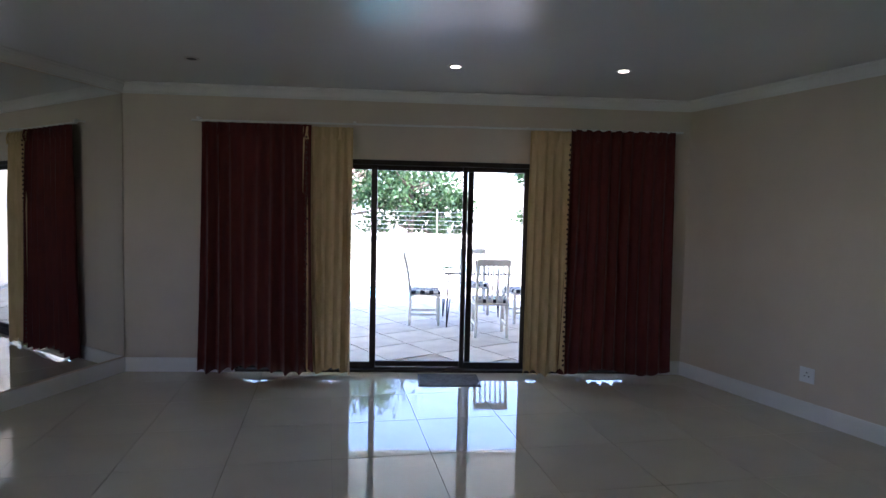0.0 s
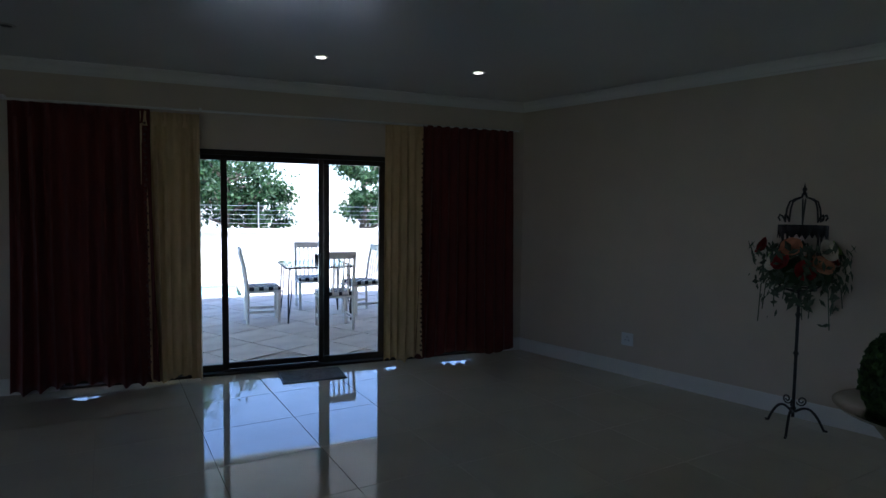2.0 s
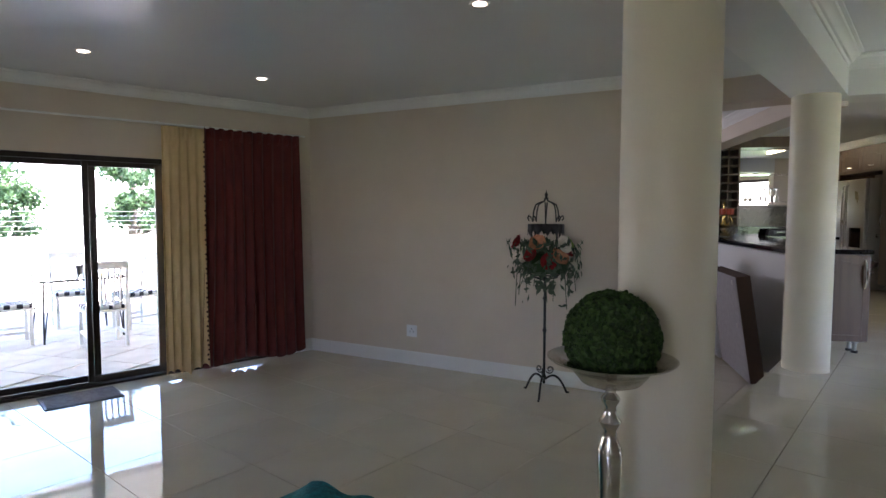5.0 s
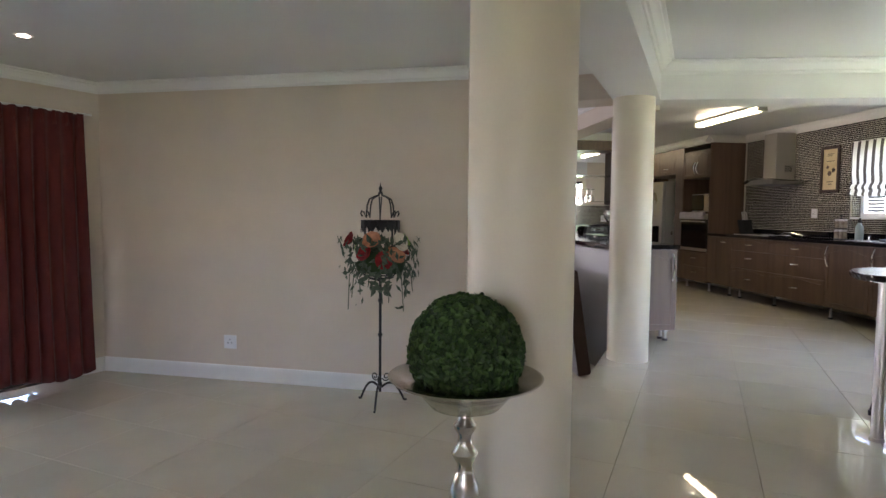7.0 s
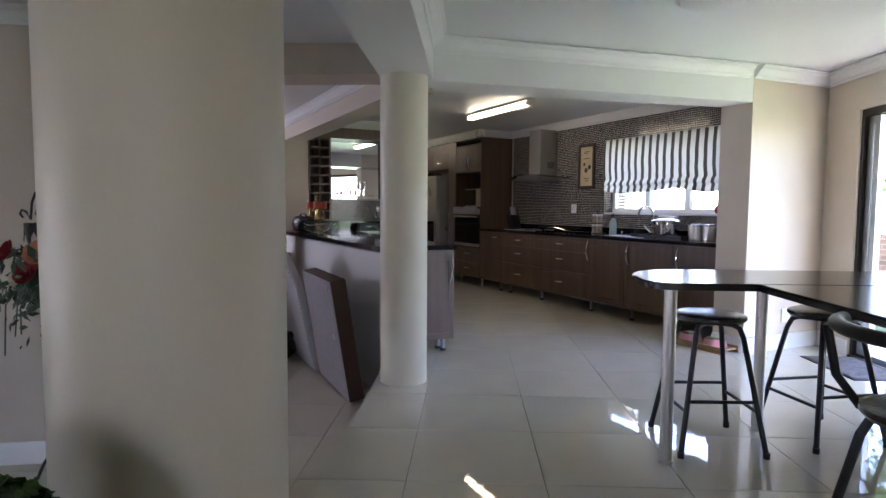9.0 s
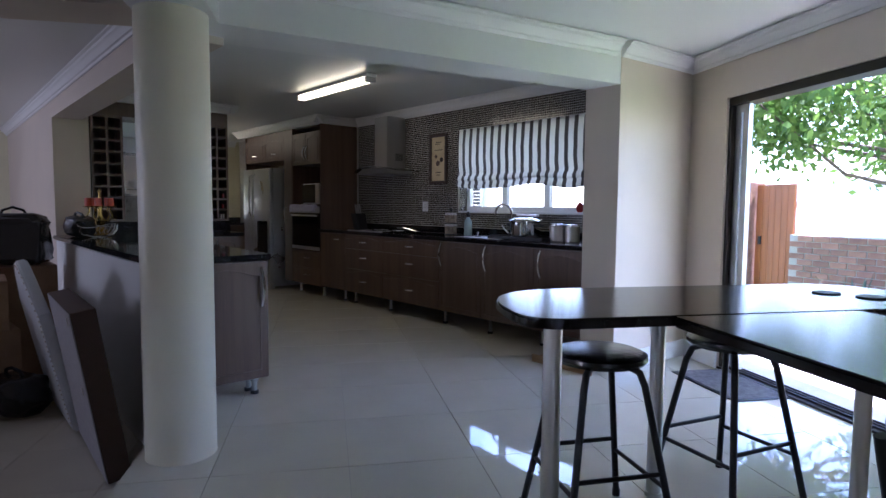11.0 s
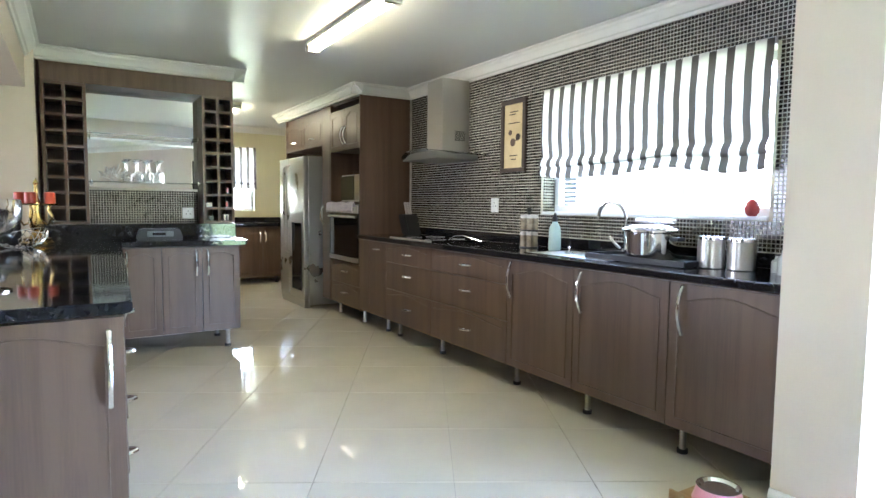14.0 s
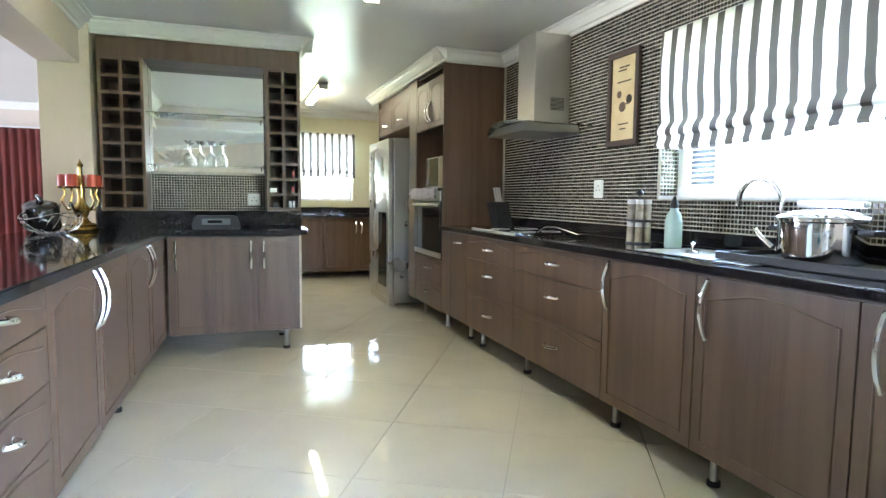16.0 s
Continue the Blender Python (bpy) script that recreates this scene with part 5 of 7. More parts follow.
def stool(m, back=False):
    s = thing("bar_stool", m, "black steel bar stool with a round vinyl seat" if not back else "black steel bar chair with a curved backrest", "stool", "bar stools")
    h = 0.69
    bm = bmesh.new()
    lathe(bm, [(0, h - 0.035), (0.165, h - 0.035), (0.178, h - 0.02), (0.176, h - 0.005), (0.15, h + 0.006), (0, h + 0.012)], 40)
    part("seat", bm, VINYL, s, "round padded black vinyl seat")
    for k in range(4):
        a = k * math.pi / 2 + math.pi / 4
        c_, s_ = math.cos(a), math.sin(a)
        bm = bmesh.new()
        tube(bm, [(0.05 * c_, 0.05 * s_, h - 0.045), (0.115 * c_, 0.115 * s_, h - 0.046), (0.15 * c_, 0.15 * s_, h - 0.06), (0.172 * c_, 0.172 * s_, h - 0.11), (0.30 * c_, 0.30 * s_, 0.012)], 0.0135, 12)
        lathe(bm, [(0, 0), (0.016, 0), (0.017, 0.03), (0, 0.03)], 12, Matrix.Translation((0.30 * c_, 0.30 * s_, 0)))
        part("leg", bm, BLACKMETAL, s)
    z = 0.22
    rr = 0.172 + (0.30 - 0.172) * (h - 0.11 - z) / (h - 0.122)
    for k in range(4):
        a, b = k * math.pi / 2 + math.pi / 4, (k + 1) * math.pi / 2 + math.pi / 4
        dz = 0.0 if k % 2 else 0.05
        q = rr - 0.012 * (dz > 0)
        bm = bmesh.new()
        tube(bm, [(q * math.cos(a), q * math.sin(a), z + dz), (q * math.cos(b), q * math.sin(b), z + dz)], 0.009, 10)
        part("footrest", bm, BLACKMETAL, s)
    if back:
        for sx in (-1, 1):
            bm = bmesh.new()
            tube(bm, [(sx * 0.16, 0.10, h - 0.04), (sx * 0.185, 0.16, h + 0.05), (sx * 0.19, 0.19, h + 0.20)], 0.013, 10)
            part("back_post", bm, BLACKMETAL, s)
        bm = bmesh.new()
        tube(bm, [(0.22 * math.sin(u * 1.15) * 1.05, 0.06 + 0.17 * math.cos(u * 1.15), h + 0.215) for u in [-1 + i / 8 for i in range(17)]], 0.021, 12)
        part("backrest", bm, BLACKMETAL, s, "curved padded back bar")
    return s


s0 = stool(pose(2.82, -3.0, 0, 0, 0, 62))
copy_thing(s0, pose(2.60, -3.64, 0, 0, 0, 73))
stool(GRID @ pose(-2.50, -1.92, 0), True)

gd = thing("door_2", GLASS, "wide garden door with the sliding leaf pushed open", "door", kind="structure")
bm = bmesh.new()
rbox(bm, GD0, GD1, 0.02, 0.15, GTOP - 0.06, GTOP, 0.003)
part("top_track", bm, BRONZE, gd)
bm = bmesh.new()
rbox(bm, GD0, GD1, 0.0, 0.16, -0.004, 0.016, 0.003)
for y in (0.04, 0.08, 0.12):
    rbox(bm, GD0, GD1, y - 0.004, y + 0.004, 0.016, 0.03, 0.001)
part("threshold", bm, BRONZE, gd)
for x in (GD0, GD1 - 0.03):
    bm = bmesh.new()
    rbox(bm, x, x + 0.03, 0.02, 0.15, 0.016, GTOP - 0.06, 0.003)
    part("jamb", bm, BRONZE, gd)
ALU = material("grey_aluminium", (0.50, 0.51, 0.53), 0.35, 0.8, bump=0.0)
for x0, x1, y in ((GD0 + 0.031, GD0 + 0.17, 0.075), (2.05, GD1 - 0.031, 0.05)):
    bm = bmesh.new()
    st = 0.06
    for b_ in ((x0, x0 + st, y - 0.018, y + 0.018, 0.032, GTOP - 0.062), (x1 - st, x1, y - 0.018, y + 0.018, 0.032, GTOP - 0.062), (x0 + st, x1 - st, y - 0.018, y + 0.018, 0.032, 0.10), (x0 + st, x1 - st, y - 0.018, y + 0.018, GTOP - 0.12, GTOP - 0.062)):
        if b_[1] > b_[0]:
            rbox(bm, *b_, 0.003)
    leaf = part("leaf_frame", bm, ALU, gd)
    if x1 - x0 > 0.3:
        bm = bmesh.new()
        box(bm, x0 + 0.05, x1 - 0.05, y - 0.003, y + 0.003, 0.095, GTOP - 0.115)
        part("pane", bm, GLASSY, leaf).visible_shadow = False
        bm = bmesh.new()
        rbox(bm, x0 + 0.015, x0 + 0.045, y - 0.045, y - 0.019, 0.92, 1.12, 0.005)
        part("handle", bm, BLACK, leaf)

dl = thing("ceiling_lamp", pose(3.05, -3.25, CEIL_K), "round flush ceiling lamp with a steel rim", "ceiling lamp")
bm = bmesh.new()
lathe(bm, [(0, -0.05), (0.14, -0.045), (0.19, -0.03), (0.2, -0.012), (0, -0.012)], 36)
part("glass_dish", bm, WHITE, dl)
bm = bmesh.new()
lathe(bm, [(0.2, -0.02), (0.215, -0.02), (0.215, 0.0), (0.2, 0.0)], 36)
part("rim", bm, STEEL, dl)

# pet bowls on a wooden tray
PINE = material("pine", (0.42, 0.27, 0.13), 0.5, dark=(0.32, 0.19, 0.085), scale=8, stretch=(1, 8, 8))
PINK = material("pink_enamel", (0.62, 0.27, 0.30), 0.3, bump=0.02)
tray = thing("feeding_tray", pose(4.30, -4.83, 0), "low pine tray for two pet bowls", "tray")
bm = bmesh.new()
rbox(bm, -0.27, 0.27, -0.10, 0.10, 0.025, 0.04, 0.004)
part("board", bm, PINE, tray)
for y in (-0.112, 0.10):
    bm = bmesh.new()
    rbox(bm, -0.28, 0.28, y, y + 0.012, 0.0, 0.06, 0.003)
    part("side", bm, PINE, tray)
for x in (-0.13, 0.13):
    pb = thing("pet_bowl", pose(4.30 + x, -4.83, 0.0405), "pink pet bowl with a steel lining", "bowl", "pet bowls")
    bm = bmesh.new()
    lathe(bm, [(0, 0), (0.098, 0), (0.10, 0.006), (0.082, 0.062), (0.076, 0.064), (0.074, 0.05), (0, 0.05)], 36)
    part("shell", bm, PINK, pb)
    bm = bmesh.new()
    lathe(bm, [(0.083, 0.063), (0.086, 0.067), (0.076, 0.068), (0.066, 0.056), (0, 0.052)], 36)
    part("lining", bm, CHROME, pb)

# ---- things on the long worktop ----
WT = 0.9225
hob = thing("hob", pose(7.60, -5.38, WT), "black glass hob set in the worktop", "hob")
bm = bmesh.new()
rbox(bm, -0.36, 0.36, -0.25, 0.24, 0.0, 0.008, 0.003)
part("glass_plate", bm, BLACKGLASS, hob)
bm = bmesh.new()
rbox(bm, -0.37, 0.37, 0.2405, 0.252, 0.0, 0.011, 0.002)
part("trim", bm, STEEL, hob)
for x, y, r in ((-0.2, 0.1, 0.09), (-0.2, -0.12, 0.07), (0.17, 0.1, 0.07), (0.17, -0.12, 0.09)):
    bm = bmesh.new()
    tube(bm, [(x + r * math.cos(2 * math.pi * i / 28), y + r * math.sin(2 * math.pi * i / 28), 0.0085) for i in range(28)], 0.0015, 5, closed=True)
    part("ring_mark", bm, STEEL, hob)
rest = thing("spoon_rest", pose(7.12, -5.36, WT), "steel cooking spoon lying beside the hob", "spoon")
bm = bmesh.new()
tube(bm, [(0.12, 0.05, 0.008), (0.05, 0.03, 0.05), (-0.03, 0.0, 0.055), (-0.12, -0.05, 0.03), (-0.18, -0.08, 0.012)], 0.006, 8)
part("handle", bm, CHROME, rest)
bm = bmesh.new()
lathe(bm, [(0, 0.0), (0.03, 0.006), (0.042, 0.018), (0.036, 0.018), (0.02, 0.008), (0, 0.006)], 20, pose(-0.20, -0.09, 0))
part("bowl", bm, CHROME, rest)

kn = thing("knife_block", pose(8.28, -5.52, WT), "black knife block with steel-handled knives", "knife block")
bm = bmesh.new()
t = bmesh.new()
box(t, -0.07, 0.07, -0.09, 0.06, 0, 0.21)
for v in t.verts:
    if v.co.z > 0.1:
        v.co.y += 0.05
bmesh.ops.bevel(t, geom=t.edges[:], offset=0.01, segments=2, affect="EDGES")
merge(bm, t)
part("block", bm, BLACK, kn)
for k in range(5):
    bm = bmesh.new()
    x = -0.05 + 0.025 * k
    tube(bm, [(x, 0.02 + 0.01 * (k % 2), 0.20), (x, 0.045 + 0.01 * (k % 2), 0.33)], 0.009, 8)
    part("knife_handle", bm, STEEL, kn)

pic = thing("wall_picture", pose(6.85, TILEW + 0.004, 1.79), "narrow kitchen print in a dark carved frame", "picture")
PW, PH = 0.155, 0.29
bm = bmesh.new()
for b_ in ((-PW, PW, 0, 0.028, PH - 0.034, PH), (-PW, PW, 0, 0.028, -PH, -PH + 0.034), (-PW, -PW + 0.034, 0, 0.027, -PH + 0.034, PH - 0.034), (PW - 0.034, PW, 0, 0.027, -PH + 0.034, PH - 0.034)):
    rbox(bm, *b_, 0.006)
part("frame", bm, WOODDARK, pic, "dark brown carved frame")
PAPER = material("aged_paper", (0.66, 0.55, 0.33), 0.6, dark=(0.54, 0.42, 0.23), scale=6, bump=0.0)
bm = bmesh.new()
box(bm, -PW + 0.034, PW - 0.034, 0.004, 0.010, -PH + 0.034, PH - 0.034)
pr = part("print", bm, PAPER, pic, "aged cream print")
bm = bmesh.new()
lathe(bm, [(0, 0), (0.032, 0), (0.032, 0.002), (0, 0.002)], 20, Matrix.Translation((0.01, 0.0102, -0.05)) @ pose(0, 0, 0, -90))
lathe(bm, [(0, 0), (0.022, 0), (0.022, 0.002), (0, 0.002)], 20, Matrix.Translation((0.045, 0.0102, 0.03)) @ pose(0, 0, 0, -90))
box(bm, -0.06, -0.01, 0.0102, 0.0120, -0.04, -0.03)
part("printed_pan", bm, WOOD, pr)
bm = bmesh.new()
lathe(bm, [(0, 0), (0.028, 0), (0.028, 0.0016), (0, 0.0016)], 20, Matrix.Translation((-0.055, 0.0102, -0.01)) @ pose(0, 0, 0, -90))
for z, a, b in ((0.19, -0.05, 0.05), (0.17, -0.02, 0.06), (0.10, -0.07, 0.07), (-0.16, -0.05, 0.05), (-0.19, -0.03, 0.03)):
    box(bm, a, b, 0.0102, 0.0116, z, z + 0.008)
part("printed_marks", bm, BRONZE, pr)

sp = thing("spice_rack", pose(6.43, -5.50, WT), "steel and glass spice jar carousel", "spice rack")
bm = bmesh.new()
tube(bm, [(0, 0, 0), (0, 0, 0.27)], 0.006, 8)
lathe(bm, [(0, 0), (0.07, 0), (0.07, 0.008), (0, 0.008)], 24)
lathe(bm, [(0, 0.125), (0.07, 0.125), (0.07, 0.132), (0, 0.132)], 24)
lathe(bm, [(0, 0.26), (0.016, 0.265), (0.02, 0.28), (0.012, 0.295), (0, 0.30)], 14)
part("rack", bm, BLACKMETAL, sp)
JAR = material("spice_jar", (0.42, 0.36, 0.27), 0.12, scale=20, spread=0.5, bump=0.0)
for lvl in (0.009, 0.133):
    for k in range(5):
        a = k * 1.2566
        bm = bmesh.new()
        lathe(bm, [(0, 0), (0.021, 0), (0.022, 0.004), (0.022, 0.075), (0.018, 0.082), (0, 0.082)], 16, Matrix.Translation((0.045 * math.cos(a), 0.045 * math.sin(a), lvl)))
        j = part("jar", bm, JAR, sp)
        bm = bmesh.new()
        lathe(bm, [(0, 0.083), (0.021, 0.083), (0.022, 0.088), (0.022, 0.106), (0, 0.108)], 16, Matrix.Translation((0.045 * math.cos(a), 0.045 * math.sin(a), lvl)))
        part("lid", bm, STEEL, j)

MINT = material("pale_blue_plastic", (0.42, 0.56, 0.58), 0.35, bump=0.0)
bo = thing("soap_bottle", pose(6.12, -5.47, WT), "pale blue washing-up bottle with a black cap", "bottle")
bm = bmesh.new()
lathe(bm, [(0, 0), (0.038, 0), (0.042, 0.01), (0.042, 0.13), (0.036, 0.165), (0.022, 0.185), (0.018, 0.20), (0, 0.20)], 28)
part("body", bm, MINT, bo)
bm = bmesh.new()
lathe(bm, [(0, 0.2005), (0.02, 0.2005), (0.02, 0.225), (0.012, 0.24), (0.008, 0.258), (0, 0.26)], 20)
part("cap", bm, BLACK, bo)

sk = thing("sink", pose(5.72, -5.36, WT), "stainless steel sink rim with a drain knob", "sink")
bm = bmesh.new()
for b_ in ((-0.36, 0.36, -0.2, -0.18, 0, 0.004), (-0.36, 0.36, 0.18, 0.2, 0, 0.004), (-0.36, -0.34, -0.18, 0.18, 0, 0.004), (0.34, 0.36, -0.18, 0.18, 0, 0.004)):
    rbox(bm, *b_, 0.0015)
part("rim", bm, CHROME, sk)
bm = bmesh.new()
rbox(bm, -0.34, 0.34, -0.18, 0.18, 0.0003, 0.0018, 0.0004)
part("basin", bm, STEEL, sk)
bm = bmesh.new()
lathe(bm, [(0, 0.002), (0.03, 0.004), (0.026, 0.012), (0.008, 0.016), (0.007, 0.04), (0.012, 0.046), (0, 0.055)], 18, Matrix.Translation((0.12, 0.02, 0)))
part("plug_knob", bm, CHROME, sk)
tp = thing("kitchen_tap", pose(5.60, -5.585, WT), "chrome swan-neck mixer tap", "tap")
bm = bmesh.new()
arc = [(0, 0, 0.03), (0, 0, 0.22)] + [(0.10 - 0.10 * math.cos(u), 0.03 * math.sin(u / 2), 0.24 + 0.10 * math.sin(u)) for u in [i * math.pi / 12 for i in range(13)]] + [(0.205, 0.03, 0.215)]
tube(bm, arc, 0.011, 12)
lathe(bm, [(0, 0), (0.028, 0), (0.026, 0.03), (0.018, 0.05), (0, 0.05)], 20)
part("spout", bm, CHROME, tp)
bm = bmesh.new()
tube(bm, [(0.02, 0.02, 0.045), (0.06, 0.04, 0.085), (0.085, 0.05, 0.12)], 0.010, 10)
part("lever", bm, CHROME, tp)

dr = thing("drying_tray", pose(5.27, -5.42, WT), "black drying tray with a folded cloth", "tray")
bm = bmesh.new()
rbox(bm, -0.34, 0.34, -0.17, 0.17, 0.004, 0.014, 0.003)
for b_ in ((-0.34, 0.34, 0.165, 0.175, 0.004, 0.034), (-0.34, 0.34, -0.175, -0.165, 0.004, 0.034), (-0.345, -0.335, -0.17, 0.17, 0.004, 0.034), (0.335, 0.345, -0.17, 0.17, 0.004, 0.034)):
    rbox(bm, *b_, 0.003)
box(bm, -0.3, 0.3, -0.15, 0.15, 0.0, 0.005)
part("body", bm, BLACK, dr)
pot = thing("pressure_cooker", pose(5.29, -5.43, WT + 0.0145), "polished steel pot with a black-handled lid", "pot")
bm = bmesh.new()
lathe(bm, [(0, 0), (0.135, 0), (0.145, 0.012), (0.147, 0.15), (0.153, 0.155), (0.153, 0.165), (0, 0.165)], 44)
part("body", bm, CHROME, pot)
bm = bmesh.new()
lathe(bm, [(0, 0.2), (0.06, 0.197), (0.12, 0.186), (0.152, 0.172), (0.155, 0.166), (0, 0.166)], 44)
part("lid", bm, CHROME, pot)
bm = bmesh.new()
rbox(bm, -0.16, 0.10, -0.018, 0.018, 0.205, 0.228, 0.008)
part("lid_handle", bm, STEEL, pot)
for s in (-1, 1):
    bm = bmesh.new()
    rbox(bm, min(s * 0.15, s * 0.21), max(s * 0.15, s * 0.21), -0.03, 0.03, 0.11, 0.13, 0.006)
    part("side_handle", bm, BLACK, pot)
for x, y, h in ((4.90, -5.42, 0.165), (4.76, -5.46, 0.160)):
    cn = thing("steel_canister", pose(x, y, WT), "round steel storage canister beside the pot", "canister", "steel canisters")
    bm = bmesh.new()
    lathe(bm, [(0, 0), (0.062, 0), (0.066, 0.004), (0.066, h - 0.02), (0, h - 0.02)], 36)
    part("body", bm, STEEL, cn)
    bm = bmesh.new()
    lathe(bm, [(0, h - 0.0195), (0.069, h - 0.0195), (0.069, h - 0.002), (0.064, h), (0, h)], 36)
    part("lid", bm, CHROME, cn)
JARW = material("pale_jar", (0.50, 0.52, 0.50), 0.15, bump=0.0)
for x, y, r, h in ((4.60, -5.50, 0.03, 0.09), (4.53, -5.42, 0.028, 0.13), (4.47, -5.50, 0.03, 0.22)):
    jr = thing("small_bottle", pose(x, y, WT), "small pale glass bottle at the worktop end", "bottle", "small bottles")
    bm = bmesh.new()
    lathe(bm, [(0, 0), (r, 0), (r, h * 0.6), (r * 0.5, h * 0.75), (r * 0.45, h * 0.9), (0, h * 0.9)], 20)
    part("body", bm, JARW, jr)
    bm = bmesh.new()
    lathe(bm, [(0, h * 0.902), (r * 0.5, h * 0.902), (r * 0.5, h), (0, h)], 16)
    part("cap", bm, BLACK, jr)
RUBY = material("red_ceramic", (0.42, 0.05, 0.05), 0.25, bump=0.0)
bm = bmesh.new()
lathe(bm, [(0, 0), (0.02, 0), (0.034, 0.02), (0.038, 0.045), (0.028, 0.075), (0.012, 0.09), (0, 0.093)], 24)
solid("egg_timer", bm, RUBY, "small red egg-shaped timer on the window sill", "timer", at=pose(4.87, TILEW - 0.03, KZ0 + 0.0025))

# ---- things on bar and peninsula ----
PT = 0.9155
GOLD = material("antique_gold", (0.62, 0.45, 0.16), 0.25, 1.0, dark=(0.45, 0.31, 0.10), scale=30, bump=0.1)
CLEAR = clear("clear_glass", (0.98, 0.99, 0.99), 0.0, 1.45)
CANDLE = material("red_candle", (0.50, 0.07, 0.03), 0.4, scale=20, bump=0.05)
cd = thing("candelabra", pose(8.22, -2.42, PT), "gilt candelabra with five red candles", "candelabra")
bm = bmesh.new()
lathe(bm, [(0, 0), (0.10, 0), (0.105, 0.015), (0.085, 0.03), (0.09, 0.045), (0.05, 0.06), (0.03, 0.09), (0.045, 0.12), (0.05, 0.15), (0.025, 0.19), (0.02, 0.25), (0.03, 0.30), (0.014, 0.34), (0.012, 0.42), (0.02, 0.44), (0.008, 0.46), (0, 0.48)], 28)
part("stem", bm, GOLD, cd)
for k in range(5):
    a = k * 1.2566 + 0.3
    c_, s_ = math.cos(a), math.sin(a)
    bm = bmesh.new()
    tube(bm, [(0.02 * c_, 0.02 * s_, 0.17), (0.08 * c_, 0.08 * s_, 0.14), (0.115 * c_, 0.115 * s_, 0.20), (0.09 * c_, 0.09 * s_, 0.25), (0.10 * c_, 0.10 * s_, 0.285)], 0.008, 8)
    lathe(bm, [(0, 0.28), (0.045, 0.285), (0.05, 0.295), (0, 0.293)], 18, Matrix.Translation((0.10 * c_, 0.10 * s_, 0)))
    arm = part("arm", bm, GOLD, cd)
    bm = bmesh.new()
    lathe(bm, [(0, 0.2955), (0.034, 0.2955), (0.034, 0.37), (0.028, 0.375), (0, 0.368)], 20, Matrix.Translation((0.10 * c_, 0.10 * s_, 0)))
    part("candle", bm, CANDLE, arm, "thick red candle")
    bm = bmesh.new()
    lathe(bm, [(0, -0.02), (0.008, 0), (0, 0.02)], 6, Matrix.Translation((0.125 * c_, 0.125 * s_, 0.17)))
    part("crystal_drop", bm, SHELFGLASS, arm)

wb = thing("wire_bowl", pose(7.88, -2.33, PT), "chrome wire fruit bowl on the peninsula", "bowl")
bm = bmesh.new()
for z, r in ((0.006, 0.075), (0.115, 0.165)):
    tube(bm, [(r * math.cos(2 * math.pi * i / 32), r * math.sin(2 * math.pi * i / 32), z + (0.02 * math.sin(4 * math.pi * i / 32) if z > 0.1 else 0)) for i in range(32)], 0.004, 6, closed=True)
for k in range(22):
    a = 2 * math.pi * k / 22
    b2 = bmesh.new()
    tube(b2, [(r * math.cos(a + tw), r * math.sin(a + tw), z) for r, z, tw in ((0.075, 0.006, 0), (0.13, 0.03, 0.2), (0.16, 0.07, 0.4), (0.165, 0.115 + 0.02 * math.sin(2 * (a + 0.6)), 0.6))], 0.0025, 5)
    part("wire", b2, CHROME, wb)
part("rim", bm, CHROME, wb)

def soft_bag(name, m, sx, sy, sz, seed, mat, label, category, group="", square=0.7):
    """A slumped, crumpled bag."""
    b = thing(name, m, label, category, group)
    bm = bmesh.new()
    bmesh.ops.create_icosphere(bm, subdivisions=4, radius=1)
    for v in bm.verts:
        p = v.co.copy()
        k = 1 + 0.16 * noise.noise(p * 1.7 + Vector((seed, 0, 0))) + 0.07 * noise.noise(p * 5 + Vector((0, seed, 0)))
        q = Vector((math.copysign(abs(p.x) ** square, p.x), math.copysign(abs(p.y) ** square, p.y), math.copysign(abs(p.z) ** (square + 0.05), p.z))) * k
        v.co = Vector((q.x * sx / 2, q.y * sy / 2, max(0, q.z * sz / 2 + sz / 2)))
    part("bag_body", bm, mat, b)
    bm = bmesh.new()
    tube(bm, [(-sx * 0.2, 0, sz * 0.96), (-sx * 0.15, 0.01, sz * 1.1), (0, 0.02, sz * 1.16), (sx * 0.15, 0.01, sz * 1.1), (sx * 0.2, 0, sz * 0.96)], 0.012, 8)
    part("carry_strap", bm, mat, b)
    return b


soft_bag("handbag", pose(8.1, -2.22, PT, 0, 0, 20), 0.34, 0.2, 0.2, 3.1, VINYL, "slumped black handbag on the peninsula", "bag")

ra = thing("table_radio", pose(8.52, -3.25, PT, 0, 0, 90), "flat grey and black kitchen radio on the bar", "radio")
bm = bmesh.new()
prism(bm, rounded([(-0.18, 0.0), (0.18, 0.0), (0.15, 0.095), (-0.15, 0.095)], 0.03), -0.06, 0.06, pose(0, 0, 0, 90), r=0.006)
part("body", bm, BLACK, ra)
GREYP = material("grey_plastic", (0.12, 0.13, 0.135), 0.4, bump=0.02)
bm = bmesh.new()
rbox(bm, -0.10, 0.10, 0.0605, 0.068, 0.028, 0.072, 0.006)
part("front_panel", bm, GREYP, ra)
bm = bmesh.new()
rbox(bm, -0.04, 0.06, 0.0685, 0.071, 0.04, 0.06, 0.001)
part("display", bm, BLACKGLASS, ra)


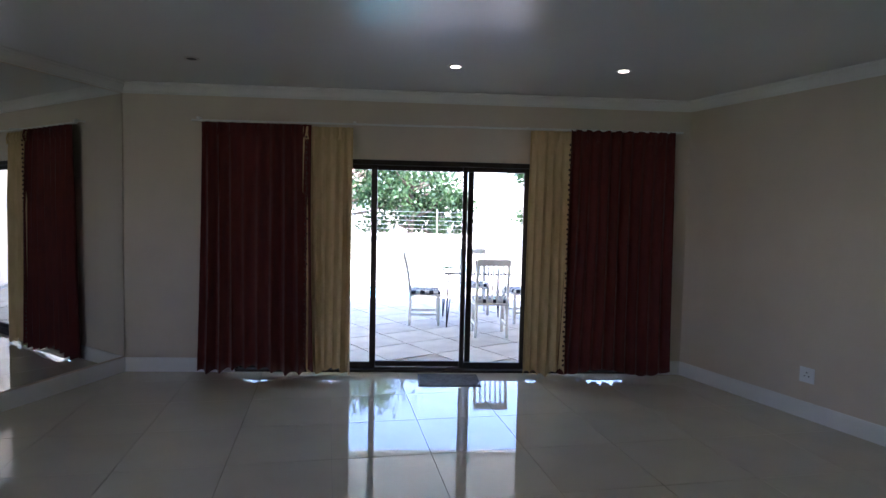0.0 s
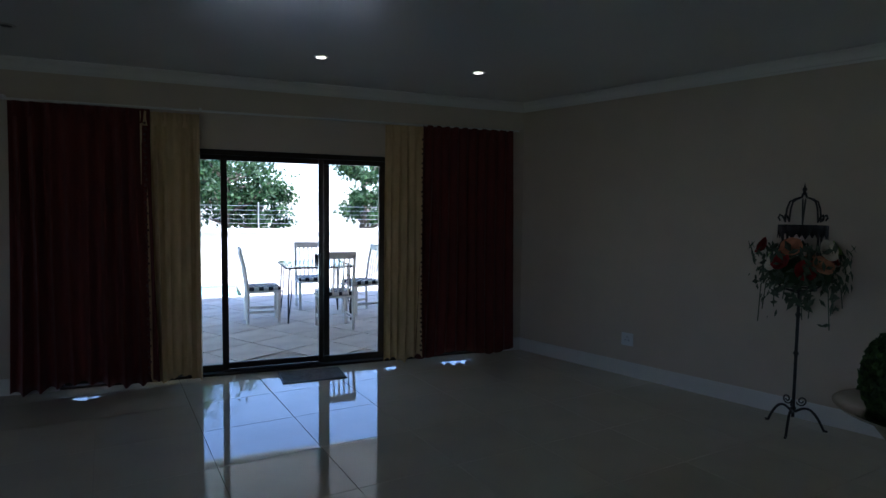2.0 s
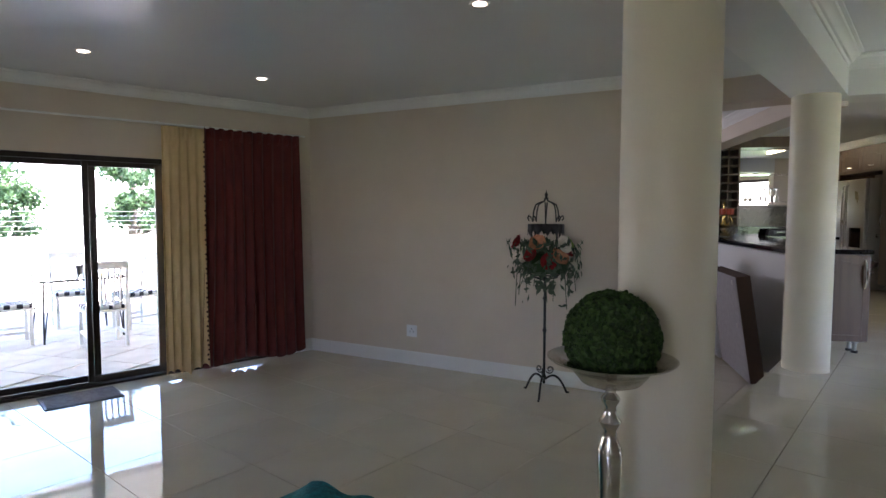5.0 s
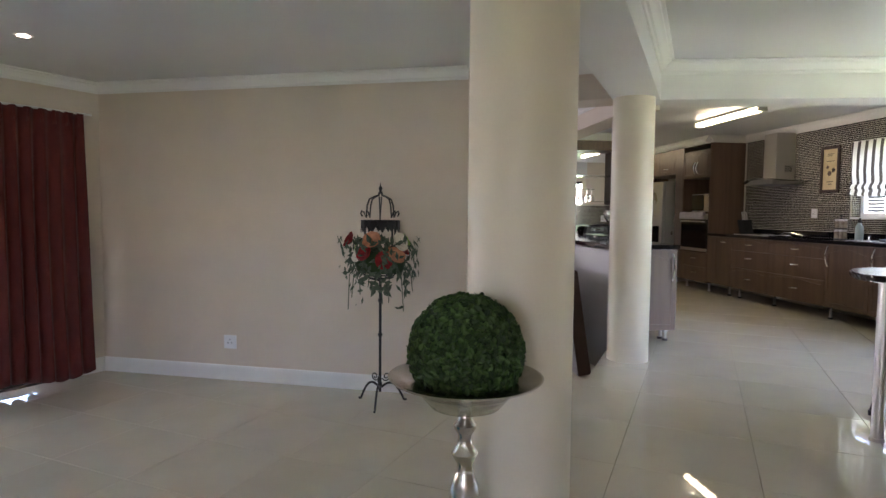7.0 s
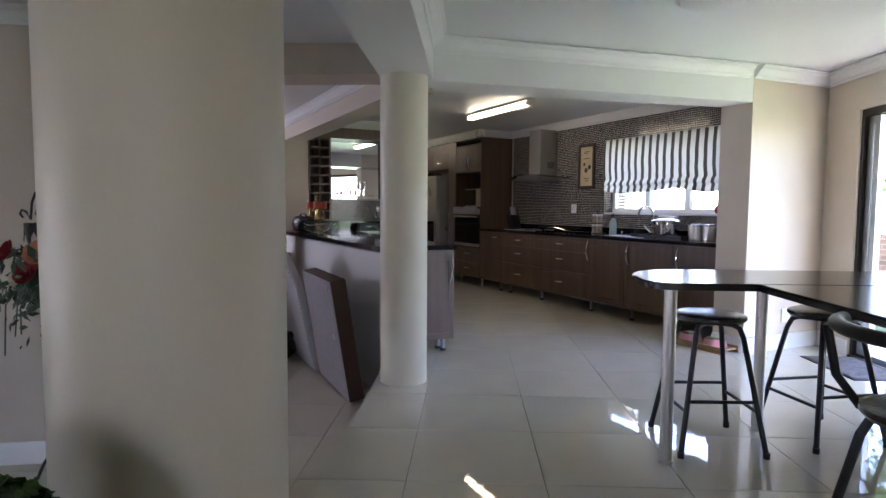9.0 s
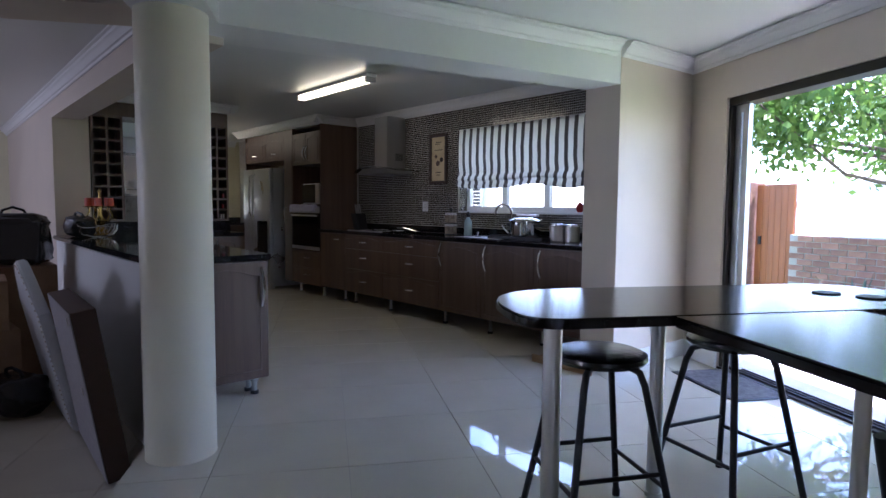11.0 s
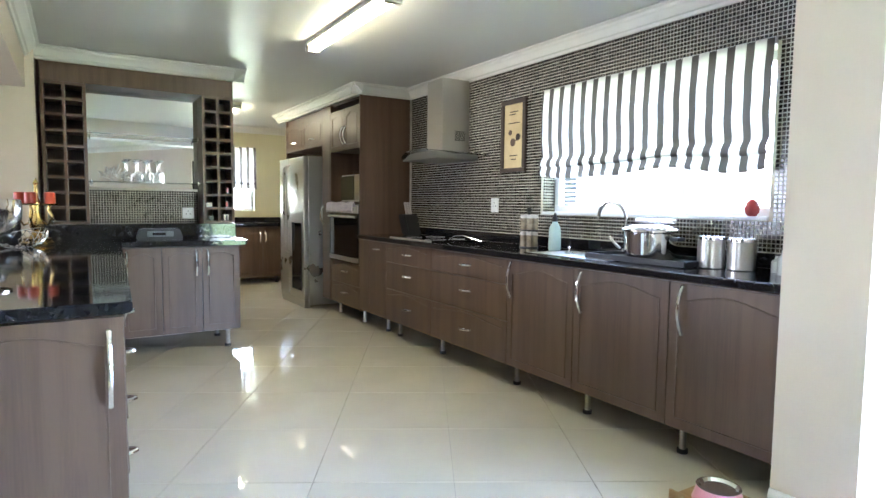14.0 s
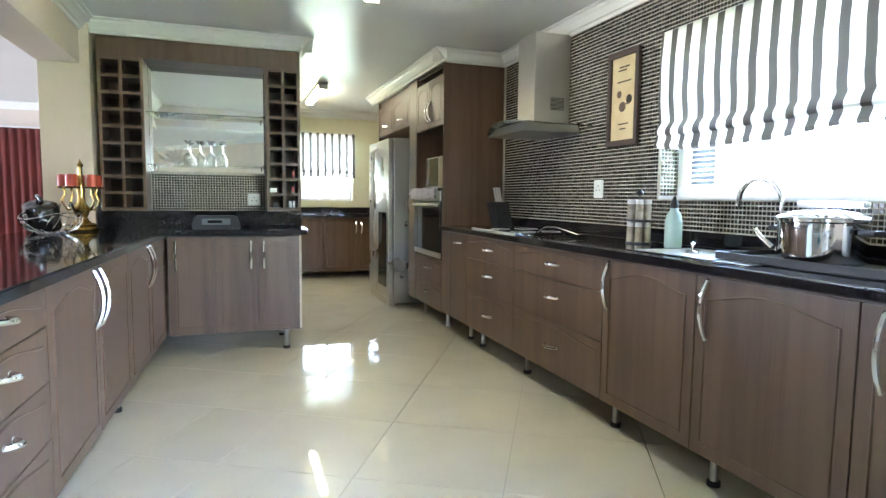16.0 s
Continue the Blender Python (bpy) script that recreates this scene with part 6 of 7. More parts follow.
def wine_glass(m, h=0.19, r=0.036):
    g_ = thing("wine_glass", m, "clear wine glass standing upside down", "glass", "wine glasses")
    bm = bmesh.new()
    lathe(bm, [(r * 0.8, 0), (r, h * 0.2), (r * 0.85, h * 0.42), (0.006, h * 0.52), (0.0045, h * 0.9), (r * 0.9, h), (r * 0.9, h + 0.002), (0.004, h * 0.93), (0.003, h * 0.53), (r * 0.8, h * 0.42), (r * 0.95, h * 0.2), (r * 0.76, 0)], 24)
    part("bowl_and_stem", bm, CLEAR, g_).visible_shadow = False


for k in range(4):
    wine_glass(bar.matrix_basis @ pose(0.60 + 0.085 * k, -0.14 + 0.02 * (k % 2), 1.399))
twig = thing("metal_twig_bowl", bar.matrix_basis @ pose(0.95, -0.14, 1.399), "silver branching coral ornament on a glass shelf", "ornament")
bm = bmesh.new()
rnd = random.Random(8)
lathe(bm, [(0, 0), (0.03, 0), (0.012, 0.012), (0, 0.012)], 14)
for k in range(11):
    a = math.pi * (0.08 + 0.84 * k / 10)
    L = rnd.uniform(0.10, 0.14)
    p1 = Vector((0.06 * math.cos(a), 0, 0.02 + 0.06 * math.sin(a)))
    p2 = Vector((L * math.cos(a), 0.01 * (k % 3), 0.02 + L * math.sin(a)))
    tube(bm, [(0, 0, 0.01), p1, p2], 0.003, 5)
    tube(bm, [p1, p1 + Vector((0.045 * math.cos(a + 0.6), 0.01, 0.045 * math.sin(a + 0.6)))], 0.0025, 5)
part("branches", bm, STEEL, twig)
for x, z, wd, hg, mt in ((0.085, 1.067, 0.02, 0.055, WHITE), (0.055, 1.067, 0.018, 0.055, WHITE), (0.20, 1.067, 0.04, 0.04, GREYP), (0.22, 1.192, 0.06, 0.035, WHITE), (0.06, 1.192, 0.02, 0.05, RUBY), (0.055, 1.318, 0.02, 0.05, RUBY)):
    bm = bmesh.new()
    rbox(bm, -wd / 2, wd / 2, -0.02, 0.02, 0, hg, 0.004)
    solid("small_box", bm, mt, "small packet kept in a bar pigeonhole", "box", "packets in the bar rack", at=bar.matrix_basis @ pose(x - 0.003, -0.05, z))
# tall glass goblet on the peninsula end
gb = thing("glass_goblet", pose(5.62, -2.36, PT), "tall clear glass goblet on the peninsula", "glass")
bm = bmesh.new()
lathe(bm, [(0, 0), (0.095, 0), (0.098, 0.005), (0.07, 0.014), (0.024, 0.024), (0.019, 0.04), (0.024, 0.10), (0.021, 0.15), (0.03, 0.165), (0.06, 0.185), (0.105, 0.205),
           (0.132, 0.25), (0.136, 0.30), (0.131, 0.32), (0.128, 0.32), (0.132, 0.30), (0.128, 0.252), (0.10, 0.21), (0.055, 0.192), (0.02, 0.176), (0, 0.172)], 40)
part("bowl_and_stem", bm, CLEAR, gb).visible_shadow = False

# ---- storage corner ----
CARD = material("cardboard", (0.30, 0.19, 0.105), 0.85, dark=(0.23, 0.14, 0.075), scale=5, fine=80, bump=0.08)
TAPE = material("packing_tape", (0.34, 0.25, 0.14), 0.3, bump=0.0)


def carton(m, w, d, h, label):
    c = thing("cardboard_box", m, label, "box", "moving boxes")
    bm = bmesh.new()
    rbox(bm, -w / 2, w / 2, -d / 2, d / 2, 0, h - 0.004, 0.004)
    part("box_body", bm, CARD, c)
    for s in (-1, 1):
        bm = bmesh.new()
        rbox(bm, -w / 2 + 0.002, w / 2 - 0.002, min(s * 0.003, s * (d / 2 - 0.001)), max(s * 0.003, s * (d / 2 - 0.001)), h - 0.004, h, 0.001)
        part("flap", bm, CARD, c)
    bm = bmesh.new()
    rbox(bm, -w / 2 + 0.01, w / 2 - 0.01, -0.03, 0.03, h + 0.0002, h + 0.0012, 0.0003)
    rbox(bm, -w / 2 - 0.0014, -w / 2 - 0.0004, -0.03, 0.03, h * 0.7, h, 0.0003)
    part("tape", bm, TAPE, c)


carton(pose(7.42, -1.33, LOW, 0, 0, 4), 0.62, 0.56, 0.56, "brown cardboard moving box on the floor")
carton(pose(7.44, -1.32, LOW + 0.5612, 0, 0, -3), 0.58, 0.52, 0.38, "brown cardboard moving box stacked on another")
carton(pose(8.05, -1.72, LOW, 0, 0, 0), 0.55, 0.52, 0.99, "tall brown cardboard moving box")
carton(pose(7.5, -0.62, LOW, 0, 0, 8), 0.6, 0.6, 0.62, "brown cardboard moving box on the floor")
carton(pose(7.52, -0.60, LOW + 0.6212, 0, 0, 2), 0.5, 0.5, 0.42, "brown cardboard moving box stacked on another")
soft_bag("travel_bag", pose(8.0, -1.70, LOW + 0.9912, 0, 0, 70), 0.52, 0.46, 0.44, 1.3, VINYL, "bulging square black travel bag on a carton", "bag", "black bags", 0.38)
soft_bag("travel_bag", pose(6.78, -1.55, LOW, 0, 0, 30), 0.44, 0.36, 0.30, 5.3, VINYL, "slumped black bag on the lounge floor", "bag", "black bags")
soft_bag("travel_bag", pose(6.95, -1.02, LOW, 0, 0, 120), 0.46, 0.4, 0.34, 7.7, VINYL, "slumped black bag on the lounge floor", "bag", "black bags")
FABRIC = material("grey_ticking", (0.40, 0.38, 0.40), 0.8, scale=20, fine=200, bump=0.1)
BASEWOOD = material("brown_bed_fabric", (0.10, 0.062, 0.048), 0.8, scale=20, bump=0.1)
bb = thing("bed_base", pose(5.086, -1.80, LOW, -9, 0, -2), "grey and brown bed base leaning on the low wall", "bed base")
# local: x along the wall, z up the lean, y towards the lounge
bm = bmesh.new()
rbox(bm, 0.0, 0.95, -0.12, 0.0, 0.012, 0.98, 0.006)
part("base_box", bm, BASEWOOD, bb)
bm = bmesh.new()
rbox(bm, 0.004, 0.946, 0.0005, 0.006, 0.016, 0.976, 0.002)
part("underside", bm, FABRIC, bb, "pale grey underside")
bm = bmesh.new()
for x, z in ((0.1, 0.9), (0.12, 0.5)):
    rbox(bm, x, x + 0.03, 0.0062, 0.012, z, z + 0.04, 0.002)
part("bracket", bm, STEEL, bb)
hb = thing("headboard", pose(6.07, -1.80, LOW, -12, 0, 0), "white buttoned headboard with a studded arched edge", "headboard")
WV = material("white_leatherette", (0.66, 0.68, 0.72), 0.4, scale=20, bump=0.05, spread=0.06)
up = Matrix(((1, 0, 0, 0), (0, 0, -1, 0), (0, 1, 0, 0), (0, 0, 0, 1)))
line = [(0, 0.01), (1.0, 0.01), (1.0, 0.84)] + [(1.0 - u, 0.84 + 0.32 * (0.5 - 0.5 * math.cos(2 * math.pi * u)) ** 0.6) for u in [i / 20 for i in range(1, 20)]] + [(0, 0.84)]
bm = bmesh.new()
prism(bm, line, 0.0, 0.07, up, r=0.012)
part("panel", bm, WV, hb)
bm = bmesh.new()
for i in range(2, len(line)):
    (ax, az), (bx, bz) = line[i], line[(i + 1) % len(line)]
    nn = max(1, int(math.hypot(bx - ax, bz - az) / 0.035))
    for q in range(nn):
        x, z = ax + (bx - ax) * q / nn, az + (bz - az) * q / nn
        x, z = 0.5 + (x - 0.5) * 0.95, 0.6 + (z - 0.6) * 0.95
        lathe(bm, [(0.008, 0), (0.006, 0.005), (0, 0.007)], 8, Matrix.Translation((x, 0.0005, z)) @ pose(0, 0, 0, -90))
part("studs", bm, CHROME, hb, "row of bright metal studs")

# far red curtain in the adjoining room
fc = thing("curtain", pose(12.88, 0, 0, 0, 0, 0), "red pleated curtain on the far room wall", "curtain")
bm = bmesh.new()
rows_ = []
for j in range(16):
    v = j / 15
    rows_.append([bm.verts.new((-0.09 - 0.035 * math.sin(i * 0.66) * (0.5 + 0.5 * v), -1.02 + 1.6 * i / 160, 2.0 - 2.27 * v)) for i in range(161)])
for a, b in zip(rows_, rows_[1:]):
    for i in range(160):
        bm.faces.new((a[i], b[i], b[i + 1], a[i + 1]))
cl = part("cloth", bm, BURGUNDY, fc)
so = cl.modifiers.new("thick", "SOLIDIFY")
so.thickness = 0.003
bm = bmesh.new()
tube(bm, [(-0.09, -1.1, 2.015), (-0.09, 0.7, 2.015)], 0.011, 8)
for y in (-1.0, 0.6):
    rbox(bm, -0.1, 0.02, y - 0.01, y + 0.01, 2.005, 2.025, 0.002)
part("rail", bm, WHITE, fc)

# ---- verandah and pool side, beyond the sliding door (x along the wall, y < 0 is outside) ----
GR = -0.36
STONE = material("sandstone_paving", (0.54, 0.50, 0.44), 0.75, dark=(0.43, 0.39, 0.34), scale=3, fine=60, bump=0.15, random_tint=0.08)
RENDERW = material("cream_render", (0.74, 0.70, 0.62), 0.8, scale=4, bump=0.1, spread=0.07)
bm = bm_boxes((-12, 14, -5.45, -T - 0.002, -0.8, GR - 0.012), (-12, 2.55, -9.0, -5.45, -0.8, GR - 0.012), (2.55, 14, -9.0, -7.1, -0.8, GR - 0.012))
pav = structure("pavement_patio", bm, GROUT, "pale sandstone patio round the pool", "pavement", at=WIN)
POOL = material("pool_water", (0.06, 0.42, 0.44), 0.06, scale=3, fine=14, bump=0.25)
bm = bm_boxes((2.6, 13.9, -7.05, -5.5, -0.75, GR - 0.04))
structure("water_pool", bm, POOL, "turquoise swimming pool water", "water", at=WIN)
bm = bm_boxes((-14, 15, -8.55, -8.3, -0.8, 0.66))
w_ = structure("wall_boundary", bm, RENDERW, "cream rendered boundary wall behind the pool", "wall", at=WIN)
bm = bm_boxes((-14, 15, -8.6, -8.25, 0.661, 0.72))
part("coping", bm, RENDERW, w_)
for k in range(5):
    bm = bmesh.new()
    tube(bm, [(-14, -8.42, 0.84 + 0.10 * k), (15, -8.42, 0.84 + 0.10 * k)], 0.003, 5)
    part("fence_wire", bm, STEEL, w_)
for k in range(10):
    bm = bmesh.new()
    tube(bm, [(-13 + 3 * k, -8.42, 0.721), (-13 + 3 * k, -8.42, 1.32)], 0.015, 6)
    part("fence_post", bm, STEEL, w_)
# verandah roof: edge beam, gutter and slatted underside
ver = thing("verandah_roof", WIN, "white slatted verandah roof with a gutter", "roof", kind="structure")
bm = bm_boxes((-3.5, 8.5, -4.1, -T - 0.003, 2.26, 2.34))
part("deck", bm, WHITE, ver)
SLAT = material("pale_slat", (0.78, 0.76, 0.70), 0.6, scale=6, stretch=(0.5, 6, 6))
sl = bmesh.new()
rbox(sl, -3.4, 8.4, -0.04, 0.04, 2.235, 2.259, 0.003, 1)
me = bpy.data.meshes.new("slat")
sl.to_mesh(me)
sl.free()
me.materials.append(SLAT)
for k in range(38):
    ob = new("slat", me)
    ob.parent = ver
    ob.location = (0, -0.35 - k * 0.098, 0)
bm = bmesh.new()
rbox(bm, -3.5, 8.5, -4.22, -4.101, 2.18, 2.36, 0.008)
part("gutter", bm, WHITE, ver)
# verandah posts at the far ends
for x in (-3.3, 8.3):
    bm = bmesh.new()
    rbox(bm, x - 0.08, x + 0.08, -4.08, -3.92, GR, 2.234, 0.01)
    part("post", bm, WHITE, ver)

# patio table and chairs
WHITEWOOD = material("white_garden_wood", (0.72, 0.70, 0.66), 0.55, scale=8, bump=0.05)
CUSH = bpy.data.materials.new("spotted_cushion")
CUSH.use_nodes = True
nn, ll = CUSH.node_tree.nodes, CUSH.node_tree.links
tc_, vo, rp = nn.new("ShaderNodeTexCoord"), nn.new("ShaderNodeTexChecker"), nn["Principled BSDF"]
vo.inputs["Scale"].default_value = 16
vo.inputs["Color1"].default_value, vo.inputs["Color2"].default_value = (0.03, 0.03, 0.045, 1), (0.62, 0.62, 0.62, 1)
ll.new(tc_.outputs["Object"], vo.inputs[0])
ll.new(vo.outputs[0], rp.inputs["Base Color"])
rp.inputs["Roughness"].default_value = 0.9


def garden_chair(m):
    c = thing("garden_chair", m, "white slatted garden chair with a dark checked cushion", "chair", "chairs round the patio table")
    for x in (-0.2, 0.2):
        bm = bmesh.new()
        rbox(bm, x - 0.02, x + 0.02, 0.18, 0.22, 0, 0.42, 0.005)
        part("leg", bm, WHITEWOOD, c)
        bm = bmesh.new()
        tube(bm, [(x, -0.21, 0.0), (x, -0.20, 0.42), (x, -0.24, 0.75), (x, -0.30, 1.0)], 0.021, 8)
        part("back_leg", bm, WHITEWOOD, c)
        bm = bmesh.new()
        rbox(bm, x - 0.012, x + 0.012, -0.19, 0.18, 0.14, 0.175, 0.004)
        part("stretcher", bm, WHITEWOOD, c)
    bm = bmesh.new()
    rbox(bm, -0.23, 0.23, -0.22, 0.24, 0.42, 0.445, 0.008)
    part("seat", bm, WHITEWOOD, c)
    bm = bmesh.new()
    rbox(bm, -0.22, 0.22, -0.2, 0.22, 0.446, 0.50, 0.025, 3)
    part("cushion", bm, CUSH, c, "dark checked seat cushion")
    bm = bmesh.new()
    rbox(bm, -0.22, 0.22, -0.315, -0.275, 0.93, 1.02, 0.012)
    part("top_rail", bm, WHITEWOOD, c)
    for k in range(5):
        x = -0.13 + 0.065 * k
        bm = bmesh.new()
        tube(bm, [(x, -0.21, 0.45), (x, -0.245, 0.72), (x, -0.29, 0.94)], 0.011, 6)
        part("spindle", bm, WHITEWOOD, c)
    return c


ch = garden_chair(WIN @ pose(2.44, -2.85, GR, 0, 0, 90))
for x, y, a in ((1.62, -3.75, 0), (1.60, -2.08, 180), (0.98, -3.1, -75)):
    copy_thing(ch, WIN @ pose(x, y, GR, 0, 0, a))
pt = thing("patio_table", WIN @ pose(1.70, -2.98, GR), "square glass patio table on thin black legs", "table")
bm = bmesh.new()
rbox(bm, -0.46, 0.46, -0.46, 0.46, 0.765, 0.778, 0.004)
part("glass_top", bm, SHELFGLASS, pt, "glass tabletop")
bm = bmesh.new()
for b_ in ((-0.47, 0.47, -0.47, -0.45, 0.74, 0.764), (-0.47, 0.47, 0.45, 0.47, 0.74, 0.764), (-0.47, -0.45, -0.45, 0.45, 0.74, 0.764), (0.45, 0.47, -0.45, 0.45, 0.74, 0.764)):
    rbox(bm, *b_, 0.004)
part("rim", bm, BLACKMETAL, pt)
for x in (-0.43, 0.43):
    for y in (-0.43, 0.43):
        bm = bmesh.new()
        tube(bm, [(x, y, 0.0), (x, y, 0.3), (x * 0.96, y * 0.96, 0.74)], 0.011, 8)
        tube(bm, [(x, y, 0.012), (x * 0.9, y, 0.4), (x * 0.9, y * 0.9, 0.74)], 0.008, 8)
        part("leg", bm, BLACKMETAL, pt)
bm = bmesh.new()
lathe(bm, [(0, 0), (0.035, 0), (0.042, 0.12), (0.038, 0.12), (0.032, 0.006), (0, 0.006)], 20)
solid("planter_cup", bm, BLACK, "dark cup standing on the patio table", "cup", at=WIN @ pose(1.66, -3.0, GR + 0.7785))


# ---- trees and shrubs ----
DARKLEAF = leaf_material("dark_leaves", (0.020, 0.050, 0.016), (0.060, 0.115, 0.035))
LIGHTLEAF = leaf_material("light_leaves", (0.06, 0.13, 0.02), (0.17, 0.26, 0.05))
BARK = material("bark", (0.16, 0.12, 0.09), 0.9, dark=(0.09, 0.065, 0.05), scale=8, stretch=(3, 3, 0.6), bump=0.5)


def tree(m, height, spread, clumps, leaves, seed, leaf, label, size=0.09, trunk_r=0.12, bare=0.3):
    rnd = random.Random(seed)
    t = thing("tree", m, label, "tree", "garden trees")
    bm = bmesh.new()
    tops = []
    tube(bm, [(0, 0, 0), (0.05, 0.02, height * 0.3), (-0.04, 0.06, height * 0.6), (0.02, 0, height * 0.92)], trunk_r, 10, r_end=trunk_r * 0.2)
    for k in range(clumps):
        z0 = height * rnd.uniform(bare, 0.9)
        a = rnd.uniform(0, 6.283)
        reach = spread * rnd.uniform(0.45, 1.0) * (1.15 - 0.65 * (z0 / height - bare))
        end = Vector((reach * math.cos(a), reach * math.sin(a), z0 + rnd.uniform(0.1, 0.5) * reach))
        mid = Vector((reach * 0.5 * math.cos(a), reach * 0.5 * math.sin(a), z0 + 0.05 * reach))
        tube(bm, [(0, 0, z0 - 0.15), mid, end], trunk_r * 0.35, 6, r_end=0.012)
        tops += [(end, 1.0), ((mid + end) / 2, 0.75)]
    tops.append((Vector((0, 0, height * 0.95)), 0.9))
    part("trunk", bm, BARK, t)
    verts, faces = [], []
    for _ in range(leaves):
        c, k = rnd.choice(tops)
        d = Vector((rnd.gauss(0, 1), rnd.gauss(0, 1), rnd.gauss(0, 0.7))) * spread * 0.17 * k
        p = c + d
        q = Vector((rnd.uniform(-1, 1), rnd.uniform(-1, 1), rnd.uniform(-0.2, 1))).normalized()
        t1 = q.orthogonal().normalized()
        t1 = Matrix.Rotation(rnd.uniform(0, 6.28), 3, q) @ t1
        t2 = q.cross(t1)
        L = size * rnd.uniform(0.6, 1.3)
        i = len(verts)
        verts += [p - t1 * L * 0.5, p + t2 * L * 0.28, p + t1 * L * 0.5, p - t2 * L * 0.28]
        faces.append((i, i + 1, i + 2, i + 3))
    me = bpy.data.meshes.new("crown")
    me.from_pydata([tuple(v) for v in verts], [], faces)
    me.materials.append(leaf)
    ob = new("crown", me)
    ob.parent = t
    return t


for x, y, h, s, sd, lf, sz in ((4.6, -10.2, 4.6, 1.9, 1, DARKLEAF, 0.13), (2.6, -10.6, 2.9, 1.5, 2, DARKLEAF, 0.12), (1.75, -11.0, 2.3, 1.0, 3, DARKLEAF, 0.12), (-0.95, -10.4, 3.2, 0.9, 4, DARKLEAF, 0.12), (7.5, -11.0, 5.0, 2.2, 5, DARKLEAF, 0.14), (-5.2, -11.5, 3.2, 1.6, 6, DARKLEAF, 0.13)):
    tree(WIN @ pose(x, y, -0.5), h, s, 20, 5000, sd, lf, "dense dark green tree behind the boundary wall", sz, 0.14, 0.35)

# backdrop wall added for the glare between the trees, hides the far lawn
structure("wall_backdrop", bm_boxes((-16, 18, -14.2, -14.0, -0.6, 1.3)), RENDERW, "added cream wall for the bright band behind the trees", "wall", at=WIN)

# neighbour's roof far behind the wall
TILEROOF = material("brown_roof_tiles", (0.20, 0.12, 0.09), 0.8, scale=8, bump=0.2)
nb = thing("neighbour_house", WIN @ pose(9.5, -19, -0.5), "brown-roofed neighbouring house behind the trees", "house")
bm = bm_boxes((-5, 5, -3, 3, 0, 2.6))
part("wall", bm, RENDERW, nb)
bm = bmesh.new()
prism(bm, [(-3.5, 2.6), (3.5, 2.6), (0, 4.6)], -5.4, 5.4, pose(0, 0, 0, 90, 0, 90))
part("roof", bm, TILEROOF, nb)
for x in (-2.5, 1.5):
    bm = bmesh.new()
    rbox(bm, x, x + 1.2, 3.001, 3.05, 0.9, 2.1, 0.01)
    part("window", bm, BLACKGLASS, nb)

# outbuilding with a louvred window, outside the kitchen
shed = thing("outbuilding", pose(8.25, -8.2, -0.5), "cream outbuilding with a dark louvred window outside the kitchen", "outbuilding")
part("wall", bm_boxes((0, 0.36, -0.2, 0, 0, 2.9), (0.36, 0.92, -0.2, 0, 0, 1.65), (0.36, 0.92, -0.2, 0, 2.35, 2.9), (0.92, 3.0, -0.2, 0, 0, 2.9)), RENDERW, shed)
part("roof", bm_boxes((-0.15, 3.15, -0.5, 0.25, 2.901, 2.98)), TILEROOF, shed)
bm = bmesh.new()
for b_ in ((0.36, 0.92, -0.07, 0.012, 1.65, 1.71), (0.36, 0.92, -0.07, 0.012, 2.29, 2.35), (0.36, 0.42, -0.07, 0.012, 1.71, 2.29), (0.86, 0.92, -0.07, 0.012, 1.71, 2.29)):
    rbox(bm, *b_, 0.004)
louvre = part("window", bm, UPVC, shed, "white frame of the louvred window")
for k in range(10):
    bm = bmesh.new()
    rbox(bm, 0.42, 0.86, -0.05, -0.03, 1.715 + k * 0.057, 1.765 + k * 0.057, 0.003, 1)
    part("louvre_slat", bm, BLACK, louvre)
bm = bmesh.new()
tube(bm, [(-0.05, 0.12, 0), (-0.05, 0.12, 2.9)], 0.05, 12)
part("post", bm, ALU, shed, "blue-grey metal post")

# ---- garden beyond the dining door ----
GG = -0.16
bm = bmesh.new()
box(bm, -8, 12, 1.02, 30, -0.8, GG, GLASS)
structure("ground_lawn", bm, LAWN, "sunny lawn outside the garden door", "ground")
bm = bmesh.new()
box(bm, -1.5, 12, T + 0.002, 1.0, -0.8, -0.06, GLASS)
structure("pavement_garden", bm, STONE, "pale paved strip outside the garden door", "pavement")
BRICK = material("red_brown_brick", (0.33, 0.18, 0.13), 0.85, dark=(0.24, 0.12, 0.085), scale=10, fine=80, bump=0.3, random_tint=0.25)
MORTAR = material("mortar", (0.42, 0.39, 0.35), 0.9)
GATEWOOD = material("orange_gate_wood", (0.34, 0.105, 0.028), 0.5, dark=(0.25, 0.075, 0.02), scale=4, stretch=(6, 6, 0.4))
GW = pose(4.75, -10.2, GG, 0, 0, -20)          # x along the garden wall, y towards the house
gw = structure("wall_garden_brick", bm_boxes((-3.2, -0.33, -0.1, 0.1, 0, 1.05), (0.62, 5.2, -0.1, 0.1, 0, 1.05)), MORTAR, "low brick garden wall beside the gate", "wall", at=GW)
pw_ = structure("wall_garden_white", bm_boxes((-9, 9, -3.3, -3.1, 0, 1.9)), RENDERW, "white boundary wall at the end of the garden", "wall", at=GW)
bmb = bmesh.new()
rbox(bmb, -0.108, 0.108, 0, 0.012, -0.034, 0.034, 0.004, 1)
brick_mesh = bpy.data.meshes.new("brick")
bmb.to_mesh(brick_mesh)
bmb.free()
brick_mesh.materials.append(BRICK)
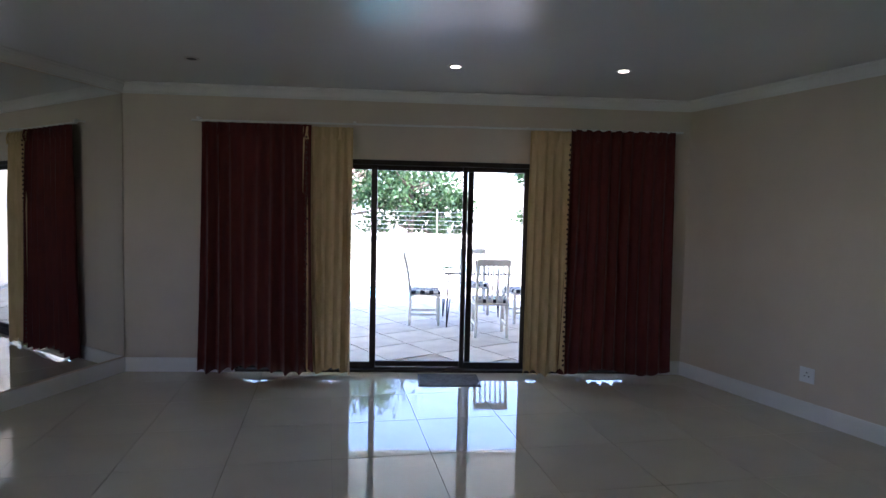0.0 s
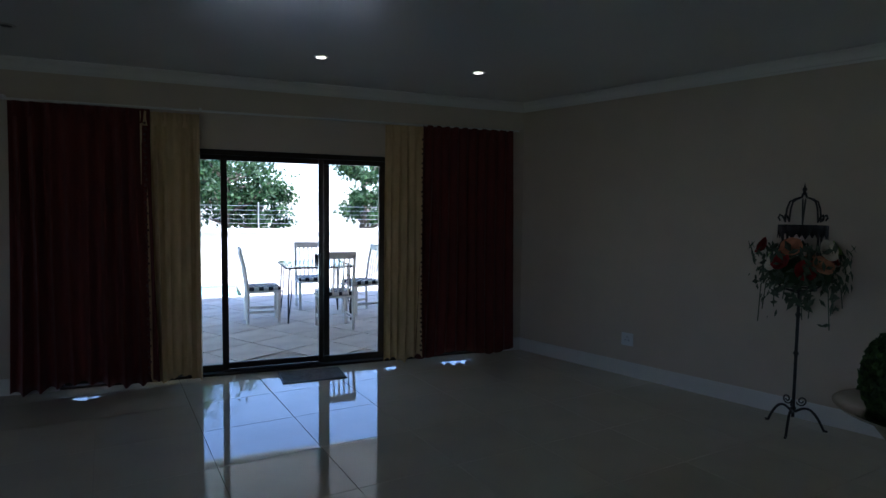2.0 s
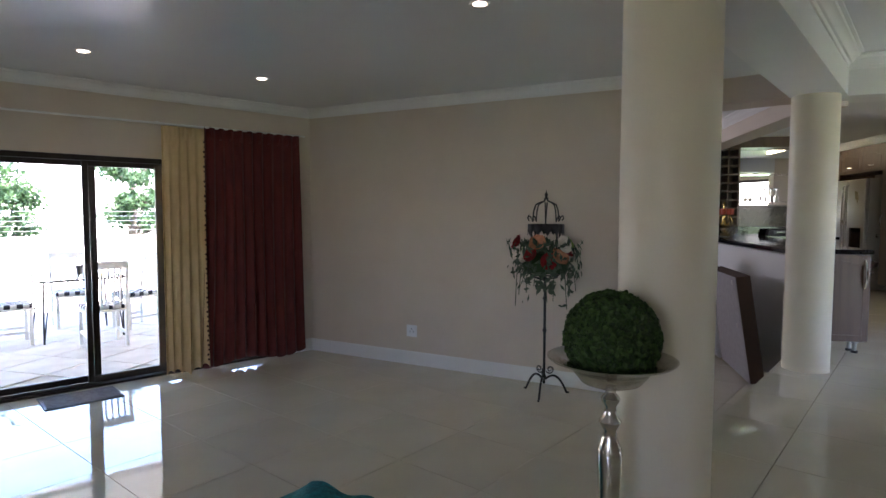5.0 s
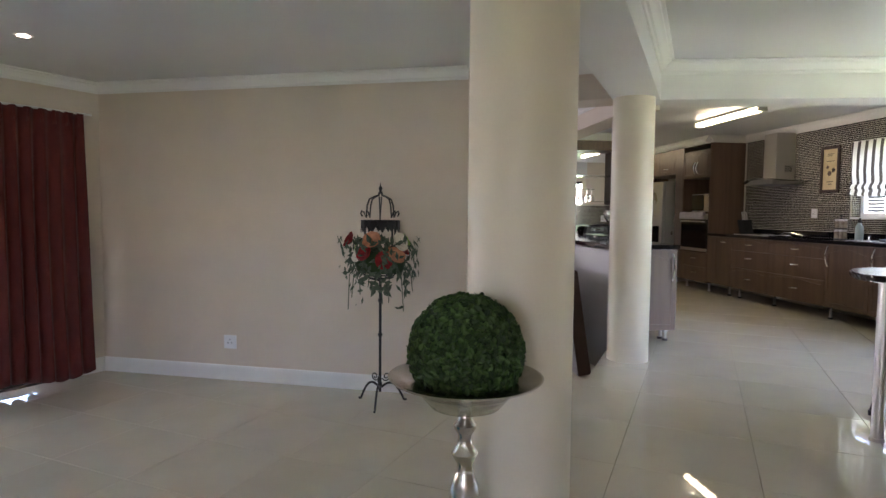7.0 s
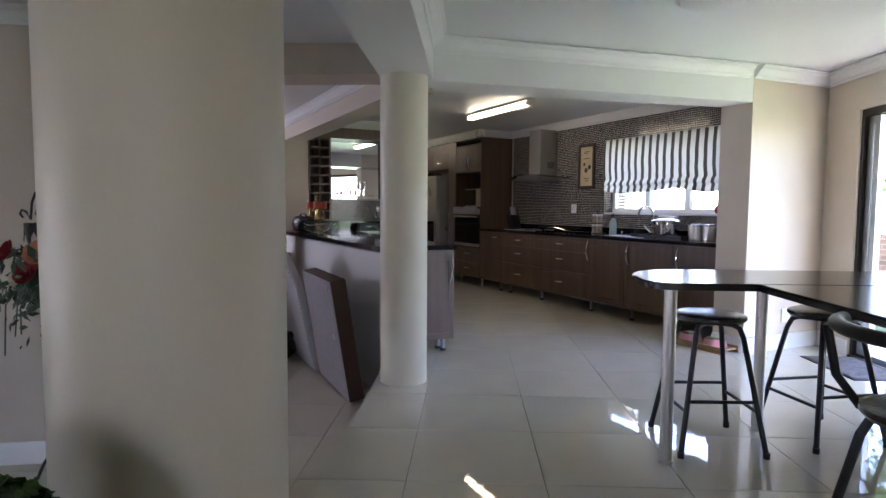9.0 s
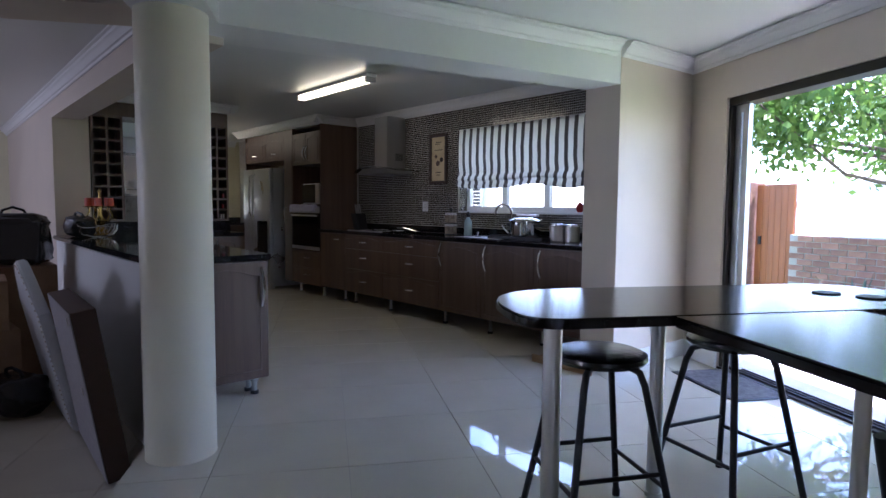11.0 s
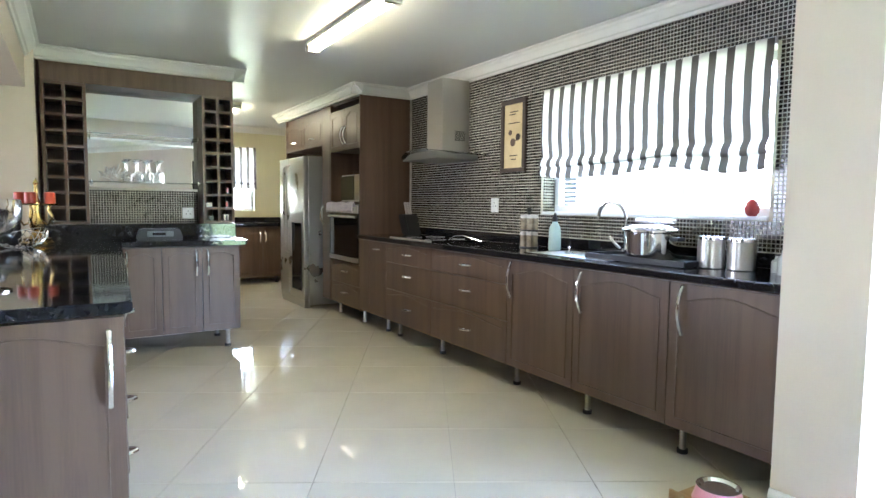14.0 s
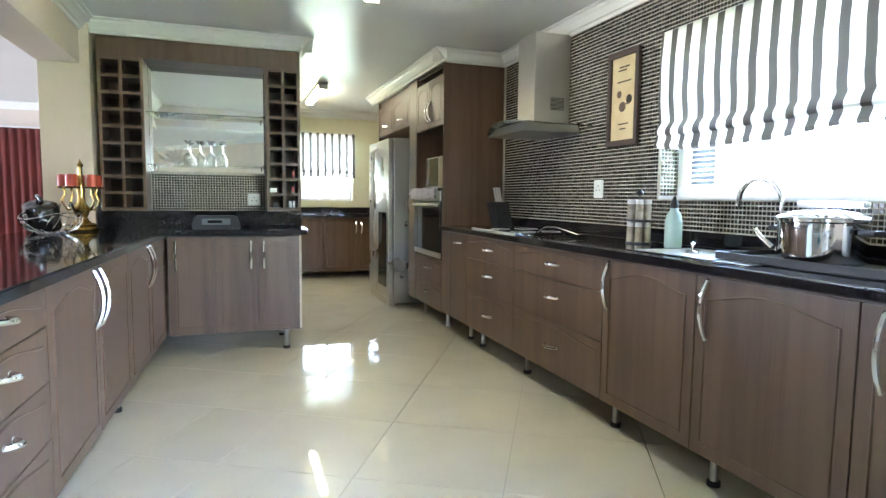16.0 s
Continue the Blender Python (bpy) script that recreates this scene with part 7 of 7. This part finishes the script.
for a_, b_ in ((-3.2, -0.33), (0.62, 5.2)):
    for r in range(13):
        x = a_ + 0.11 + (0.115 if r % 2 else 0)
        while x < b_ - 0.1:
            ob = new("brick", brick_mesh)
            ob.parent = gw
            ob.location = (x, 0.1, 0.045 + r * 0.08)
            x += 0.23
for x in (0.46,):
    bm = bmesh.new()
    rbox(bm, x - 0.16, x + 0.16, -0.15, 0.15, 0, 1.78, 0.008)
    part("gate_pier", bm, BRICK, gw)
gate = thing("garden_gate", GW, "solid orange-brown wooden garden gate beside a brick pier", "gate")
for k in range(6):
    bm = bmesh.new()
    rbox(bm, -0.31 + 0.10 * k + 0.002, -0.31 + 0.10 * (k + 1) - 0.002, -0.02, 0.02, 0.02, 1.74, 0.004)
    part("board", bm, GATEWOOD, gate)
for z in (0.3, 1.4):
    bm = bmesh.new()
    rbox(bm, -0.30, 0.28, -0.045, -0.021, z, z + 0.1, 0.004)
    part("rail", bm, GATEWOOD, gate)
bm = bmesh.new()
rbox(bm, 0.19, 0.23, 0.021, 0.05, 0.88, 1.0, 0.005)
part("latch", bm, BLACKMETAL, gate)
AGAVE = material("grey_green_agave", (0.13, 0.17, 0.12), 0.6, dark=(0.07, 0.10, 0.07), scale=8)
for ax, ay, s, sd in ((1.45, 0.45, 0.8, 1), (-1.5, 0.45, 0.7, 2), (3.7, 0.5, 0.7, 3)):
    rnd = random.Random(sd)
    ag = thing("agave", GW @ pose(ax, ay, 0), "spiky grey-green agave before the brick wall", "plant", "agaves")
    for k in range(26):
        a = k * 2.399
        el = radians(18 + 62 * k / 26)
        L = s * rnd.uniform(0.85, 1.1)
        d = Vector((math.cos(a) * math.cos(el), math.sin(a) * math.cos(el), math.sin(el)))
        sd_ = Vector((-math.sin(a), math.cos(a), 0))
        bm = bmesh.new()
        prof = ((0.0, 0.035), (0.35, 0.05), (0.75, 0.03), (1.0, 0.002))
        rr = []
        for u, wd in prof:
            p = d * L * u + Vector((0, 0, -0.08 * L * u * u + 0.02))
            rr.append([bm.verts.new(p - sd_ * wd * s), bm.verts.new(p - Vector((0, 0, 0.02 * s * (1 - u)))), bm.verts.new(p + sd_ * wd * s), bm.verts.new(p + Vector((0, 0, 0.008 * s)))])
        for p, q in zip(rr, rr[1:]):
            for i in range(4):
                bm.faces.new((p[i], p[(i + 1) % 4], q[(i + 1) % 4], q[i]))
        part("leaf", bm, AGAVE, ag)
tree(pose(2.75, -9.3, GG), 3.9, 2.0, 24, 16000, 21, LIGHTLEAF, "light green garden tree with arching branches", 0.11, 0.09, 0.42)
tree(GW @ pose(-4.2, -4.5, 0), 3.6, 1.8, 14, 4000, 22, LIGHTLEAF, "leafy green tree behind the garden wall", 0.13, 0.12, 0.3)

# paving slabs laid diagonally, nearest the sliding door
bm = bmesh.new()
prism(bm, [(-0.296, -0.296), (0.296, -0.296), (0.296, 0.296), (-0.296, 0.296)], -0.012, 0, r=0.004)
slab = bpy.data.meshes.new("slab")
bm.to_mesh(slab)
bm.free()
slab.materials.append(STONE)
inv = WIN.inverted()
for i in range(-14, 15):
    for j in range(-14, 15):
        p = Matrix.Rotation(radians(32), 4, "Z") @ Vector((i * 0.605, j * 0.605, 0))
        x, y = 2.2 + p.x, -3.6 + p.y
        if -1.2 < x < 6.5 and -7.7 < y < -0.66 and not (x > 2.1 and -7.5 < y < -5.0):
            ob = new("slab", slab)
            ob.parent = pav
            ob.matrix_basis = pose(x, y, GR, 0, 0, 32)

# ---- mosaic tiles nearest the sink, piece by piece ----
verts, faces = [], []
mosaic_cell(verts, faces, Vector((0, 0, 0)), -X, Z, Y)
piece = bpy.data.meshes.new("mosaic_tile")
piece.from_pydata([tuple(v) for v in verts], [], faces)
piece.materials.append(MOSAIC)
for o in near_cells:
    ob = new("mosaic_tile", piece)
    ob.parent = bpy.data.objects["wall_kitchen"]
    ob.location = o

# ---- floor tiles, piece by piece ----
PITCH, GAP = 0.625, 0.0026


def clip(poly, a, b, c):
    """Keeps the part of an outline where a x + b y <= c."""
    out = []
    for i, p in enumerate(poly):
        q = poly[(i + 1) % len(poly)]
        dp, dq = a * p[0] + b * p[1] - c, a * q[0] + b * q[1] - c
        if dp <= 0:
            out.append(p)
        if dp * dq < 0:
            k = dp / (dp - dq)
            out.append((p[0] + (q[0] - p[0]) * k, p[1] + (q[1] - p[1]) * k))
    return out


def area(poly):
    return abs(sum(p[0] * q[1] - q[0] * p[1] for p, q in zip(poly, poly[1:] + poly[:1]))) / 2


def lay_tiles(parent, xs, rows, z, limits):
    """Tiles in the GRID frame: xs and rows give joints; limits are half-planes in the world."""
    shared = {}
    for j, (y0, y1) in enumerate(rows):
        for x0, x1 in xs:
            cx, cy = (x0 + x1) / 2, (y0 + y1) / 2
            poly = [at_grid(x, y) for x, y in ((x0 + GAP / 2, y0 + GAP / 2), (x1 - GAP / 2, y0 + GAP / 2), (x1 - GAP / 2, y1 - GAP / 2), (x0 + GAP / 2, y1 - GAP / 2))]
            full = area(poly)
            cut = poly
            for a, b, c in limits[j] if isinstance(limits, dict) else limits:
                cut = clip(cut, a, b, c)
                if len(cut) < 3:
                    break
            if len(cut) < 3 or area(cut) < 0.01:
                continue
            key = round(y1 - y0, 3)
            whole = area(cut) > full - 1e-5
            if whole and key in shared:
                me = shared[key]
            else:
                inv = (GRID @ pose(cx, cy, 0)).inverted()
                loc = [(inv @ Vector((x, y, 0))).to_2d() for x, y in cut]
                bm = bmesh.new()
                prism(bm, [tuple(p) for p in loc], -0.012, 0.0, r=0.0012 if whole else 0.0)
                me = bpy.data.meshes.new("tile")
                bm.to_mesh(me)
                bm.free()
                me.materials.append(PORCELAIN)
                if whole:
                    shared[key] = me
            ob = new("tile", me)
            ob.parent = parent
            ob.matrix_basis = GRID @ pose(cx, cy, z)


joints = [2.21 + PITCH * k for k in range(-17, 16)]
cols = list(zip(joints, joints[1:]))
rows_up = [(-0.382, 0.006)] + [(-0.382 - PITCH * (k + 1), -0.382 - PITCH * k) for k in range(0, 14)]
n_, c_ = Vector((GLASS.to_3x3() @ Vector((0, 1, 0)))), GLASS.translation
lim = [(-1, 0, 3.75), (1, 0, 12.75), (0, -1, 5.72)]
garden = (n_.x, n_.y, n_.x * c_.x + n_.y * c_.y + 0.02)
dining = [q for q in cols if q[1] < 0.9]
lay_tiles(bpy.data.objects["floor_upper"], [q for q in cols if q[1] <= 1.6], rows_up[:7], 0, lim + [garden])
lay_tiles(bpy.data.objects["floor_upper"], [q for q in cols if q[1] > 1.6], rows_up, 0, lim)
lay_tiles(bpy.data.objects["floor_upper"], cols, [(0.006 + PITCH * k, 0.006 + PITCH * (k + 1)) for k in range(0, 8)], 0, [(1, 0, 12.75), (0, 1, -2.12), (0, -1, 5.72), (-1, 0, -4.9)])
low_lim = [(-1, 0, 3.75), (1, 0, 12.9), (0, 1, 6.2)]
for m, s in ((WIN, -1), (MIR, -1)):
    q = m.to_3x3() @ Vector((0, s, 0))
    low_lim.append((q.x, q.y, q.x * m.translation.x + q.y * m.translation.y + 0.05))
near = [q for q in cols if q[1] < 3.0]
lay_tiles(bpy.data.objects["floor_lounge"], near, [(0.0, 0.305)] + [(0.305 + PITCH * k, 0.305 + PITCH * (k + 1)) for k in range(0, 12)], LOW, low_lim)
